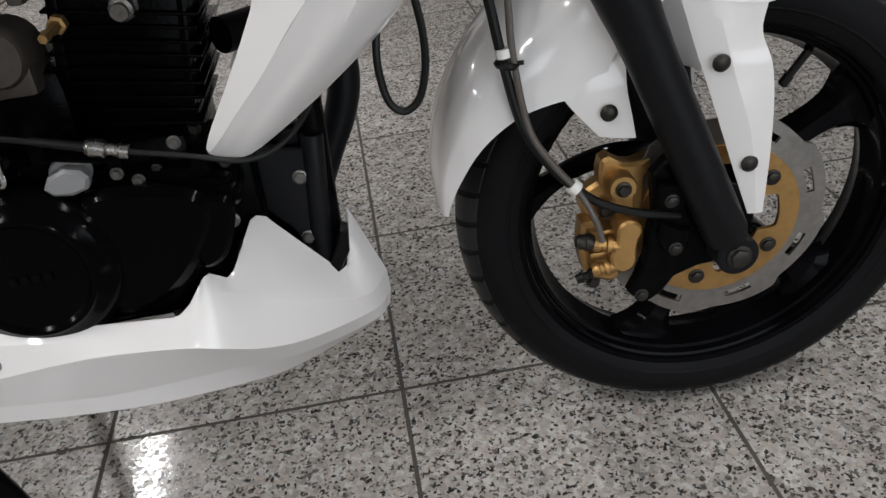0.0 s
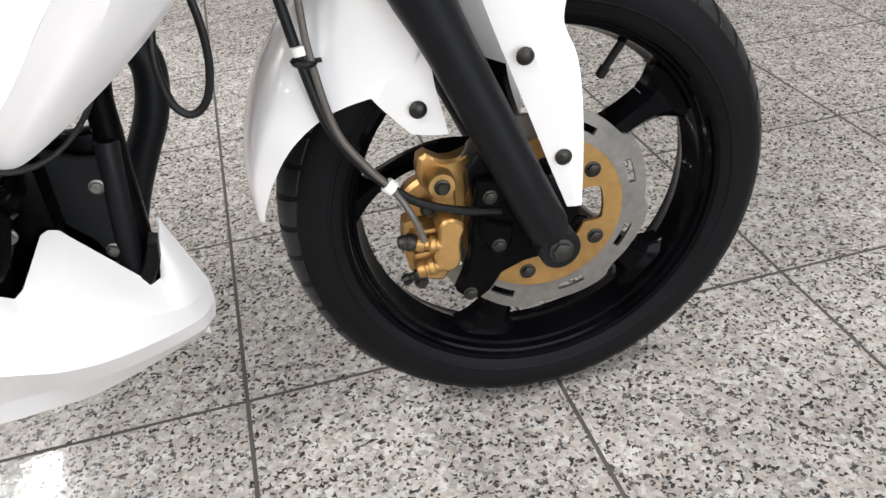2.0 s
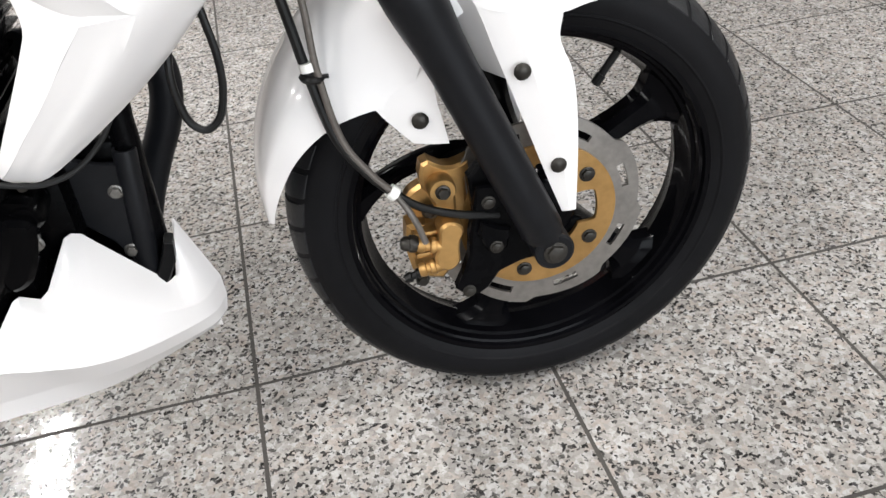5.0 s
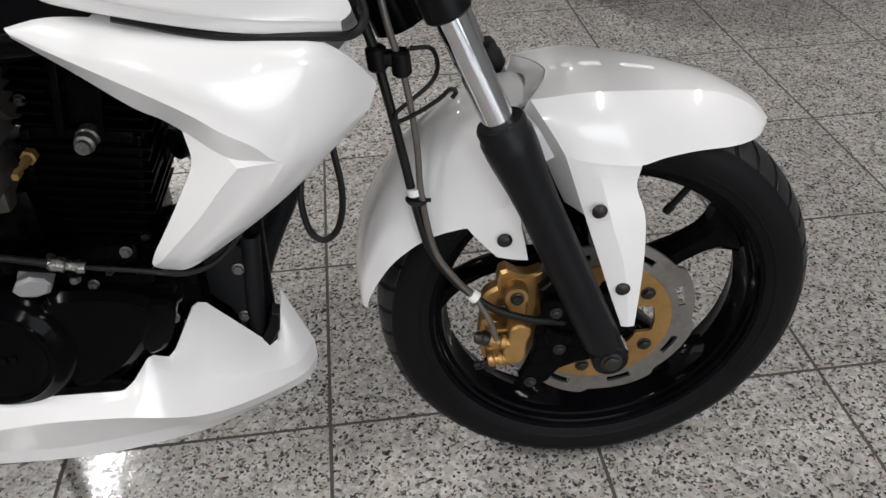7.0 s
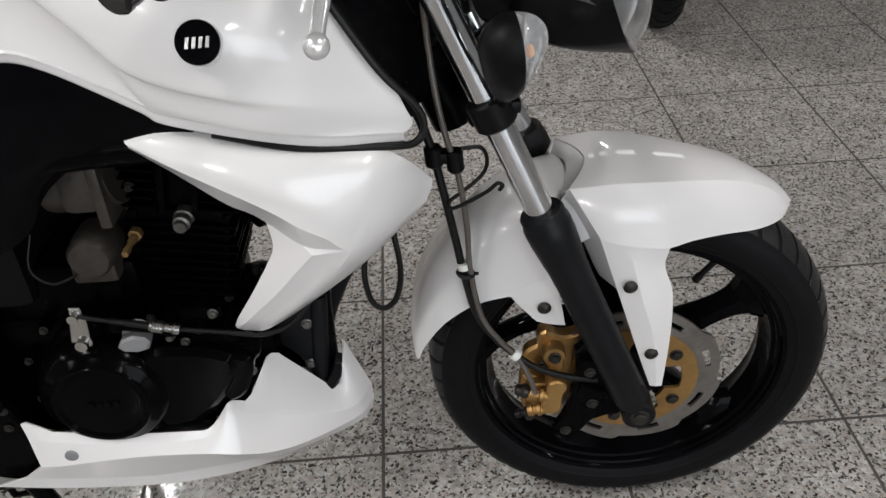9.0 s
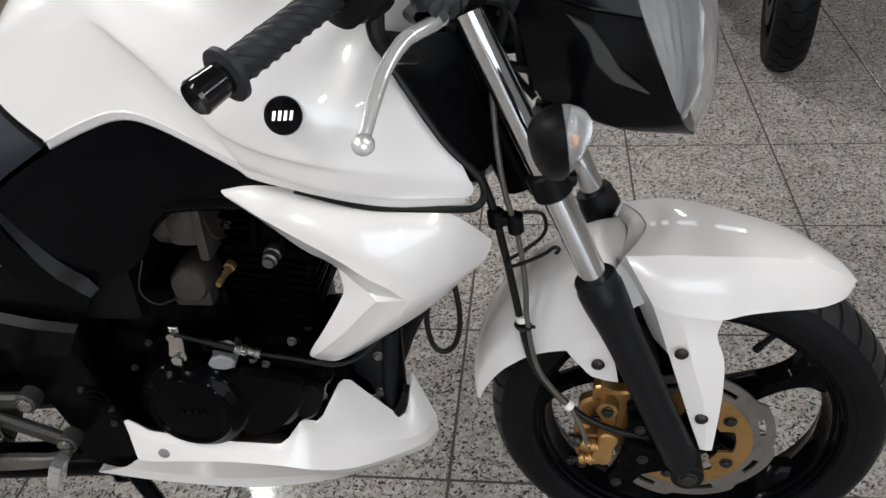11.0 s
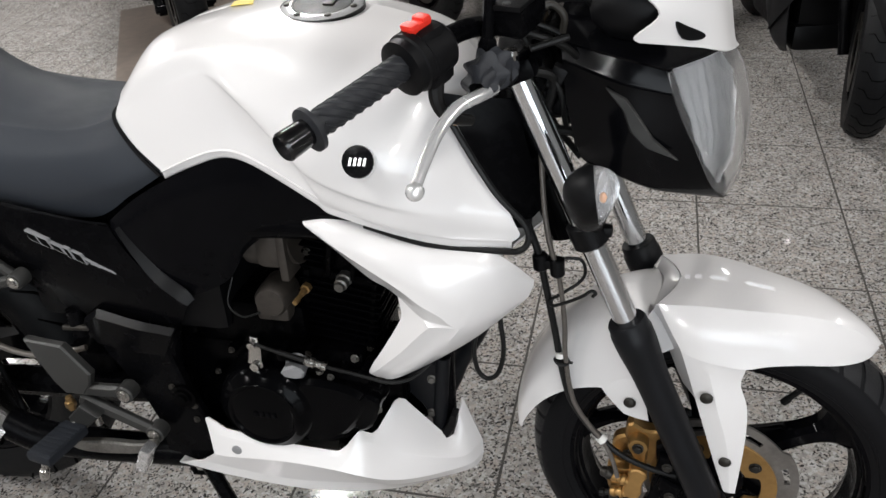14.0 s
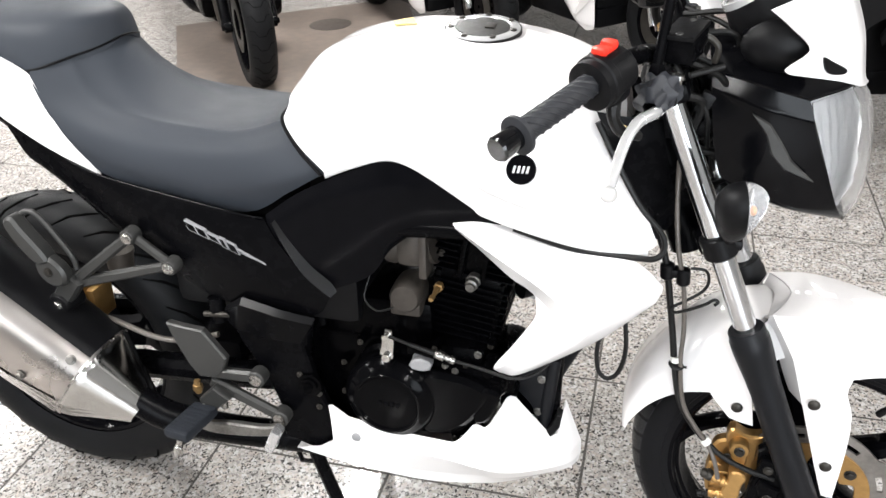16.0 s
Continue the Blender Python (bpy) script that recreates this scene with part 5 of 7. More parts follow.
    part("brake_reservoir", bm, SATIN, bar, "black brake fluid reservoir", BAR)
    bm = bmesh.new()
    box(bm, -0.022, 0.022, -0.037, 0.037, 0.014, 0.021, 0.002, m)
    part("reservoir_lid", bm, PLASTIC, bar, "", BAR)
    for y in (-0.028, 0.028):
        bm = bmesh.new()
        turned(bm, m @ Vector((0, y, 0.020)), m @ Vector((0, y, 0.0225)), [(0, 0.0048), (1, 0.004)], 12)
        part("lid_screw", bm, ALLOY, bar, "", BAR)
    for y0 in (-0.085,):
        bm = bmesh.new()
        tube(bm, spline([(-0.266, y0 - 0.006, 0.698), (-0.250, y0, 0.704), (-0.236, y0, 0.692), (-0.238, y0 + 0.004, 0.672)], 6), 0.0042, 10)
        part("cable_sleeve", bm, TAN, bar, "tan cable sleeve", BAR)
    bm = bmesh.new()
    rod(bm, (-0.265, -0.13, 0.668), (-0.226, -0.11, 0.676), 0.004, None, 10)
    part("cable_ferrule", bm, HOSE, bar, "", BAR)
    # nest of cables ahead of the clamp
    rnd = random.Random(4)
    for k in range(7):
        bm = bmesh.new()
        y = -0.09 + 0.03 * k
        tube(bm, spline([(-0.29, y * 1.4, 0.69), (-0.225 + rnd.uniform(-0.01, 0.01), y * 1.1, 0.675 + rnd.uniform(-0.02, 0.03)), (-0.215, y * 0.8, 0.62 + rnd.uniform(-0.02, 0.02)), (-0.235, y * 0.6, 0.55)], 6), 0.0042, 8)
        part("control_cable", bm, HOSE, bar, "", BAR)


def wiring():
    """Headstock, ignition lock and bundled leads between the fork tubes and the headlight."""
    bm = bmesh.new()
    turned(bm, (-0.262, 0, 0.56), (-0.300, 0, 0.66), [(0, 0.034), (0.2, 0.036), (0.85, 0.036), (1, 0.026)], 24)
    part("lock_barrel", bm, PLASTIC, bike, "black ignition lock barrel", FRONT)
    rnd = random.Random(21)
    for k in range(11):
        y = -0.095 + 0.019 * k
        z1, z0 = 0.655 + rnd.uniform(-0.02, 0.03), 0.53 + rnd.uniform(-0.03, 0.05)
        bm = bmesh.new()
        tube(bm, spline([(-0.285, y * 1.2, z1), (-0.245 + rnd.uniform(-0.012, 0.012), y + rnd.uniform(-0.02, 0.02), (z0 + z1) / 2 + 0.03), (-0.240 + rnd.uniform(-0.02, 0.015), y + rnd.uniform(-0.02, 0.02), (z0 + z1) / 2 - 0.03), (-0.215, y * 0.8, z0)], 6), rnd.choice((0.0035, 0.0045, 0.006)), 8)
        part("wiring_lead", bm, HOSE, bike, "black wiring lead", FRONT)
    for x, y, z in ((-0.238, -0.088, 0.628), (-0.225, -0.060, 0.662), (-0.232, -0.070, 0.590)):
        bm = bmesh.new()
        box(bm, x - 0.014, x + 0.014, y - 0.008, y + 0.008, z - 0.009, z + 0.009, 0.003, Matrix.Translation((x, y, z)) @ Matrix.Rotation(radians(30 + 400 * x), 4, "Y") @ Matrix.Translation((-x, -y, -z)))
        part("connector", bm, PLASTIC, bike, "black plug connector", FRONT)


fork()
wiring()
caliper()
front_lines()
headlight()
indicators()
handlebar()


def seat():
    bm = bmesh.new()
    # rows from the middle of the top to the lower edge; rear to front
    rows = [[(-0.795, 0, 0.944), (-0.735, 0, 0.893), (-0.66, 0, 0.852), (-0.59, 0, 0.834), (-0.52, 0, 0.831), (-0.455, 0, 0.848), (-0.42, 0, 0.852)],
            [(-0.803, -0.05, 0.935), (-0.748, -0.06, 0.880), (-0.674, -0.065, 0.845), (-0.59, -0.065, 0.832), (-0.52, -0.06, 0.830), (-0.468, -0.05, 0.846), (-0.43, -0.05, 0.850)],
            [(-0.825, -0.094, 0.920), (-0.782, -0.104, 0.860), (-0.70, -0.110, 0.836), (-0.60, -0.112, 0.826), (-0.53, -0.106, 0.826), (-0.468, -0.092, 0.842), (-0.43, -0.088, 0.845)]]
    # flanks
    rows += [[(-0.868, -0.130, 0.906), (-0.83, -0.134, 0.848), (-0.735, -0.140, 0.808), (-0.60, -0.141, 0.795), (-0.50, -0.137, 0.806), (-0.434, -0.114, 0.826), (-0.40, -0.108, 0.830)],
            [(-0.858, -0.137, 0.866), (-0.812, -0.141, 0.800), (-0.715, -0.144, 0.765), (-0.575, -0.144, 0.748), (-0.47, -0.143, 0.766), (-0.404, -0.128, 0.794), (-0.37, -0.118, 0.800)],
            [(-0.835, -0.135, 0.812), (-0.775, -0.132, 0.746), (-0.66, -0.126, 0.714), (-0.53, -0.126, 0.700), (-0.45, -0.132, 0.743), (-0.386, -0.127, 0.780), (-0.355, -0.118, 0.790)]]
    net(bm, [[(x, -y, z) for x, y, z in r] for r in rows[:0:-1]] + rows, 5, 5, 0.004, crisp=(3, 7), tight=0.28)
    part("rider_seat", bm, SEAT, bike, "grey vinyl rider seat")
    bm = bmesh.new()
    rows = [[(-1.06, 0, 1.0), (-0.97, 0, 0.998), (-0.90, 0, 0.995), (-0.84, 0, 0.990), (-0.796, 0, 0.976), (-0.781, 0, 0.938)],
            [(-1.06, -0.06, 0.998), (-0.97, -0.064, 0.994), (-0.90, -0.064, 0.990), (-0.846, -0.062, 0.984), (-0.808, -0.058, 0.967), (-0.792, -0.056, 0.919)],
            [(-1.05, -0.088, 0.985), (-0.97, -0.102, 0.976), (-0.90, -0.107, 0.969), (-0.862, -0.104, 0.962), (-0.838, -0.099, 0.945), (-0.828, -0.098, 0.906)],
            [(-1.05, -0.095, 0.955), (-0.97, -0.115, 0.945), (-0.91, -0.121, 0.936), (-0.884, -0.120, 0.929), (-0.868, -0.117, 0.918), (-0.860, -0.116, 0.902)],
            [(-1.05, -0.09, 0.938), (-0.97, -0.112, 0.922), (-0.915, -0.120, 0.907), (-0.890, -0.122, 0.901), (-0.878, -0.122, 0.899), (-0.870, -0.121, 0.896)]]
    net(bm, [[(x, -y, z) for x, y, z in r] for r in rows[:0:-1]] + rows, 5, 5, 0.004)
    part("pillion_seat", bm, SEAT, bike, "grey vinyl pillion seat")
    half = [(-0.874, -0.131, 0.906), (-0.857, -0.121, 0.909), (-0.827, -0.099, 0.919), (-0.794, -0.054, 0.930)]
    bm = bmesh.new()
    tube(bm, spline(half + [(-0.781, 0, 0.939)] + [(x, -y, z) for x, y, z in half[::-1]], 5), 0.0020, 8)
    part("seat_seam", bm, PLASTIC, bike, "dark seam between the seats")
    bm = bmesh.new()
    tube(bm, spline([(-0.447, -0.040, 0.870), (-0.452, -0.092, 0.866), (-0.456, -0.117, 0.850), (-0.428, -0.131, 0.812), (-0.392, -0.139, 0.778)], 6), 0.0028, 8)
    part("seat_piping", bm, PLASTIC, bike, "dark gap trim between seat and tank")
    bm = bmesh.new()
    rows = [[(-1.15, -0.06, 1.00), (-1.05, -0.09, 0.965), (-0.95, -0.118, 0.932), (-0.89, -0.130, 0.910), (-0.868, -0.135, 0.896)],
            [(-1.15, -0.08, 0.96), (-1.05, -0.112, 0.92), (-0.955, -0.132, 0.878), (-0.888, -0.139, 0.845), (-0.824, -0.136, 0.812)],
            [(-1.15, -0.075, 0.94), (-1.05, -0.108, 0.885), (-0.955, -0.129, 0.832), (-0.868, -0.134, 0.782), (-0.779, -0.134, 0.743)]]
    net(bm, rows, 5, 5, 0.004)
    pair("tail_panel", bm, WHITE, bike, "glossy white tail side panel")


def black_covers():
    # side cover under the seat
    bm = bmesh.new()
    t = [(-0.97, -0.112, 0.842), (-0.86, -0.131, 0.778), (-0.775, -0.138, 0.746), (-0.64, -0.142, 0.722), (-0.535, -0.147, 0.707), (-0.490, -0.148, 0.704)]
    t2 = [(-0.965, -0.116, 0.836), (-0.857, -0.1355, 0.774), (-0.772, -0.143, 0.743), (-0.64, -0.1475, 0.719), (-0.535, -0.151, 0.704), (-0.488, -0.150, 0.701)]
    a = [(-0.93, -0.118, 0.765), (-0.83, -0.136, 0.726), (-0.74, -0.148, 0.700), (-0.62, -0.156, 0.672), (-0.51, -0.158, 0.650), (-0.460, -0.158, 0.660)]
    b = [(-0.90, -0.118, 0.740), (-0.80, -0.136, 0.688), (-0.70, -0.147, 0.640), (-0.60, -0.155, 0.602), (-0.48, -0.160, 0.590), (-0.415, -0.159, 0.609)]
    c = [(-0.88, -0.110, 0.718), (-0.785, -0.128, 0.655), (-0.695, -0.138, 0.604), (-0.595, -0.145, 0.547), (-0.43, -0.150, 0.538), (-0.386, -0.157, 0.582)]
    net(bm, [t, t2, a, b, c], 5, 5, 0.004)
    cover = pair("side_cover", bm, SATIN, bike, "satin black side cover", angle=30)
    # plain slanted silver blocks in place of the model name, large ones with dark centres and then small ones
    x = -0.618
    for k, (w, h) in enumerate(((0.034, 0.0155), (0.0165, 0.012), (0.0095, 0.0165), (0.0155, 0.016), (0.008, 0.007), (0.007, 0.006), (0.005, 0.0045), (0.004, 0.0045), (0.005, 0.0045))):
        z = 0.685 - (x + 0.62) * 0.42

        def block(g):
            return [(x + g + 0.003, z - h / 2 + g - 0.4 * g), (x + w - g + 0.003, z - h / 2 + g - 0.4 * (w - g)), (x + w - g - 0.003, z + h / 2 - g - 0.4 * (w - g)), (x + g - 0.003, z + h / 2 - g - 0.4 * g)]

        bm = bmesh.new()
        plate(bm, block(0), -0.1622, -0.150, 0.0003)
        part("print_bar", bm, PRINT, cover)
        if k < 5:
            for j in range(2 if k == 0 else 1):
                bm = bmesh.new()
                c = block(0.0014)
                if k == 0:
                    lerp = lambda p, q, f: (p[0] + (q[0] - p[0]) * f, p[1] + (q[1] - p[1]) * f)
                    c = [lerp(c[0], c[1], 0.55 * j), lerp(c[0], c[1], 0.55 * j + 0.45), lerp(c[3], c[2], 0.55 * j + 0.45), lerp(c[3], c[2], 0.55 * j)]
                plate(bm, c, -0.1628, -0.150, 0.0003)
                part("bar_centre", bm, SATIN, cover)
        x += w + 0.0028
    # folded lower panel with its bright bevel
    fold = [(-0.580, -0.152, 0.528), (-0.540, -0.170, 0.554), (-0.470, -0.173, 0.5415), (-0.418, -0.169, 0.533)]
    bm = bmesh.new()
    net(bm, [[(-0.578, -0.148, 0.536), (-0.540, -0.160, 0.564), (-0.470, -0.164, 0.551), (-0.415, -0.160, 0.541)], fold], 4, 3, 0.004, smooth_u=False, smooth_v=False)
    pair("cover_bevel", bm, BEVEL, cover, "polished bevel of the side cover", angle=20)
    bm = bmesh.new()
    net(bm, [fold, [(-0.586, -0.148, 0.512), (-0.560, -0.158, 0.498), (-0.500, -0.161, 0.490), (-0.446, -0.158, 0.486)]], 4, 4, 0.004, smooth_u=False)
    pair("cover_panel", bm, SATIN, cover, "satin black lower panel", angle=20)
    # bevelled front edge of the cover, widest at its point
    bm = bmesh.new()
    net(bm, [[(-0.473, -0.156, 0.699), (-0.456, -0.160, 0.667), (-0.428, -0.162, 0.622), (-0.398, -0.162, 0.594), (-0.385, -0.160, 0.583)], [(-0.470, -0.150, 0.703), (-0.451, -0.152, 0.675), (-0.419, -0.151, 0.633), (-0.387, -0.150, 0.605), (-0.377, -0.151, 0.590)]], 5, 3, 0.003)
    pair("cover_edge", bm, BEVEL, cover, "gloss bevelled edge")
    # frame cover between tank and engine
    bm = bmesh.new()
    t = [(-0.490, -0.140, 0.705), (-0.44, -0.142, 0.742), (-0.385, -0.146, 0.773), (-0.330, -0.147, 0.797), (-0.286, -0.148, 0.812), (-0.245, -0.150, 0.803), (-0.165, -0.155, 0.760), (-0.110, -0.150, 0.738)]
    a = [(-0.480, -0.150, 0.685), (-0.43, -0.152, 0.712), (-0.38, -0.154, 0.740), (-0.325, -0.155, 0.758), (-0.280, -0.155, 0.765), (-0.240, -0.154, 0.762), (-0.170, -0.152, 0.742), (-0.125, -0.147, 0.728)]
    b = [(-0.445, -0.150, 0.630), (-0.40, -0.150, 0.645), (-0.36, -0.150, 0.670), (-0.315, -0.150, 0.690), (-0.27, -0.148, 0.705), (-0.235, -0.146, 0.712), (-0.180, -0.144, 0.718), (-0.135, -0.142, 0.716)]
    c = [(-0.400, -0.140, 0.582), (-0.375, -0.138, 0.592), (-0.345, -0.136, 0.605), (-0.318, -0.134, 0.625), (-0.288, -0.132, 0.668), (-0.240, -0.130, 0.700), (-0.190, -0.132, 0.706), (-0.145, -0.134, 0.704)]
    net(bm, [t, a, b, c], 5, 5, 0.004)
    pair("frame_cover", bm, GLOSS, bike, "gloss black cover below the tank", angle=40)
    # knee panel in front of the tank, behind the fork
    bm = bmesh.new()
    net(bm, [[(0.0, -0.118, 0.895), (0.045, -0.105, 0.885), (0.085, -0.09, 0.880)], [(0.028, -0.124, 0.840), (0.065, -0.105, 0.82), (0.100, -0.085, 0.81)],
             [(0.062, -0.124, 0.780), (0.092, -0.102, 0.765), (0.116, -0.08, 0.760)], [(0.092, -0.120, 0.735), (0.104, -0.10, 0.725), (0.118, -0.08, 0.735)]], 5, 4, 0.004)
    pair("tank_front_cover", bm, SATIN, bike, "black cover ahead of the tank")
    bm = bmesh.new()
    tube(bm, spline([(0.003, -0.132, 0.885), (0.03, -0.134, 0.835), (0.066, -0.135, 0.775), (0.098, -0.130, 0.735), (0.105, -0.130, 0.712), (0.096, -0.134, 0.697), (0.07, -0.140, 0.697), (-0.02, -0.160, 0.712), (-0.10, -0.160, 0.733)], 6), 0.0042, 8)
    pair("tank_edge_trim", bm, HOSE, bike, "black rubber edge trim")
    # inner dark body: battery box, airbox, head stock
    bm = bmesh.new()
    box(bm, -0.70, -0.36, -0.105, 0.105, 0.50, 0.72, 0.02)
    box(bm, -0.44, -0.02, -0.09, 0.09, 0.70, 0.80, 0.02)
    part("airbox", bm, PLASTIC, bike, "black airbox under the seat")


def frame_parts():
    bm = bmesh.new()
    for s in (-1, 1):
        tube(bm, spline([(0.115, s * 0.03, 0.78), (0.06, s * 0.10, 0.735), (-0.10, s * 0.13, 0.715), (-0.30, s * 0.13, 0.70), (-0.42, s * 0.125, 0.62), (-0.46, s * 0.12, 0.48), (-0.47, s * 0.12, 0.36), (-0.45, s * 0.11, 0.28)], 6), 0.018, 12)
        tube(bm, spline([(-0.40, s * 0.11, 0.66), (-0.70, s * 0.10, 0.68), (-1.05, s * 0.07, 0.84)], 6), 0.014, 10)
    tube(bm, spline([(0.10, 0, 0.74), (0.02, 0, 0.62), (-0.038, -0.008, 0.50), (-0.046, -0.012, 0.42), (-0.05, -0.008, 0.30), (-0.06, 0, 0.24)], 6), 0.014, 14)
    rod(bm, (0.145, 0, 0.66), (0.065, 0, 0.86), 0.03)
    part("frame", bm, SATIN, bike, "black steel tube frame")
    # pivot plate behind the engine
    bm = bmesh.new()
    plate(bm, [(-0.585, 0.522), (-0.436, 0.512), (-0.452, 0.480), (-0.448, 0.455), (-0.436, 0.401), (-0.414, 0.347), (-0.400, 0.262), (-0.47, 0.258), (-0.505, 0.260), (-0.506, 0.335), (-0.528, 0.402), (-0.566, 0.462)], -0.140, -0.120, 0.004)
    pv = pair("pivot_plate", bm, SATIN, bike, "black swingarm pivot plate")
    bm = bmesh.new()
    turned(bm, (-0.445, -0.138, 0.395), (-0.445, -0.152, 0.395), [(0, 0.022), (0.5, 0.022), (0.55, 0.015), (0.8, 0.015), (0.82, 0.008), (1, 0.008)], 20)
    part("pivot_cap", bm, CAST, pv)
    for x, z in ((-0.462, 0.412), (-0.430, 0.378), (-0.432, 0.350)):
        bolt("plate_bolt", (x, -0.141, z), 0.0045, 0.004, DARKBOLT, pv)
    # engine bracket with two bolts, and the front strut
    for s in (-1, 1):
        bm = bmesh.new()
        plate(bm, [(-0.128, 0.447), (-0.075, 0.424), (-0.050, 0.420), (-0.050, 0.38), (-0.058, 0.31), (-0.060, 0.284), (-0.068, 0.300), (-0.085, 0.336), (-0.118, 0.372)], s * 0.030, s * 0.022, 0.002)
        br = part("engine_bracket", bm, SLIDER, bike, "black triangular engine bracket")
        for x, z in ((-0.071, 0.323), (-0.067, 0.392)):
            bolt("bracket_bolt", (x, s * 0.030, z), 0.006, 0.006, BOLT, br, d=(0, s, 0))
    bm = bmesh.new()
    revolve(bm, [(0.0085, 0.0), (0.0115, 0.0), (0.012, 0.002), (0.012, 0.156), (0.011, 0.159), (0.0, 0.159)], 28, m=Matrix.Translation((-0.0475, -0.024, 0.434)) @ Matrix.Rotation(radians(5.5), 4, "Y") @ Matrix.Rotation(radians(-90), 4, "X"))
    part("front_strut", bm, SLIDER, bike, "matt black open-ended front strut")
    # exhaust header bending down from the cylinder head
    bm = bmesh.new()
    tube(bm, spline([(-0.12, 0.03, 0.53), (-0.07, 0.075, 0.527), (-0.028, 0.097, 0.506), (-0.008, 0.10, 0.474), (-0.008, 0.10, 0.440), (-0.019, 0.10, 0.405), (-0.038, 0.10, 0.368), (-0.056, 0.098, 0.330), (-0.082, 0.085, 0.275), (-0.14, 0.06, 0.23)], 6), 0.0185, 18)
    part("exhaust_header", bm, SLIDER, bike, "matt black exhaust header pipe")
    # vent hose loop hanging ahead of the engine
    bm = bmesh.new()
    tube(bm, spline([(0.038, -0.105, 0.60), (0.031, -0.113, 0.56), (0.0255, -0.117, 0.53), (0.026, -0.117, 0.505), (0.031, -0.117, 0.484), (0.043, -0.117, 0.4745), (0.057, -0.117, 0.484), (0.0655, -0.117, 0.510), (0.067, -0.117, 0.54), (0.0635, -0.115, 0.572), (0.058, -0.108, 0.62)], 6), 0.0036, 10)
    part("vent_hose", bm, HOSE, bike, "thin black hose loop")
    # side stand on the far side and the folded stand below the engine
    bm = bmesh.new()
    tube(bm, spline([(-0.43, 0.10, 0.26), (-0.44, 0.15, 0.14), (-0.455, 0.20, 0.03)], 5), 0.012)
    box(bm, -0.50, -0.42, 0.18, 0.23, 0.016, 0.028, 0.003)
    part("side_stand", bm, SATIN, bike, "black side stand")
    bm = bmesh.new()
    tube(bm, spline([(-0.500, -0.080, 0.265), (-0.470, -0.084, 0.17), (-0.440, -0.086, 0.08), (-0.425, -0.086, 0.02)], 5), 0.013)
    tube(bm, [(-0.500, -0.080, 0.235), (-0.520, -0.082, 0.215), (-0.508, -0.083, 0.165), (-0.480, -0.084, 0.170)], 0.005)
    part("centre_stand_leg", bm, SATIN, bike, "black stand leg")


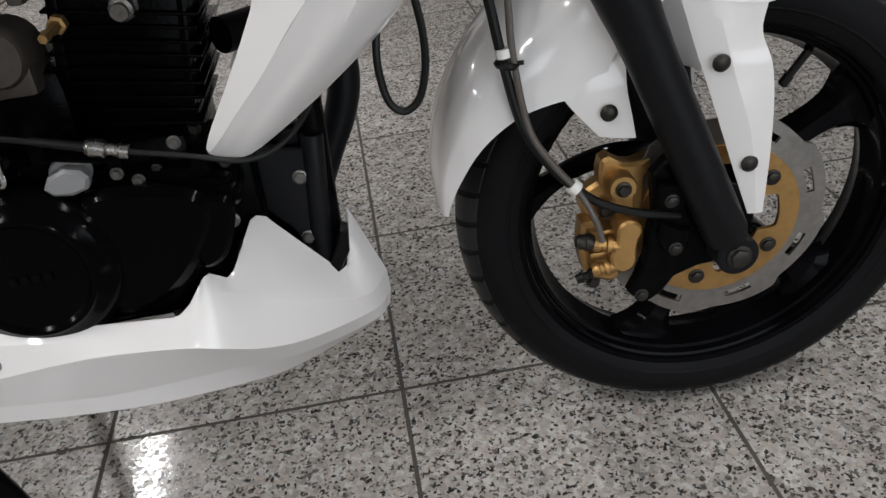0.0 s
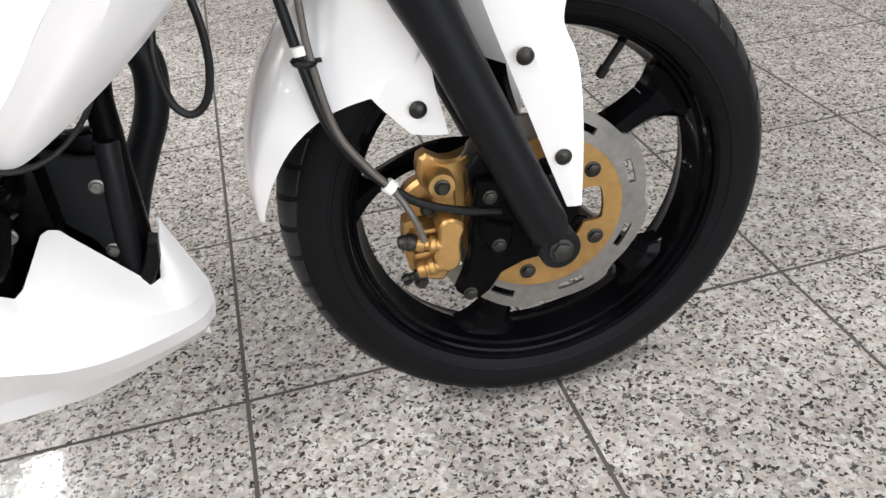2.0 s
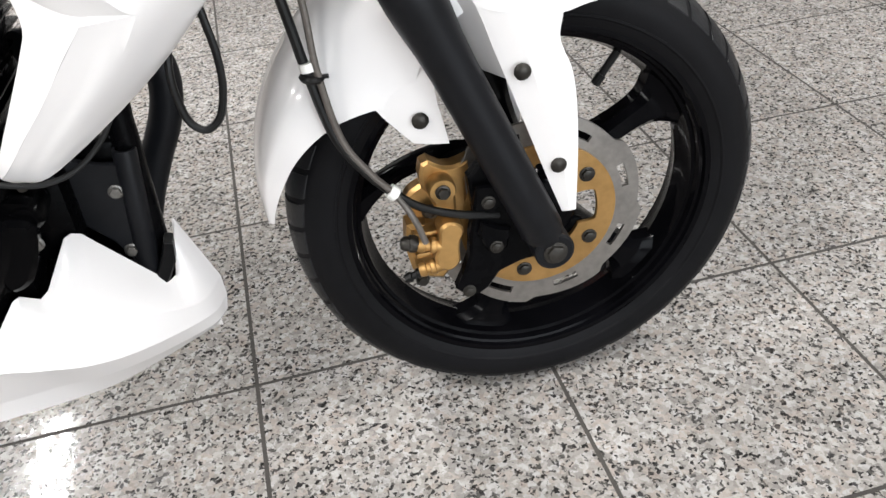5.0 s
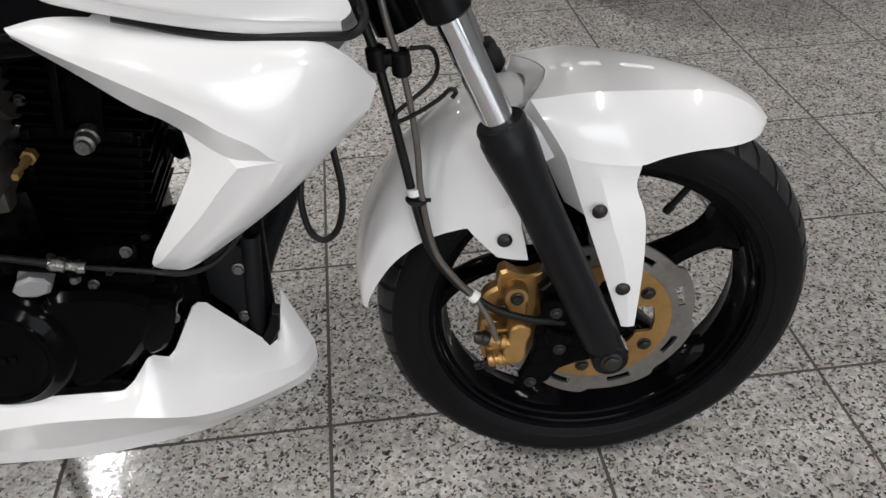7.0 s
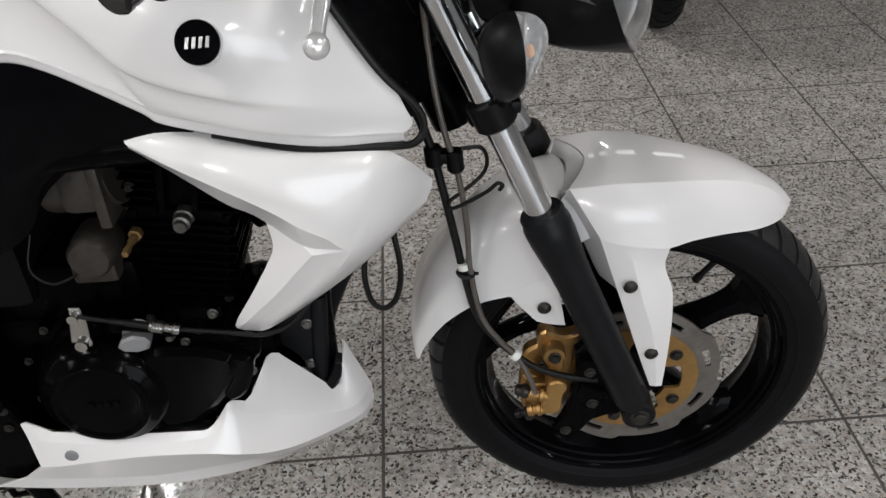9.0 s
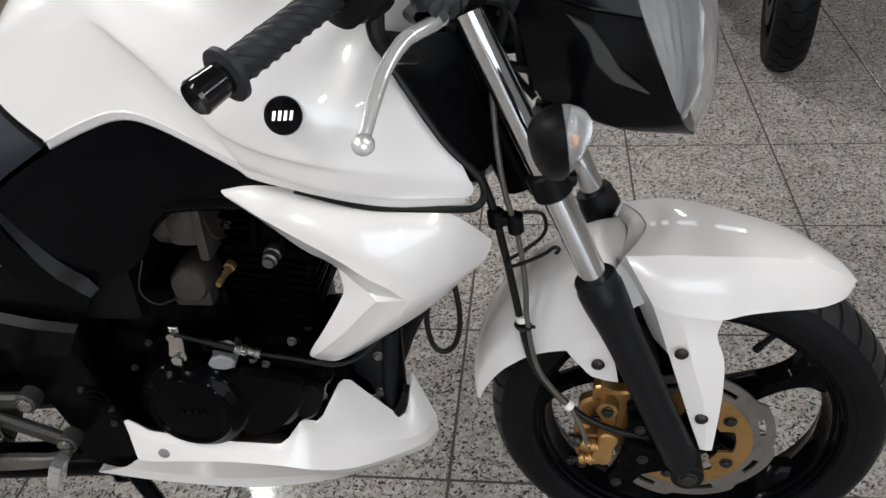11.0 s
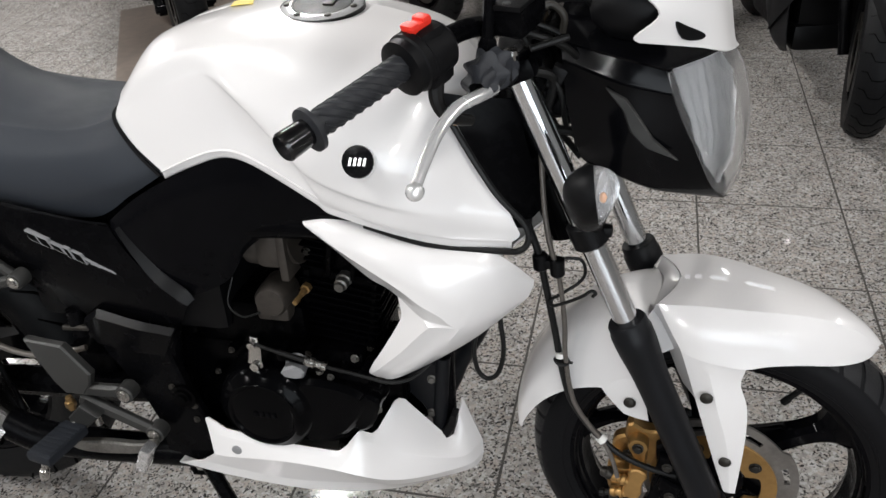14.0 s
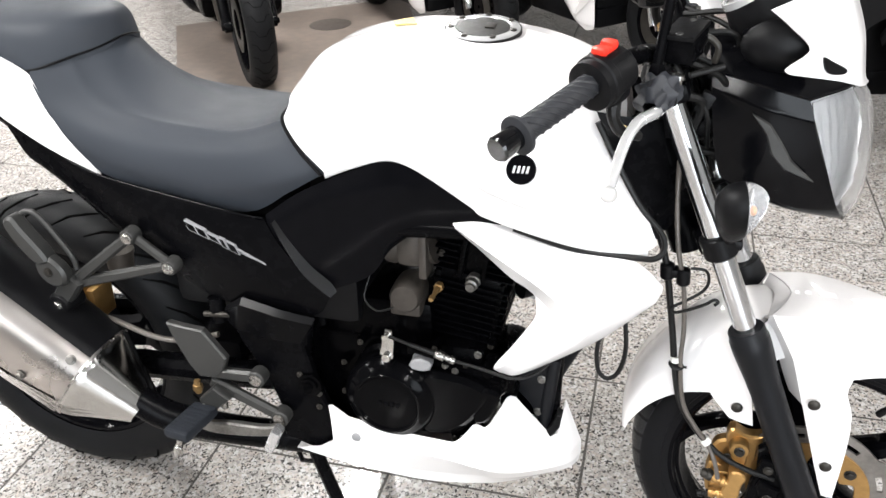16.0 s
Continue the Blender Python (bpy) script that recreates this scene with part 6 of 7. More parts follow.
def engine():
    bm = bmesh.new()
    box(bm, -0.45, -0.15, -0.095, 0.095, 0.29, 0.48, 0.02)
    e = part("engine_case", bm, CAST, bike, "black single-cylinder engine")
    for name, b in (("front_case", (-0.16, -0.105, -0.06, 0.06, 0.34, 0.445, 0.02)), ("gearbox_rear", (-0.53, -0.43, -0.085, 0.085, 0.275, 0.50, 0.02)), ("gearbox_top", (-0.43, -0.24, -0.09, 0.09, 0.46, 0.55, 0.02)), ("engine_mount", (-0.12, -0.055, -0.015, 0.015, 0.30, 0.44, 0.008))):
        bm = bmesh.new()
        box(bm, *b)
        part(name, bm, CAST, e)
    # cylinder with cooling fins, leaning a little ahead
    m = Matrix.Translation((-0.200, 0, 0.47)) @ Matrix.Rotation(radians(9), 4, "Y")
    bm = bmesh.new()
    box(bm, -0.058, 0.056, -0.066, 0.066, 0, 0.13, 0.008, m)
    part("cylinder", bm, CAST, e, "black finned cylinder")
    bm = bmesh.new()
    box(bm, -0.062, 0.060, -0.060, 0.060, 0.128, 0.205, 0.010, m)
    part("cylinder_head", bm, CAST, e, "black cylinder head")
    bm = bmesh.new()
    box(bm, -0.066, 0.064, -0.066, 0.066, 0.198, 0.262, 0.016, m)
    part("rocker_cover", bm, CAST, e, "black rocker cover")
    for k in range(9):
        bm = bmesh.new()
        z, w = 0.016 + 0.0122 * k, 0.064 - 0.003 * (k % 3 == 1)
        box(bm, -w, w - 0.004 * (k < 2), -0.076 + 0.002 * (k % 2), 0.076, z, z + 0.0030, 0.001, m)
        part("fin", bm, FIN, e, "thin gloss black cooling fin")
    for k in range(6):
        for x0, x1 in ((-0.066, -0.026), (0.022, 0.066)):
            bm = bmesh.new()
            box(bm, x0, x1 - 0.004 * (k % 2), -0.074, 0.074, 0.134 + 0.0115 * k, 0.1368 + 0.0115 * k, 0.001, m)
            part("head_fin", bm, FIN, e)
    # webs, ribs and studs between the fins
    for x0, x1, z0, z1, y in ((-0.024, -0.016, 0.126, 0.20, 0.074), (0.014, 0.021, 0.126, 0.20, 0.074), (-0.060, -0.050, 0.012, 0.128, 0.071), (0.046, 0.054, 0.012, 0.128, 0.071)):
        bm = bmesh.new()
        box(bm, x0, x1, -y, y, z0, z1, 0.002, m)
        part("fin_web", bm, CAST, e)
    for x, z in ((-0.055, 0.158), (-0.052, 0.212), (0.035, 0.215), (0.050, 0.010)):
        bolt("head_bolt", m @ Vector((x, -0.068, z)), 0.0048, 0.006, DARKBOLT, e)
    # clutch cover and the long cover ahead of it
    bm = bmesh.new()
    oval = [(-0.372, 0.400), (-0.362, 0.450), (-0.330, 0.478), (-0.280, 0.476), (-0.22, 0.462), (-0.150, 0.452), (-0.116, 0.440), (-0.128, 0.410), (-0.158, 0.362), (-0.195, 0.322), (-0.25, 0.312), (-0.33, 0.318), (-0.362, 0.350)]
    plate(bm, [(p.x, p.y) for p in spline([(a, b, 0) for a, b in oval], 4, True)], -0.095, -0.122, 0.006)
    part("crankcase_cover", bm, CAST, e, "black crankcase cover")
    bm = bmesh.new()
    q = Vector((-0.303, 0, 0.390))
    mm = Matrix.Translation(q)
    revolve(bm, [(0.0, -0.155), (0.046, -0.155), (0.050, -0.1545), (0.053, -0.1575), (0.057, -0.1575), (0.060, -0.154), (0.068, -0.150), (0.077, -0.142), (0.080, -0.132), (0.080, -0.10)], 56, m=mm)
    part("clutch_cover", bm, COVER, e, "round gloss black clutch cover")
    for k, x in enumerate((-0.318, -0.308, -0.298, -0.288)):
        bm = bmesh.new()
        box(bm, x, x + 0.0065, -0.1572, -0.154, 0.386, 0.394, 0.0004)
        part("cast_mark", bm, SATIN, e)
    bm = bmesh.new()
    lobe = [(-0.25, 0.442), (-0.20, 0.452), (-0.150, 0.440), (-0.138, 0.418), (-0.155, 0.380), (-0.185, 0.347), (-0.22, 0.330), (-0.25, 0.34)]
    plate(bm, [(p.x, p.y) for p in spline([(a, b, 0) for a, b in lobe], 4, True)], -0.115, -0.142, 0.008)
    part("outer_cover", bm, COVER, e, "black pump cover")
    bm = bmesh.new()
    lobe = [(-0.172, 0.436), (-0.160, 0.440), (-0.146, 0.434), (-0.121, 0.425), (-0.124, 0.398), (-0.139, 0.368), (-0.160, 0.361), (-0.166, 0.384), (-0.160, 0.404)]
    plate(bm, [(p.x, p.y) for p in spline([(a, b, 0) for a, b in lobe], 4, True)], -0.105, -0.136, 0.005)
    part("front_cover", bm, COVER, e, "gloss black front engine cover")
    bm = bmesh.new()
    for x, z, r in ((-0.128, 0.425, 0.016), (-0.142, 0.455, 0.012)):
        turned(bm, (x, -0.08, z), (x, -0.125, z), [(0, r), (0.8, r), (1, r * 0.7)], 16)
    part("cover_boss", bm, CAST, e)
    # small bolts round the covers
    for x, z in ((-0.181, 0.455), (-0.122, 0.452), (-0.36, 0.475), (-0.392, 0.430), (-0.395, 0.37), (-0.232, 0.482), (-0.20, 0.305), (-0.345, 0.300)):
        bm = bmesh.new()
        turned(bm, (x, -0.090, z), (x, -0.112, z), [(0, 0.008), (0.7, 0.008), (1, 0.006)], 12)
        part("bolt_boss", bm, CAST, e)
        bolt("case_bolt", (x, -0.112, z), 0.0040, 0.005, DARKBOLT, e)
    for x, z, r in ((-0.163, 0.473, 0.005), (-0.126, 0.401, 0.0055), (-0.195, 0.453, 0.0045), (-0.211, 0.462, 0.0045)):
        bolt("casing_nut", (x, -0.100 if z > 0.47 else -0.125, z), r, 0.006, BOLT, e)
    # grey filler plug
    bm = bmesh.new()
    turned(bm, (-0.249, -0.115, 0.467), (-0.249, -0.128, 0.467), [(0, 0.017), (0.8, 0.017), (1, 0.0155)], 24)
    grip = [(-0.268, 0.463), (-0.262, 0.473), (-0.248, 0.4785), (-0.234, 0.475), (-0.229, 0.468), (-0.233, 0.458), (-0.247, 0.454), (-0.262, 0.456)]
    plate(bm, grip, -0.126, -0.143, 0.003)
    part("oil_plug", bm, PLUG, e, "pale grey oil filler plug")
    # clutch arm and its cable
    bm = bmesh.new()
    plate(bm, [(-0.314, 0.482), (-0.292, 0.480), (-0.289, 0.508), (-0.291, 0.529), (-0.303, 0.530), (-0.309, 0.508)], -0.150, -0.143, 0.002)
    turned(bm, (-0.301, -0.120, 0.480), (-0.301, -0.156, 0.480), [(0, 0.010), (0.75, 0.010), (0.8, 0.007), (1, 0.007)], 14)
    turned(bm, (-0.300, -0.140, 0.518), (-0.300, -0.156, 0.518), [(0, 0.006), (1, 0.006)], 12)
    part("clutch_arm", bm, CONE, e, "bare steel clutch arm")
    bm = bmesh.new()
    path = spline([(-0.298, -0.150, 0.520), (-0.26, -0.150, 0.509), (-0.205, -0.146, 0.491), (-0.150, -0.138, 0.474), (-0.10, -0.128, 0.457), (-0.062, -0.115, 0.467), (-0.034, -0.090, 0.497), (-0.022, -0.060, 0.55), (0.01, -0.04, 0.62)], 6)
    tube(bm, path, 0.0027, 10)
    rod(bm, (-0.262, -0.150, 0.510), (-0.222, -0.147, 0.497), 0.0036, 0.0042, 12)
    part("clutch_cable", bm, HOSE, e, "black clutch cable")
    bm = bmesh.new()
    turned(bm, (-0.222, -0.147, 0.497), (-0.190, -0.145, 0.487), [(0, 0.0052), (0.1, 0.0078), (0.45, 0.0078), (0.5, 0.0052), (0.75, 0.0052), (0.8, 0.0066), (1, 0.0066)], 12)
    part("cable_adjuster", bm, STEEL, e, "steel cable adjuster")
    bm = bmesh.new()
    rod(bm, (-0.262, -0.135, 0.492), (-0.205, -0.135, 0.480), 0.006, None, 10)
    box(bm, -0.270, -0.258, -0.140, -0.11, 0.484, 0.502, 0.002)
    box(bm, -0.212, -0.200, -0.140, -0.11, 0.472, 0.490, 0.002)
    part("cable_bracket", bm, CAST, e)
    # intake: throttle body and manifold
    bm = bmesh.new()
    turned(bm, (-0.32, -0.065, 0.640), (-0.240, -0.065, 0.655), [(0, 0.030), (0.15, 0.033), (0.3, 0.030), (0.8, 0.030), (0.85, 0.038), (1, 0.038)], 22)
    box(bm, -0.256, -0.242, -0.112, -0.05, 0.606, 0.684, 0.005)
    box(bm, -0.294, -0.250, -0.106, -0.04, 0.622, 0.678, 0.012)
    th = part("throttle_body", bm, CARB, bike, "dull grey throttle body")
    bm = bmesh.new()
    turned(bm, (-0.281, -0.060, 0.567), (-0.281, -0.112, 0.567), [(0, 0.027), (0.5, 0.0275), (0.9, 0.026), (1, 0.022)], 22)
    box(bm, -0.307, -0.256, -0.108, -0.05, 0.533, 0.566, 0.006)
    part("float_bowl", bm, CARB, th, "dull grey casting")
    bm = bmesh.new()
    turned(bm, (-0.229, -0.085, 0.585), (-0.232, -0.128, 0.582), [(0, 0.008), (0.2, 0.008), (0.22, 0.005), (0.45, 0.005), (0.5, 0.0035), (0.75, 0.0035), (0.78, 0.0048), (1, 0.004)], 6)
    part("temperature_sensor", bm, BRASS, e, "brass sensor")
    bm = bmesh.new()
    turned(bm, (-0.178, -0.050, 0.590), (-0.180, -0.086, 0.586), [(0, 0.0125), (0.5, 0.0125), (0.55, 0.0105), (0.8, 0.0105), (0.85, 0.0075), (1, 0.0075)], 12)
    part("valve_cover_plug", bm, BOLT, e, "steel inspection plug")
    bm = bmesh.new()
    tube(bm, spline([(-0.34, -0.10, 0.60), (-0.345, -0.118, 0.565), (-0.325, -0.12, 0.545), (-0.30, -0.11, 0.548)], 5), 0.0017, 8)
    part("small_hose", bm, HOSE, e)


def rear_end():
    c = Vector((-1.015, 0.010, 0.318))
    m = Matrix.Translation(c)
    bm = bmesh.new()
    revolve(bm, [(0.205, -0.05), (0.222, -0.05), (0.214, -0.04), (0.195, -0.02), (0.195, 0.02), (0.214, 0.04), (0.222, 0.05), (0.205, 0.05), (0.185, 0.02), (0.182, 0), (0.185, -0.02), (0.205, -0.05)], 64, m=m)
    revolve(bm, [(0.01, -0.05), (0.055, -0.05), (0.055, 0.05), (0.01, 0.05)], 32, m=m)
    spokes = []
    for k in range(5):
        a = radians(72 * k + 12)
        d, t = Vector((math.cos(a), 0, math.sin(a))), Vector((-math.sin(a), 0, math.cos(a)))
        rows = []
        for r, w in ((0.04, 0.03), (0.10, 0.022), (0.16, 0.028), (0.188, 0.055)):
            p = c + d * r
            rows.append([p + t * w + Vector((0, -0.02, 0)), p - t * w + Vector((0, -0.02, 0)), p - t * w + Vector((0, 0.02, 0)), p + t * w + Vector((0, 0.02, 0))])
        spokes.append(rows)
    w = part("rear_wheel", bm, GLOSS, bike, "gloss black rear wheel")
    for rows in spokes:
        bm = bmesh.new()
        skin(bm, rows, closed_u=True)
        part("spoke", bm, GLOSS, w)
    prof = [(0.214, -0.052), (0.236, -0.061), (0.256, -0.0635), (0.275, -0.060), (0.296, -0.044), (0.309, -0.022), (0.314, 0)]
    prof += [(r, -y) for r, y in prof[-2::-1]]
    bm = bmesh.new()
    revolve(bm, prof, 96, m=m)
    t = part("tyre", bm, REARTYRE, w, "wide black rear tyre")
    bm = bmesh.new()
    for k in range(26):
        for s in (-1, 1):
            pts = []
            for j, (r, y) in enumerate([(0.2775, 0.0588), (0.2960, 0.0442), (0.3055, 0.029), (0.3125, 0.010)]):
                a = radians(360 / 26 * (k + 0.25 * (s > 0)) - j * 5.5)
                pts.append(c + Vector((r * math.cos(a), s * y, r * math.sin(a))))
            tube(bm, pts, [0.0015, 0.0030, 0.0030, 0.002], 5)
    tagged(part("tread_pattern", bm, GROOVE, w), kind="stuff")
    bm = bmesh.new()
    for s in (-1, 1):
        tube(bm, lines([(-0.46, s * 0.09, 0.37), (-0.60, s * 0.095, 0.36), (-1.03, s * 0.095, 0.335)], 4), 0.026, 10)
    box(bm, -0.70, -0.60, -0.09, 0.09, 0.33, 0.42, 0.015)
    part("swingarm", bm, SATIN, bike, "black swingarm")
    bm = bmesh.new()
    revolve(bm, [(0.070, -0.078), (0.112, -0.078), (0.112, -0.073), (0.070, -0.073), (0.070, -0.078)], 64, m=m)
    part("rear_disc", bm, STEEL, w, "silver rear brake disc")
    bm = bmesh.new()
    box(bm, -0.898, -0.866, -0.115, -0.06, 0.440, 0.505, 0.006)
    rod(bm, (-0.868, -0.118, 0.452), (-0.888, -0.118, 0.446), 0.012, 0.010)
    box(bm, -0.900, -0.880, -0.125, -0.09, 0.478, 0.512, 0.004)
    part("rear_caliper", bm, GOLD, bike, "gold rear brake caliper")
    bm = bmesh.new()
    turned(bm, (-0.800, -0.105, 0.556), (-0.800, -0.105, 0.592), [(0, 0.018), (0.1, 0.022), (0.8, 0.024), (0.82, 0.026), (1, 0.026)], 20)
    part("fluid_cup", bm, CARB, bike, "dull brown brake fluid cup behind the peg hanger")
    bm = bmesh.new()
    tube(bm, spline([(-0.875, -0.125, 0.462), (-0.82, -0.135, 0.466), (-0.74, -0.135, 0.442), (-0.68, -0.13, 0.44), (-0.62, -0.12, 0.455)], 6), 0.005)
    part("rear_brake_line", bm, BRAID, bike, "rear brake line")
    # silencer: bare barrel, polished lower shell and cone, black top strip, black pipe
    tail, tip = Vector((-1.28, -0.20, 0.735)), Vector((-0.744, -0.192, 0.333))
    up = Vector((0.60, 0, 0.80))
    band = 0.845

    def skin_at(f, deg, out=0.0):
        """A point of the silencer's skin: share of the length, angle from the outer side upwards."""
        if f < band:
            wid = 0.062 + 0.018 * math.sin(min(f / 0.6, 1) * math.pi / 2) - 0.004 * max(0, f - 0.6) / 0.25
            hgt = 0.072 + 0.030 * math.sin(min(f / 0.6, 1) * math.pi / 2) - 0.008 * max(0, f - 0.6) / 0.25
        else:
            g = (f - band) / (1 - band)
            wid, hgt = 0.076 - 0.042 * g, 0.094 - 0.060 * g
        a = radians(deg)
        q = 0.72 if f < band else 0.72 + 0.28 * (f - band) / (1 - band)
        c, d = math.cos(a), math.sin(a)
        return tail.lerp(tip, f) + up * ((hgt if d < 0 else hgt * 0.72) + out) * math.copysign(abs(d) ** q, d) + Vector((0, -1, 0)) * (wid + out) * math.copysign(abs(c) ** q, c)

    bm = bmesh.new()
    V = skin(bm, [[skin_at(band * k / 14, 9 * q) for q in range(40)] for k in range(15)], closed_u=True)
    bm.faces.new(V[0][::-1])
    ex = part("silencer", bm, BARREL, bike, "brushed stainless silencer with polished cone")
    bm = bmesh.new()
    rows = []
    for k in range(15):
        row = []
        for q in range(40):
            deg = 9 * q if q <= 20 else 9 * q - 360
            low = min(1, max(0, (-14 - deg) / 22)) if deg > -110 else min(1, max(0, (deg + 180) / 30))
            start = (band - 0.012) * (1 - low) + 0.05 * low
            f = start + (1 - start) * (k / 14) ** (1 - 0.4 * low)
            row.append(skin_at(f, deg, 0.0022))
        rows.append(row)
    skin(bm, rows, closed_u=True)
    part("exhaust_cone", bm, CONE, ex, "polished cone and lower shell")
    bm = bmesh.new()
    rim = [skin_at(band - 0.010, 9 * q, 0.003) for q in range(-2, 21)]
    tube(bm, rim, 0.0022, 6)
    part("weld_seam", bm, STEEL, ex)
    # black trim strip that also stands in for the metal's dark reflection
    bm = bmesh.new()
    skin(bm, [[skin_at(0.04 + 0.79 * k / 12, 66 + 8 * q, 0.004 if 0 < q < 10 else 0.0005) for q in range(11)] for k in range(13)])
    part("top_cover", bm, PLASTIC, ex, "black trim and dark reflection along the top", fix=False)
    for f, deg in ((0.80, 47), (0.72, -8), (0.30, 8)):
        c0, c1 = skin_at(f, deg), skin_at(f, deg, 0.01)
        bolt("band_bolt", c0, 0.0065, 0.007, BOLT, ex, d=c1 - c0)
    bm = bmesh.new()
    tube(bm, spline([(-0.75, -0.197, 0.348), (-0.70, -0.185, 0.312), (-0.62, -0.15, 0.275), (-0.50, -0.12, 0.255), (-0.30, -0.10, 0.25)], 6), 0.027, 18)
    part("exhaust_pipe", bm, SATIN, ex, "black exhaust pipe")


def pegs():
    def strip(name, a, b, w0, w1, y0, y1, mat, parent, label=""):
        a, b = Vector((a[0], 0, a[1])), Vector((b[0], 0, b[1]))
        t = (b - a).normalized()
        n = Vector((-t.z, 0, t.x))
        bm = bmesh.new()
        plate(bm, [((a + n * w0).x, (a + n * w0).z), ((b + n * w1).x, (b + n * w1).z), ((b - n * w1).x, (b - n * w1).z), ((a - n * w0).x, (a - n * w0).z)], y0, y1, 0.0055)
        return part(name, bm, mat, parent, label)

    # pillion peg hanger: two arms meeting at the peg
    h = strip("peg_hanger", (-0.716, 0.660), (-0.845, 0.560), 0.0085, 0.010, -0.162, -0.180, ALLOY, bike, "grey alloy pillion peg hanger")
    strip("hanger_arm", (-0.650, 0.614), (-0.845, 0.556), 0.0080, 0.0095, -0.163, -0.179, ALLOY, h)
    strip("hanger_arm", (-0.725, 0.668), (-0.645, 0.610), 0.0075, 0.0075, -0.163, -0.178, ALLOY, h)
    strip("hanger_arm", (-0.835, 0.575), (-0.875, 0.520), 0.019, 0.016, -0.165, -0.190, ALLOY, h)
    for x, z in ((-0.716, 0.660), (-0.650, 0.614)):
        bm = bmesh.new()
        turned(bm, (x, -0.160, z), (x, -0.184, z), [(0, 0.0135), (0.85, 0.0135), (1, 0.0115)], 20)
        part("hanger_boss", bm, ALLOY, h)
        bolt("hanger_bolt", (x, -0.184, z), 0.0075, 0.005, STEEL, h)
    bolt("hanger_bolt", (-0.872, -0.194, 0.520), 0.0075, 0.006, STEEL, h)
    bm = bmesh.new()
    plate(bm, [(v.x, v.y) for v in spline([(-0.930, 0.668, 0), (-0.924, 0.682, 0), (-0.910, 0.684, 0), (-0.896, 0.664, 0), (-0.862, 0.618, 0), (-0.868, 0.604, 0), (-0.888, 0.606, 0), (-0.914, 0.636, 0)], 3, True)], -0.176, -0.206, 0.005)
    peg = part("pillion_peg", bm, ALLOY, bike, "folded grey pillion footpeg with a wire loop")
    bm = bmesh.new()
    tube(bm, spline([(-0.916, -0.180, 0.678), (-0.900, -0.178, 0.686), (-0.884, -0.176, 0.680), (-0.862, -0.174, 0.650), (-0.838, -0.172, 0.608), (-0.834, -0.172, 0.584)], 5), 0.0048, 10)
    part("peg_loop", bm, ALLOY, peg)
    bm = bmesh.new()
    plate(bm, [(v.x, v.y) for v in spline([(-0.890, 0.604, 0), (-0.866, 0.618, 0), (-0.838, 0.594, 0), (-0.842, 0.566, 0), (-0.868, 0.562, 0), (-0.888, 0.580, 0)], 3, True)], -0.178, -0.202, 0.005)
    part("peg_root", bm, ALLOY, peg)
    bolt("peg_pin", (-0.866, -0.2025, 0.590), 0.0065, 0.003, DARKBOLT, peg)
    bm = bmesh.new()
    turned(bm, (-0.872, -0.150, 0.520), (-0.872, -0.194, 0.520), [(0, 0.022), (0.85, 0.022), (1, 0.018)], 20)
    part("silencer_mount", bm, PLASTIC, h, "black rubber silencer mount")
    # rider peg plate
    bm = bmesh.new()
    plate(bm, [(-0.681, 0.503), (-0.650, 0.500), (-0.615, 0.497), (-0.577, 0.446), (-0.585, 0.424), (-0.600, 0.404), (-0.634, 0.402), (-0.650, 0.423), (-0.669, 0.465)], -0.160, -0.176, 0.003)
    g = part("heel_plate", bm, ALLOY, bike, "grey alloy heel guard and peg bracket")
    strip("bracket_arm", (-0.620, 0.410), (-0.528, 0.414), 0.010, 0.011, -0.158, -0.175, ALLOY, g)
    strip("bracket_arm", (-0.618, 0.392), (-0.493, 0.338), 0.011, 0.010, -0.158, -0.174, ALLOY, g)
    for x, z in ((-0.528, 0.412), (-0.493, 0.336)):
        bm = bmesh.new()
        turned(bm, (x, -0.152, z), (x, -0.1765, z), [(0, 0.0155), (0.88, 0.0155), (0.97, 0.0135), (0.98, 0.010), (1, 0.0095)], 20)
        part("bracket_boss", bm, ALLOY, g)
        bolt("bracket_bolt", (x, -0.176, z), 0.0085, 0.004, STEEL, g)
    bm = bmesh.new()
    turned(bm, (-0.659, -0.150, 0.372), (-0.659, -0.150, 0.346), [(0, 0.006), (0.3, 0.006), (0.35, 0.009), (0.75, 0.009), (0.8, 0.006), (1, 0.006)], 6)
    part("hose_nut", bm, BRASS, g, "brass hose nut")
    bm = bmesh.new()
    plate(bm, [(-0.602, 0.395), (-0.573, 0.374), (-0.603, 0.347), (-0.630, 0.345), (-0.632, 0.366)], -0.172, -0.192, 0.003)
    part("peg_clevis", bm, ALLOY, g)
    bolt("clevis_bolt", (-0.624, -0.192, 0.351), 0.0065, 0.004, STEEL, g)
    bm = bmesh.new()
    back = Vector((0.012, 0.082, 0.000)).normalized()
    wide = Vector((1, 0, 0)) - back * back.x
    wide.normalize()
    over = wide.cross(back)
    m = Matrix.Translation((-0.620, -0.190, 0.350)) @ Matrix((wide, back, over)).transposed().to_4x4()
    box(bm, -0.024, 0.024, -0.083, 0.0, -0.009, 0.009, 0.006, m)
    rubber = part("footpeg", bm, PEGRUBBER, bike, "slate grey ribbed rubber footpeg")
    for k in range(8):
        bm = bmesh.new()
        box(bm, -0.021, 0.021, -0.077 + 0.0086 * k, -0.070 + 0.0086 * k, 0.0083, 0.0098, 0.0006, m)
        part("rib", bm, PEGRUBBER, rubber)
    bm = bmesh.new()
    e = m @ Vector((0, -0.073, -0.01))
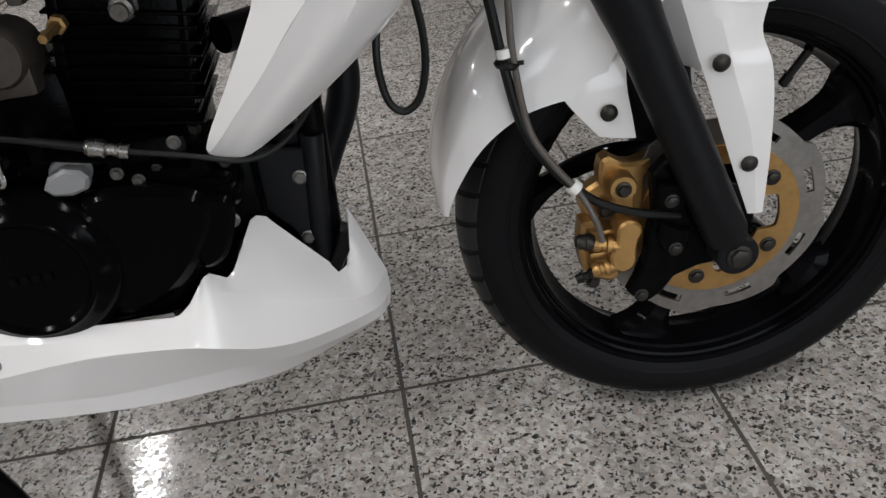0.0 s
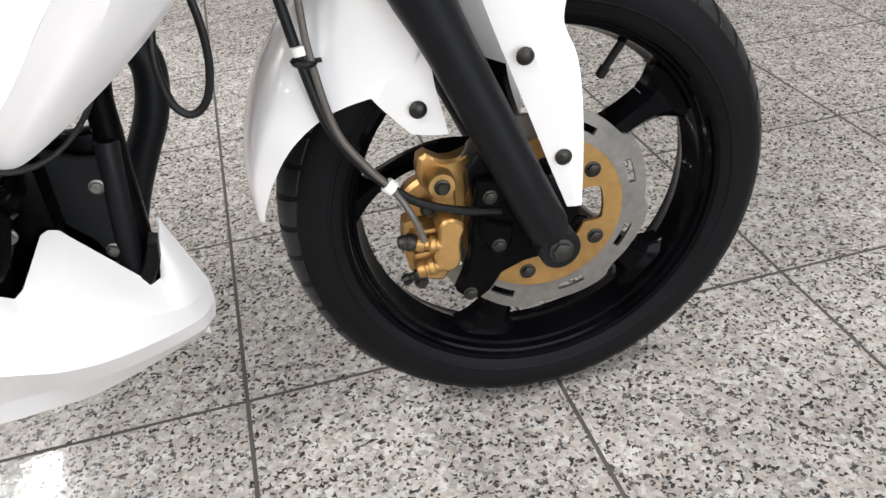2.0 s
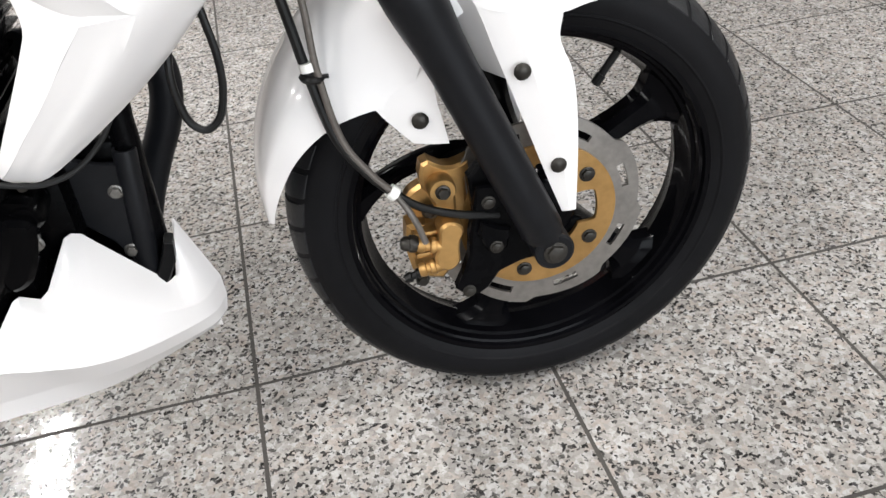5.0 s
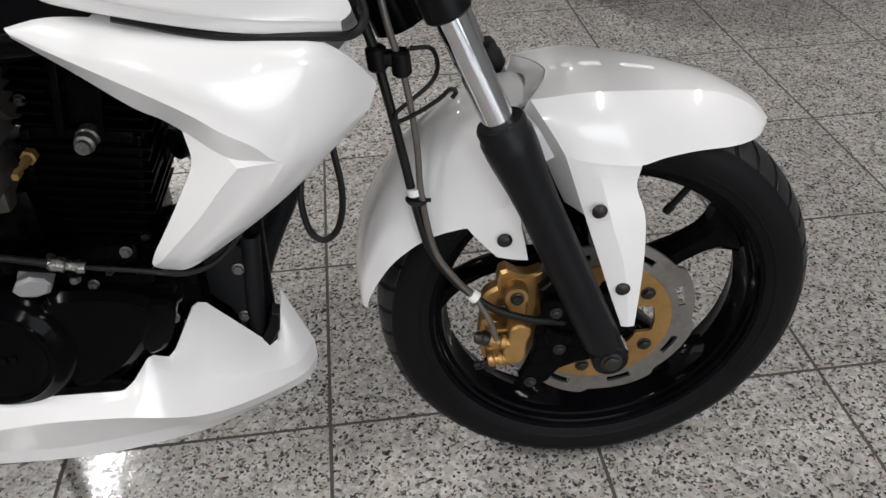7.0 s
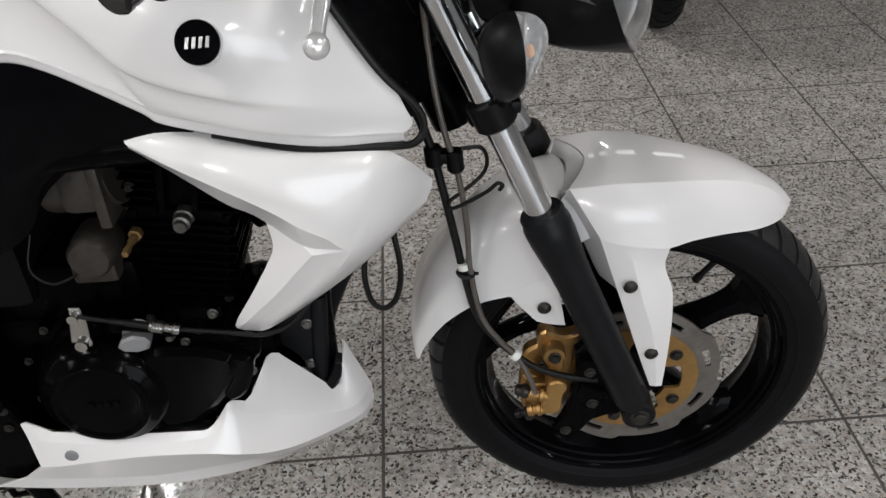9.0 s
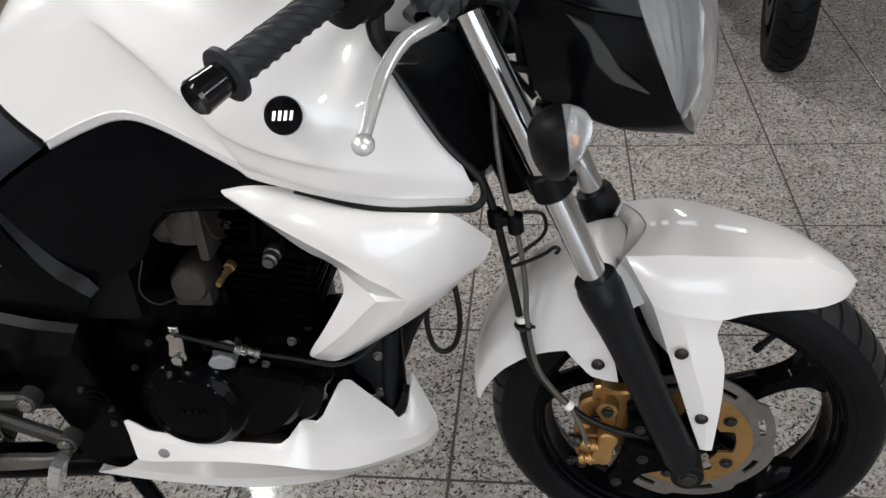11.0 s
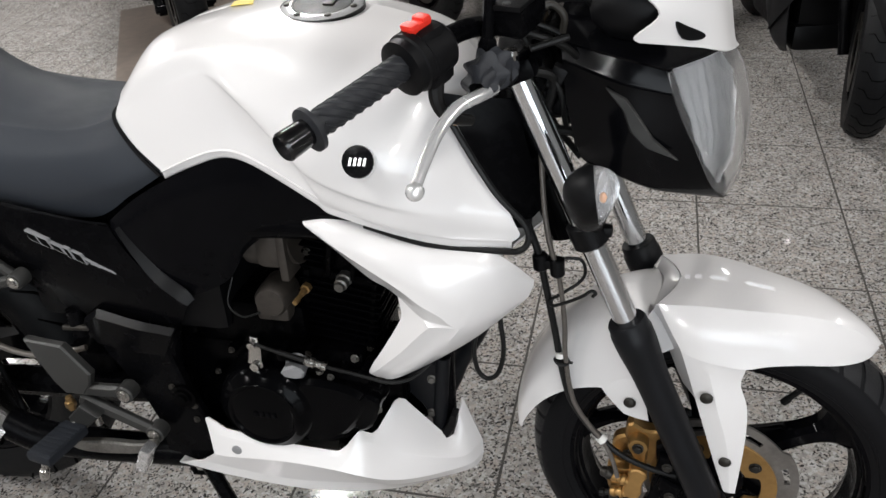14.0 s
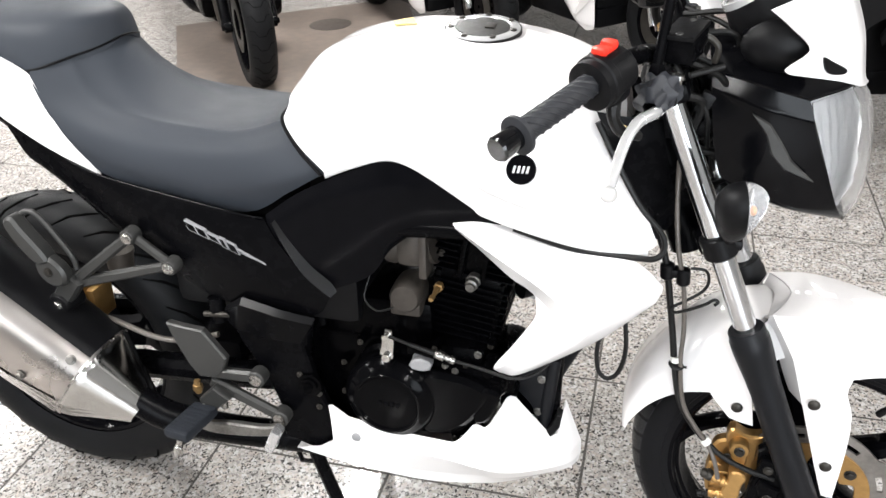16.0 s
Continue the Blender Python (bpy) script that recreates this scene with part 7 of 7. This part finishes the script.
    turned(bm, e, e + Vector((-0.006, -0.006, -0.032)), [(0, 0.005), (0.4, 0.005), (0.5, 0.008), (1, 0.007)], 10)
    part("peg_feeler", bm, STEEL, bike, "bright peg feeler bolt")
    # brake pedal
    bm = bmesh.new()
    plate(bm, [(p.x, p.y) for p in spline([(-0.643, 0.306, 0), (-0.636, 0.314, 0), (-0.578, 0.324, 0), (-0.520, 0.327, 0), (-0.488, 0.335, 0), (-0.484, 0.324, 0), (-0.512, 0.308, 0), (-0.594, 0.296, 0), (-0.634, 0.298, 0)], 3, True)], -0.178, -0.192, 0.003)
    part("brake_pedal", bm, BOLT, bike, "grey alloy brake pedal")
    bm = bmesh.new()
    m = Matrix.Translation((-0.480, -0.214, 0.337)) @ Matrix.Rotation(radians(24), 4, "Y")
    box(bm, -0.0085, 0.0085, -0.018, 0.008, -0.028, 0.020, 0.004, m)
    part("pedal_tip", bm, FOIL, bike, "pedal tip in clear wrapping")
    bm = bmesh.new()
    rod(bm, (-0.60, -0.14, 0.50), (-0.60, -0.14, 0.545), 0.014)
    cyl = part("rear_brake_cylinder", bm, SATIN, bike, "black rear brake cylinder")
    bm = bmesh.new()
    tube(bm, [(-0.62, -0.15, 0.515), (-0.56, -0.15, 0.520)], 0.005)
    part("banjo_pipe", bm, DARKBOLT, cyl)
    bm = bmesh.new()
    rod(bm, (-0.605, -0.165, 0.385), (-0.600, -0.165, 0.335), 0.006)
    part("push_rod", bm, STEEL, cyl)


seat()
black_covers()
frame_parts()
engine()
rear_end()
pegs()


# ---- what stands further back in the showroom ----
def simple_wheel(name, R, w, rim, parent, m, label, mat=None):
    """A wheel about y, with tyre, rim spokes and a grooved tread."""
    bm = bmesh.new()
    revolve(bm, [(rim - 0.012, -w * 0.8), (rim + 0.004, -w * 0.8), (rim - 0.008, -w * 0.4), (rim - 0.008, w * 0.4), (rim + 0.004, w * 0.8), (rim - 0.012, w * 0.8), (rim - 0.028, 0), (rim - 0.012, -w * 0.8)], 40)
    revolve(bm, [(0.008, -w * 0.7), (0.045, -w * 0.7), (0.045, w * 0.7), (0.008, w * 0.7)], 24)
    wh = part(name, bm, mat or GLOSS, parent, label, m)
    for k in range(5):
        a = radians(72 * k + 20)
        d, t = Vector((math.cos(a), 0, math.sin(a))), Vector((-math.sin(a), 0, math.cos(a)))
        rows = []
        for r, ww in ((0.035, 0.024), (rim * 0.6, 0.016), (rim - 0.015, 0.034)):
            p = d * r
            rows.append([p + t * ww + Vector((0, -0.016, 0)), p - t * ww + Vector((0, -0.016, 0)), p - t * ww + Vector((0, 0.016, 0)), p + t * ww + Vector((0, 0.016, 0))])
        bm = bmesh.new()
        skin(bm, rows, closed_u=True)
        part("spoke", bm, mat or GLOSS, wh, "", m)
    prof = [(rim, -w * 0.82), (rim + (R - rim) * 0.4, -w), (R - 0.03, -w * 0.93), (R - 0.012, -w * 0.66), (R - 0.002, -w * 0.28), (R, 0)]
    prof += [(r, -y) for r, y in prof[-2::-1]]
    bm = bmesh.new()
    revolve(bm, prof, 72)
    part("tyre", bm, REARTYRE, wh, "black tyre with a slanting tread", m)
    bm = bmesh.new()
    for k in range(30):
        pts = []
        for j in range(7):
            y = w * (-0.75 + 0.25 * j)
            r = R - 0.013 * abs(y / (w * 0.66)) ** 1.8 + 0.0006
            a = radians(12 * k + (2.4 if j % 2 else 0) + abs(j - 3) * 2.6)
            pts.append(Vector((r * math.cos(a), y, r * math.sin(a))))
        tube(bm, pts, 0.0015, 4)
    tagged(part("tread_pattern", bm, GROOVE, wh, "", m), kind="stuff")
    bm = bmesh.new()
    revolve(bm, [(0.07, -w * 0.95), (0.125, -w * 0.95), (0.125, -w * 0.88), (0.07, -w * 0.88), (0.07, -w * 0.95)], 40)
    part("brake_disc", bm, DARKBOLT, wh, "", m)
    return wh


def parked_bike(m):
    """A dark naked motorcycle seen from its front; its front wheel touches the ground at its origin."""
    b = thing("motorcycle", "dark naked motorcycle parked on flattened cardboard", "motorcycle", m)
    simple_wheel("front_wheel", 0.295, 0.064, 0.215, b, Matrix.Translation((0, 0, 0.295)), "black front wheel")
    simple_wheel("rear_wheel", 0.31, 0.08, 0.215, b, Matrix.Translation((-1.4, 0, 0.31)), "black rear wheel")
    for s in (-1, 1):
        bm = bmesh.new()
        turned(bm, (0.0, s * 0.105, 0.275), (-0.19, s * 0.105, 0.70), [(0, 0.024), (0.6, 0.026), (0.75, 0.03), (1, 0.03)], 18)
        leg = part("fork_leg", bm, SATIN, b, "black fork leg")
        bm = bmesh.new()
        rod(bm, (-0.19, s * 0.105, 0.70), (-0.29, s * 0.105, 0.93), 0.02)
        part("fork_tube", bm, CHROME, leg)
        bm = bmesh.new()
        turned(bm, (0, s * 0.085, 0.29), (0, s * 0.132, 0.29), [(0, 0.026), (0.7, 0.026), (0.75, 0.014), (1, 0.012)], 16)
        part("axle_clamp", bm, SATIN, leg, "black axle clamp")
    bm = bmesh.new()
    revolve(bm, [(0.312, -0.062), (0.325, -0.05), (0.332, 0.0), (0.325, 0.05), (0.312, 0.062)], 20, 60, 165, Matrix.Translation((0, 0, 0.295)))
    part("front_fender", bm, PLASTIC, b, "black mudguard", fix=False)
    bm = bmesh.new()
    box(bm, -0.85, -0.42, -0.17, 0.17, 0.22, 0.62, 0.05)
    box(bm, -0.62, -0.40, -0.13, 0.13, 0.55, 0.78, 0.04)
    part("engine", bm, CAST, b, "black engine")
    for k in range(4):
        y = -0.105 + 0.07 * k
        bm = bmesh.new()
        tube(bm, spline([(-0.42, y, 0.52), (-0.34, y, 0.46), (-0.345, y * 0.9, 0.30), (-0.44, y * 0.7, 0.19), (-0.70, y * 0.5, 0.16)], 6), 0.019, 12)
        part("header_pipe", bm, CARB, b, "dull header pipe")
    bm = bmesh.new()
    tube(bm, spline([(-0.70, -0.05, 0.16), (-0.95, -0.15, 0.22), (-1.3, -0.2, 0.42)], 5), [0.03, 0.03, 0.03, 0.035, 0.05, 0.06, 0.065, 0.065, 0.065, 0.065, 0.06], 16)
    part("silencer", bm, SATIN, b, "black silencer")
    bm = bmesh.new()
    turned(bm, (-0.50, 0.15, 0.28), (-0.50, 0.24, 0.28), [(0, 0.10), (0.6, 0.10), (0.9, 0.085), (1, 0.04)], 28)
    part("engine_cover", bm, GLOSS, b, "round black engine cover")
    bm = bmesh.new()
    rows = [[(-0.90, 0, 0.86), (-0.75, 0, 0.98), (-0.55, 0, 1.02), (-0.35, 0, 0.95)], [(-0.90, -0.12, 0.84), (-0.75, -0.14, 0.94), (-0.55, -0.16, 0.96), (-0.35, -0.12, 0.90)], [(-0.88, -0.13, 0.76), (-0.75, -0.16, 0.80), (-0.55, -0.18, 0.80), (-0.35, -0.14, 0.78)]]
    net(bm, rows, 5, 5, 0.004)
    mirrored(bm)
    bmesh.ops.remove_doubles(bm, verts=bm.verts[:], dist=0.0004)
    part("fuel_tank", bm, GLOSS, b, "gloss black fuel tank")
    bm = bmesh.new()
    net(bm, [[(-1.6, 0, 0.95), (-1.25, 0, 0.86), (-0.9, 0, 0.85)], [(-1.6, -0.10, 0.93), (-1.25, -0.14, 0.84), (-0.9, -0.12, 0.83)], [(-1.6, -0.10, 0.86), (-1.25, -0.15, 0.76), (-0.9, -0.13, 0.74)]], 5, 5, 0.01)
    mirrored(bm)
    bmesh.ops.remove_doubles(bm, verts=bm.verts[:], dist=0.0004)
    part("seat", bm, SEAT, b, "dark vinyl seat")
    bm = bmesh.new()
    tube(bm, spline([(-0.40, -0.38, 1.02), (-0.32, -0.2, 1.06), (-0.29, 0, 1.0), (-0.32, 0.2, 1.06), (-0.40, 0.38, 1.02)], 6), 0.012)
    part("handlebar", bm, SATIN, b)
    bm = bmesh.new()
    ball(bm, (-0.18, 0, 0.86), 0.10, 0.9, 1, 1)
    part("headlight", bm, PLASTIC, b, "round black headlight")
    bm = bmesh.new()
    box(bm, -1.42, -0.70, -0.10, -0.07, 0.28, 0.34, 0.01)
    box(bm, -1.42, -0.70, 0.07, 0.10, 0.28, 0.34, 0.01)
    part("swingarm", bm, SATIN, b)
    return b


def scooter(m, body, label, R=0.25, w=0.055, turn=0.0):
    """A step-through scooter; its front wheel touches the ground at its origin, nose along +x."""
    b = thing("scooter", label, "scooter", m)
    simple_wheel("front_wheel", R, w, R * 0.62, b, Matrix.Translation((0, 0, R)) @ Matrix.Rotation(radians(turn), 4, "Z"), "black front wheel")
    simple_wheel("rear_wheel", R, w * 1.1, R * 0.62, b, Matrix.Translation((-1.28, 0, R)), "black rear wheel")
    for s in (-1, 1):
        bm = bmesh.new()
        turned(bm, (0.0, s * (w + 0.035), R), (-0.14, s * (w + 0.035), R + 0.36), [(0, 0.017), (0.55, 0.021), (0.6, 0.016), (1, 0.016)], 16)
        part("fork_leg", bm, CHROME if body is WHITE else SATIN, b, "fork leg")
    bm = bmesh.new()
    rows = []
    for y, dr in ((0.0, 0.05), (-0.05, 0.046), (-0.085, 0.025), (-0.09, -0.03)):
        rows.append([((R + dr) * math.cos(radians(a)), y * (1 - 0.25 * (a < 40)), R + (R + dr) * math.sin(radians(a))) for a in (22, 45, 70, 95, 120, 150)])
    net(bm, rows, 4, 3, 0.003)
    mirrored(bm)
    bmesh.ops.remove_doubles(bm, verts=bm.verts[:], dist=0.0004)
    part("front_fender", bm, body, b, "smooth front mudguard")
    bm = bmesh.new()
    net(bm, [[(-0.10, 0, 1.02), (-0.04, 0, 0.85), (0.0, 0, 0.68), (-0.08, 0, 0.52)], [(-0.14, -0.12, 1.0), (-0.10, -0.16, 0.84), (-0.08, -0.18, 0.66), (-0.14, -0.14, 0.50)], [(-0.22, -0.20, 0.96), (-0.22, -0.24, 0.80), (-0.24, -0.26, 0.55), (-0.36, -0.22, 0.26)], [(-0.28, -0.14, 0.95), (-0.30, -0.19, 0.78), (-0.32, -0.20, 0.50), (-0.42, -0.20, 0.22)]], 5, 5, 0.005)
    mirrored(bm)
    bmesh.ops.remove_doubles(bm, verts=bm.verts[:], dist=0.0004)
    part("leg_shield", bm, body, b, "curved front fairing")
    bm = bmesh.new()
    net(bm, [[(-0.66, -0.19, 0.56), (-0.48, -0.215, 0.56), (-0.30, -0.19, 0.56)], [(-0.60, -0.20, 0.40), (-0.45, -0.225, 0.38), (-0.29, -0.195, 0.38)], [(-0.50, -0.19, 0.26), (-0.40, -0.21, 0.22), (-0.29, -0.185, 0.22)], [(-0.42, -0.17, 0.19), (-0.36, -0.18, 0.165), (-0.31, -0.17, 0.175)]], 5, 5, 0.004)
    pair("lower_fairing", bm, body, b, "curved lower side fairing")
    bm = bmesh.new()
    box(bm, -0.85, -0.30, -0.16, 0.16, 0.17, 0.27, 0.03)
    part("footboard", bm, PLASTIC, b, "black footboard")
    bm = bmesh.new()
    net(bm, [[(-1.50, 0, 0.80), (-1.15, 0, 0.76), (-0.70, 0, 0.72)], [(-1.50, -0.10, 0.78), (-1.15, -0.16, 0.73), (-0.72, -0.13, 0.69)], [(-1.52, -0.12, 0.66), (-1.15, -0.20, 0.55), (-0.74, -0.18, 0.42)], [(-1.42, -0.10, 0.55), (-1.10, -0.17, 0.38), (-0.78, -0.16, 0.24)]], 5, 5, 0.005)
    mirrored(bm)
    bmesh.ops.remove_doubles(bm, verts=bm.verts[:], dist=0.0004)
    part("body_panel", bm, body, b, "swept rear bodywork")
    bm = bmesh.new()
    net(bm, [[(-1.48, 0, 0.86), (-1.15, 0, 0.82), (-0.72, 0, 0.78)], [(-1.46, -0.11, 0.84), (-1.15, -0.15, 0.80), (-0.74, -0.11, 0.76)], [(-1.46, -0.12, 0.78), (-1.15, -0.17, 0.73), (-0.74, -0.13, 0.69)]], 5, 5, 0.01)
    mirrored(bm)
    bmesh.ops.remove_doubles(bm, verts=bm.verts[:], dist=0.0004)
    part("seat", bm, SEAT, b, "dark vinyl seat")
    bm = bmesh.new()
    tube(bm, spline([(-0.30, -0.34, 1.06), (-0.22, -0.15, 1.08), (-0.20, 0, 1.02), (-0.22, 0.15, 1.08), (-0.30, 0.34, 1.06)], 6), 0.013)
    part("handlebar", bm, SATIN, b)
    bm = bmesh.new()
    box(bm, -0.80, -0.31, -0.155, 0.155, 0.20, 0.66, 0.07)
    part("inner_cover", bm, PLASTIC, b, "black cover behind the front wheel")
    bm = bmesh.new()
    box(bm, -1.30, -0.85, 0.06, 0.14, 0.18, 0.36, 0.04)
    part("engine", bm, CAST, b, "black engine")
    return b


def flat_sheet(name, pts, mat, label, category):
    bm = bmesh.new()
    top = [bm.verts.new((x, y, 0.005)) for x, y in pts]
    low = [bm.verts.new((x, y, 0.0004)) for x, y in pts]
    bm.faces.new(top), bm.faces.new(low[::-1])
    for i in range(len(pts)):
        bm.faces.new([low[i], low[(i + 1) % len(pts)], top[(i + 1) % len(pts)], top[i]])
    return tagged(part(name, bm, mat), label, category)


flat_sheet("cardboard_sheet", [(-2.08, 1.98), (-1.30, 2.05), (-1.15, 2.9), (-1.55, 3.85), (-2.72, 3.05)], CARD, "flattened brown cardboard sheet lying on the tiles", "cardboard")
bm = bmesh.new()
revolve(bm, [(0.0, 0.0075), (0.115, 0.0075), (0.122, 0.006), (0.122, 0.005)], 40, m=Matrix.Translation((-1.806, 3.203, 0)) @ Matrix.Rotation(radians(90), 4, "X"))
tagged(part("drain_lid", bm, material("brown_lid", (0.05, 0.040, 0.034), 0.6, grain=0.2)), "round brown drain lid on the floor", "drain lid")
parked_bike(Matrix.Translation((-1.76, 2.19, 0.0055)) @ Matrix.Rotation(radians(-53), 4, "Z"))
GREYPANEL = material("dark_grey_paint", (0.010, 0.010, 0.011), 0.4, grain=0.15, spec=0.12)
scooter(Matrix.Translation((-0.80, 2.80, 0.001)) @ Matrix.Rotation(radians(-45), 4, "Z"), WHITE, "white step-through scooter parked on the tiles")
scooter(Matrix.Translation((0.08, 2.62, 0.001)) @ Matrix.Rotation(radians(-45), 4, "Z"), WHITE, "second white step-through scooter parked further back")
scooter(Matrix.Translation((0.93, 1.73, 0.001)) @ Matrix.Rotation(radians(-80), 4, "Z"), GREYPANEL, "dark grey maxi scooter with black tyres", 0.27, 0.062, -19)
bm = bmesh.new()
box(bm, -0.22, 0.22, -0.15, 0.15, 0, 0.3, 0.004, Matrix.Translation((-3.35, 4.05, 0.0005)) @ Matrix.Rotation(radians(20), 4, "Z"))
tagged(part("carton", bm, CARD), "closed brown carton standing on the tiles", "box")
bm = bmesh.new()
box(bm, -0.3, 0.4, -0.03, 0.03, 0.0005, 0.12, 0.005, Matrix.Translation((0.2, 4.15, 0)))
tagged(part("display_board", bm, REDPAINT), "low red display board standing on the floor", "display board")
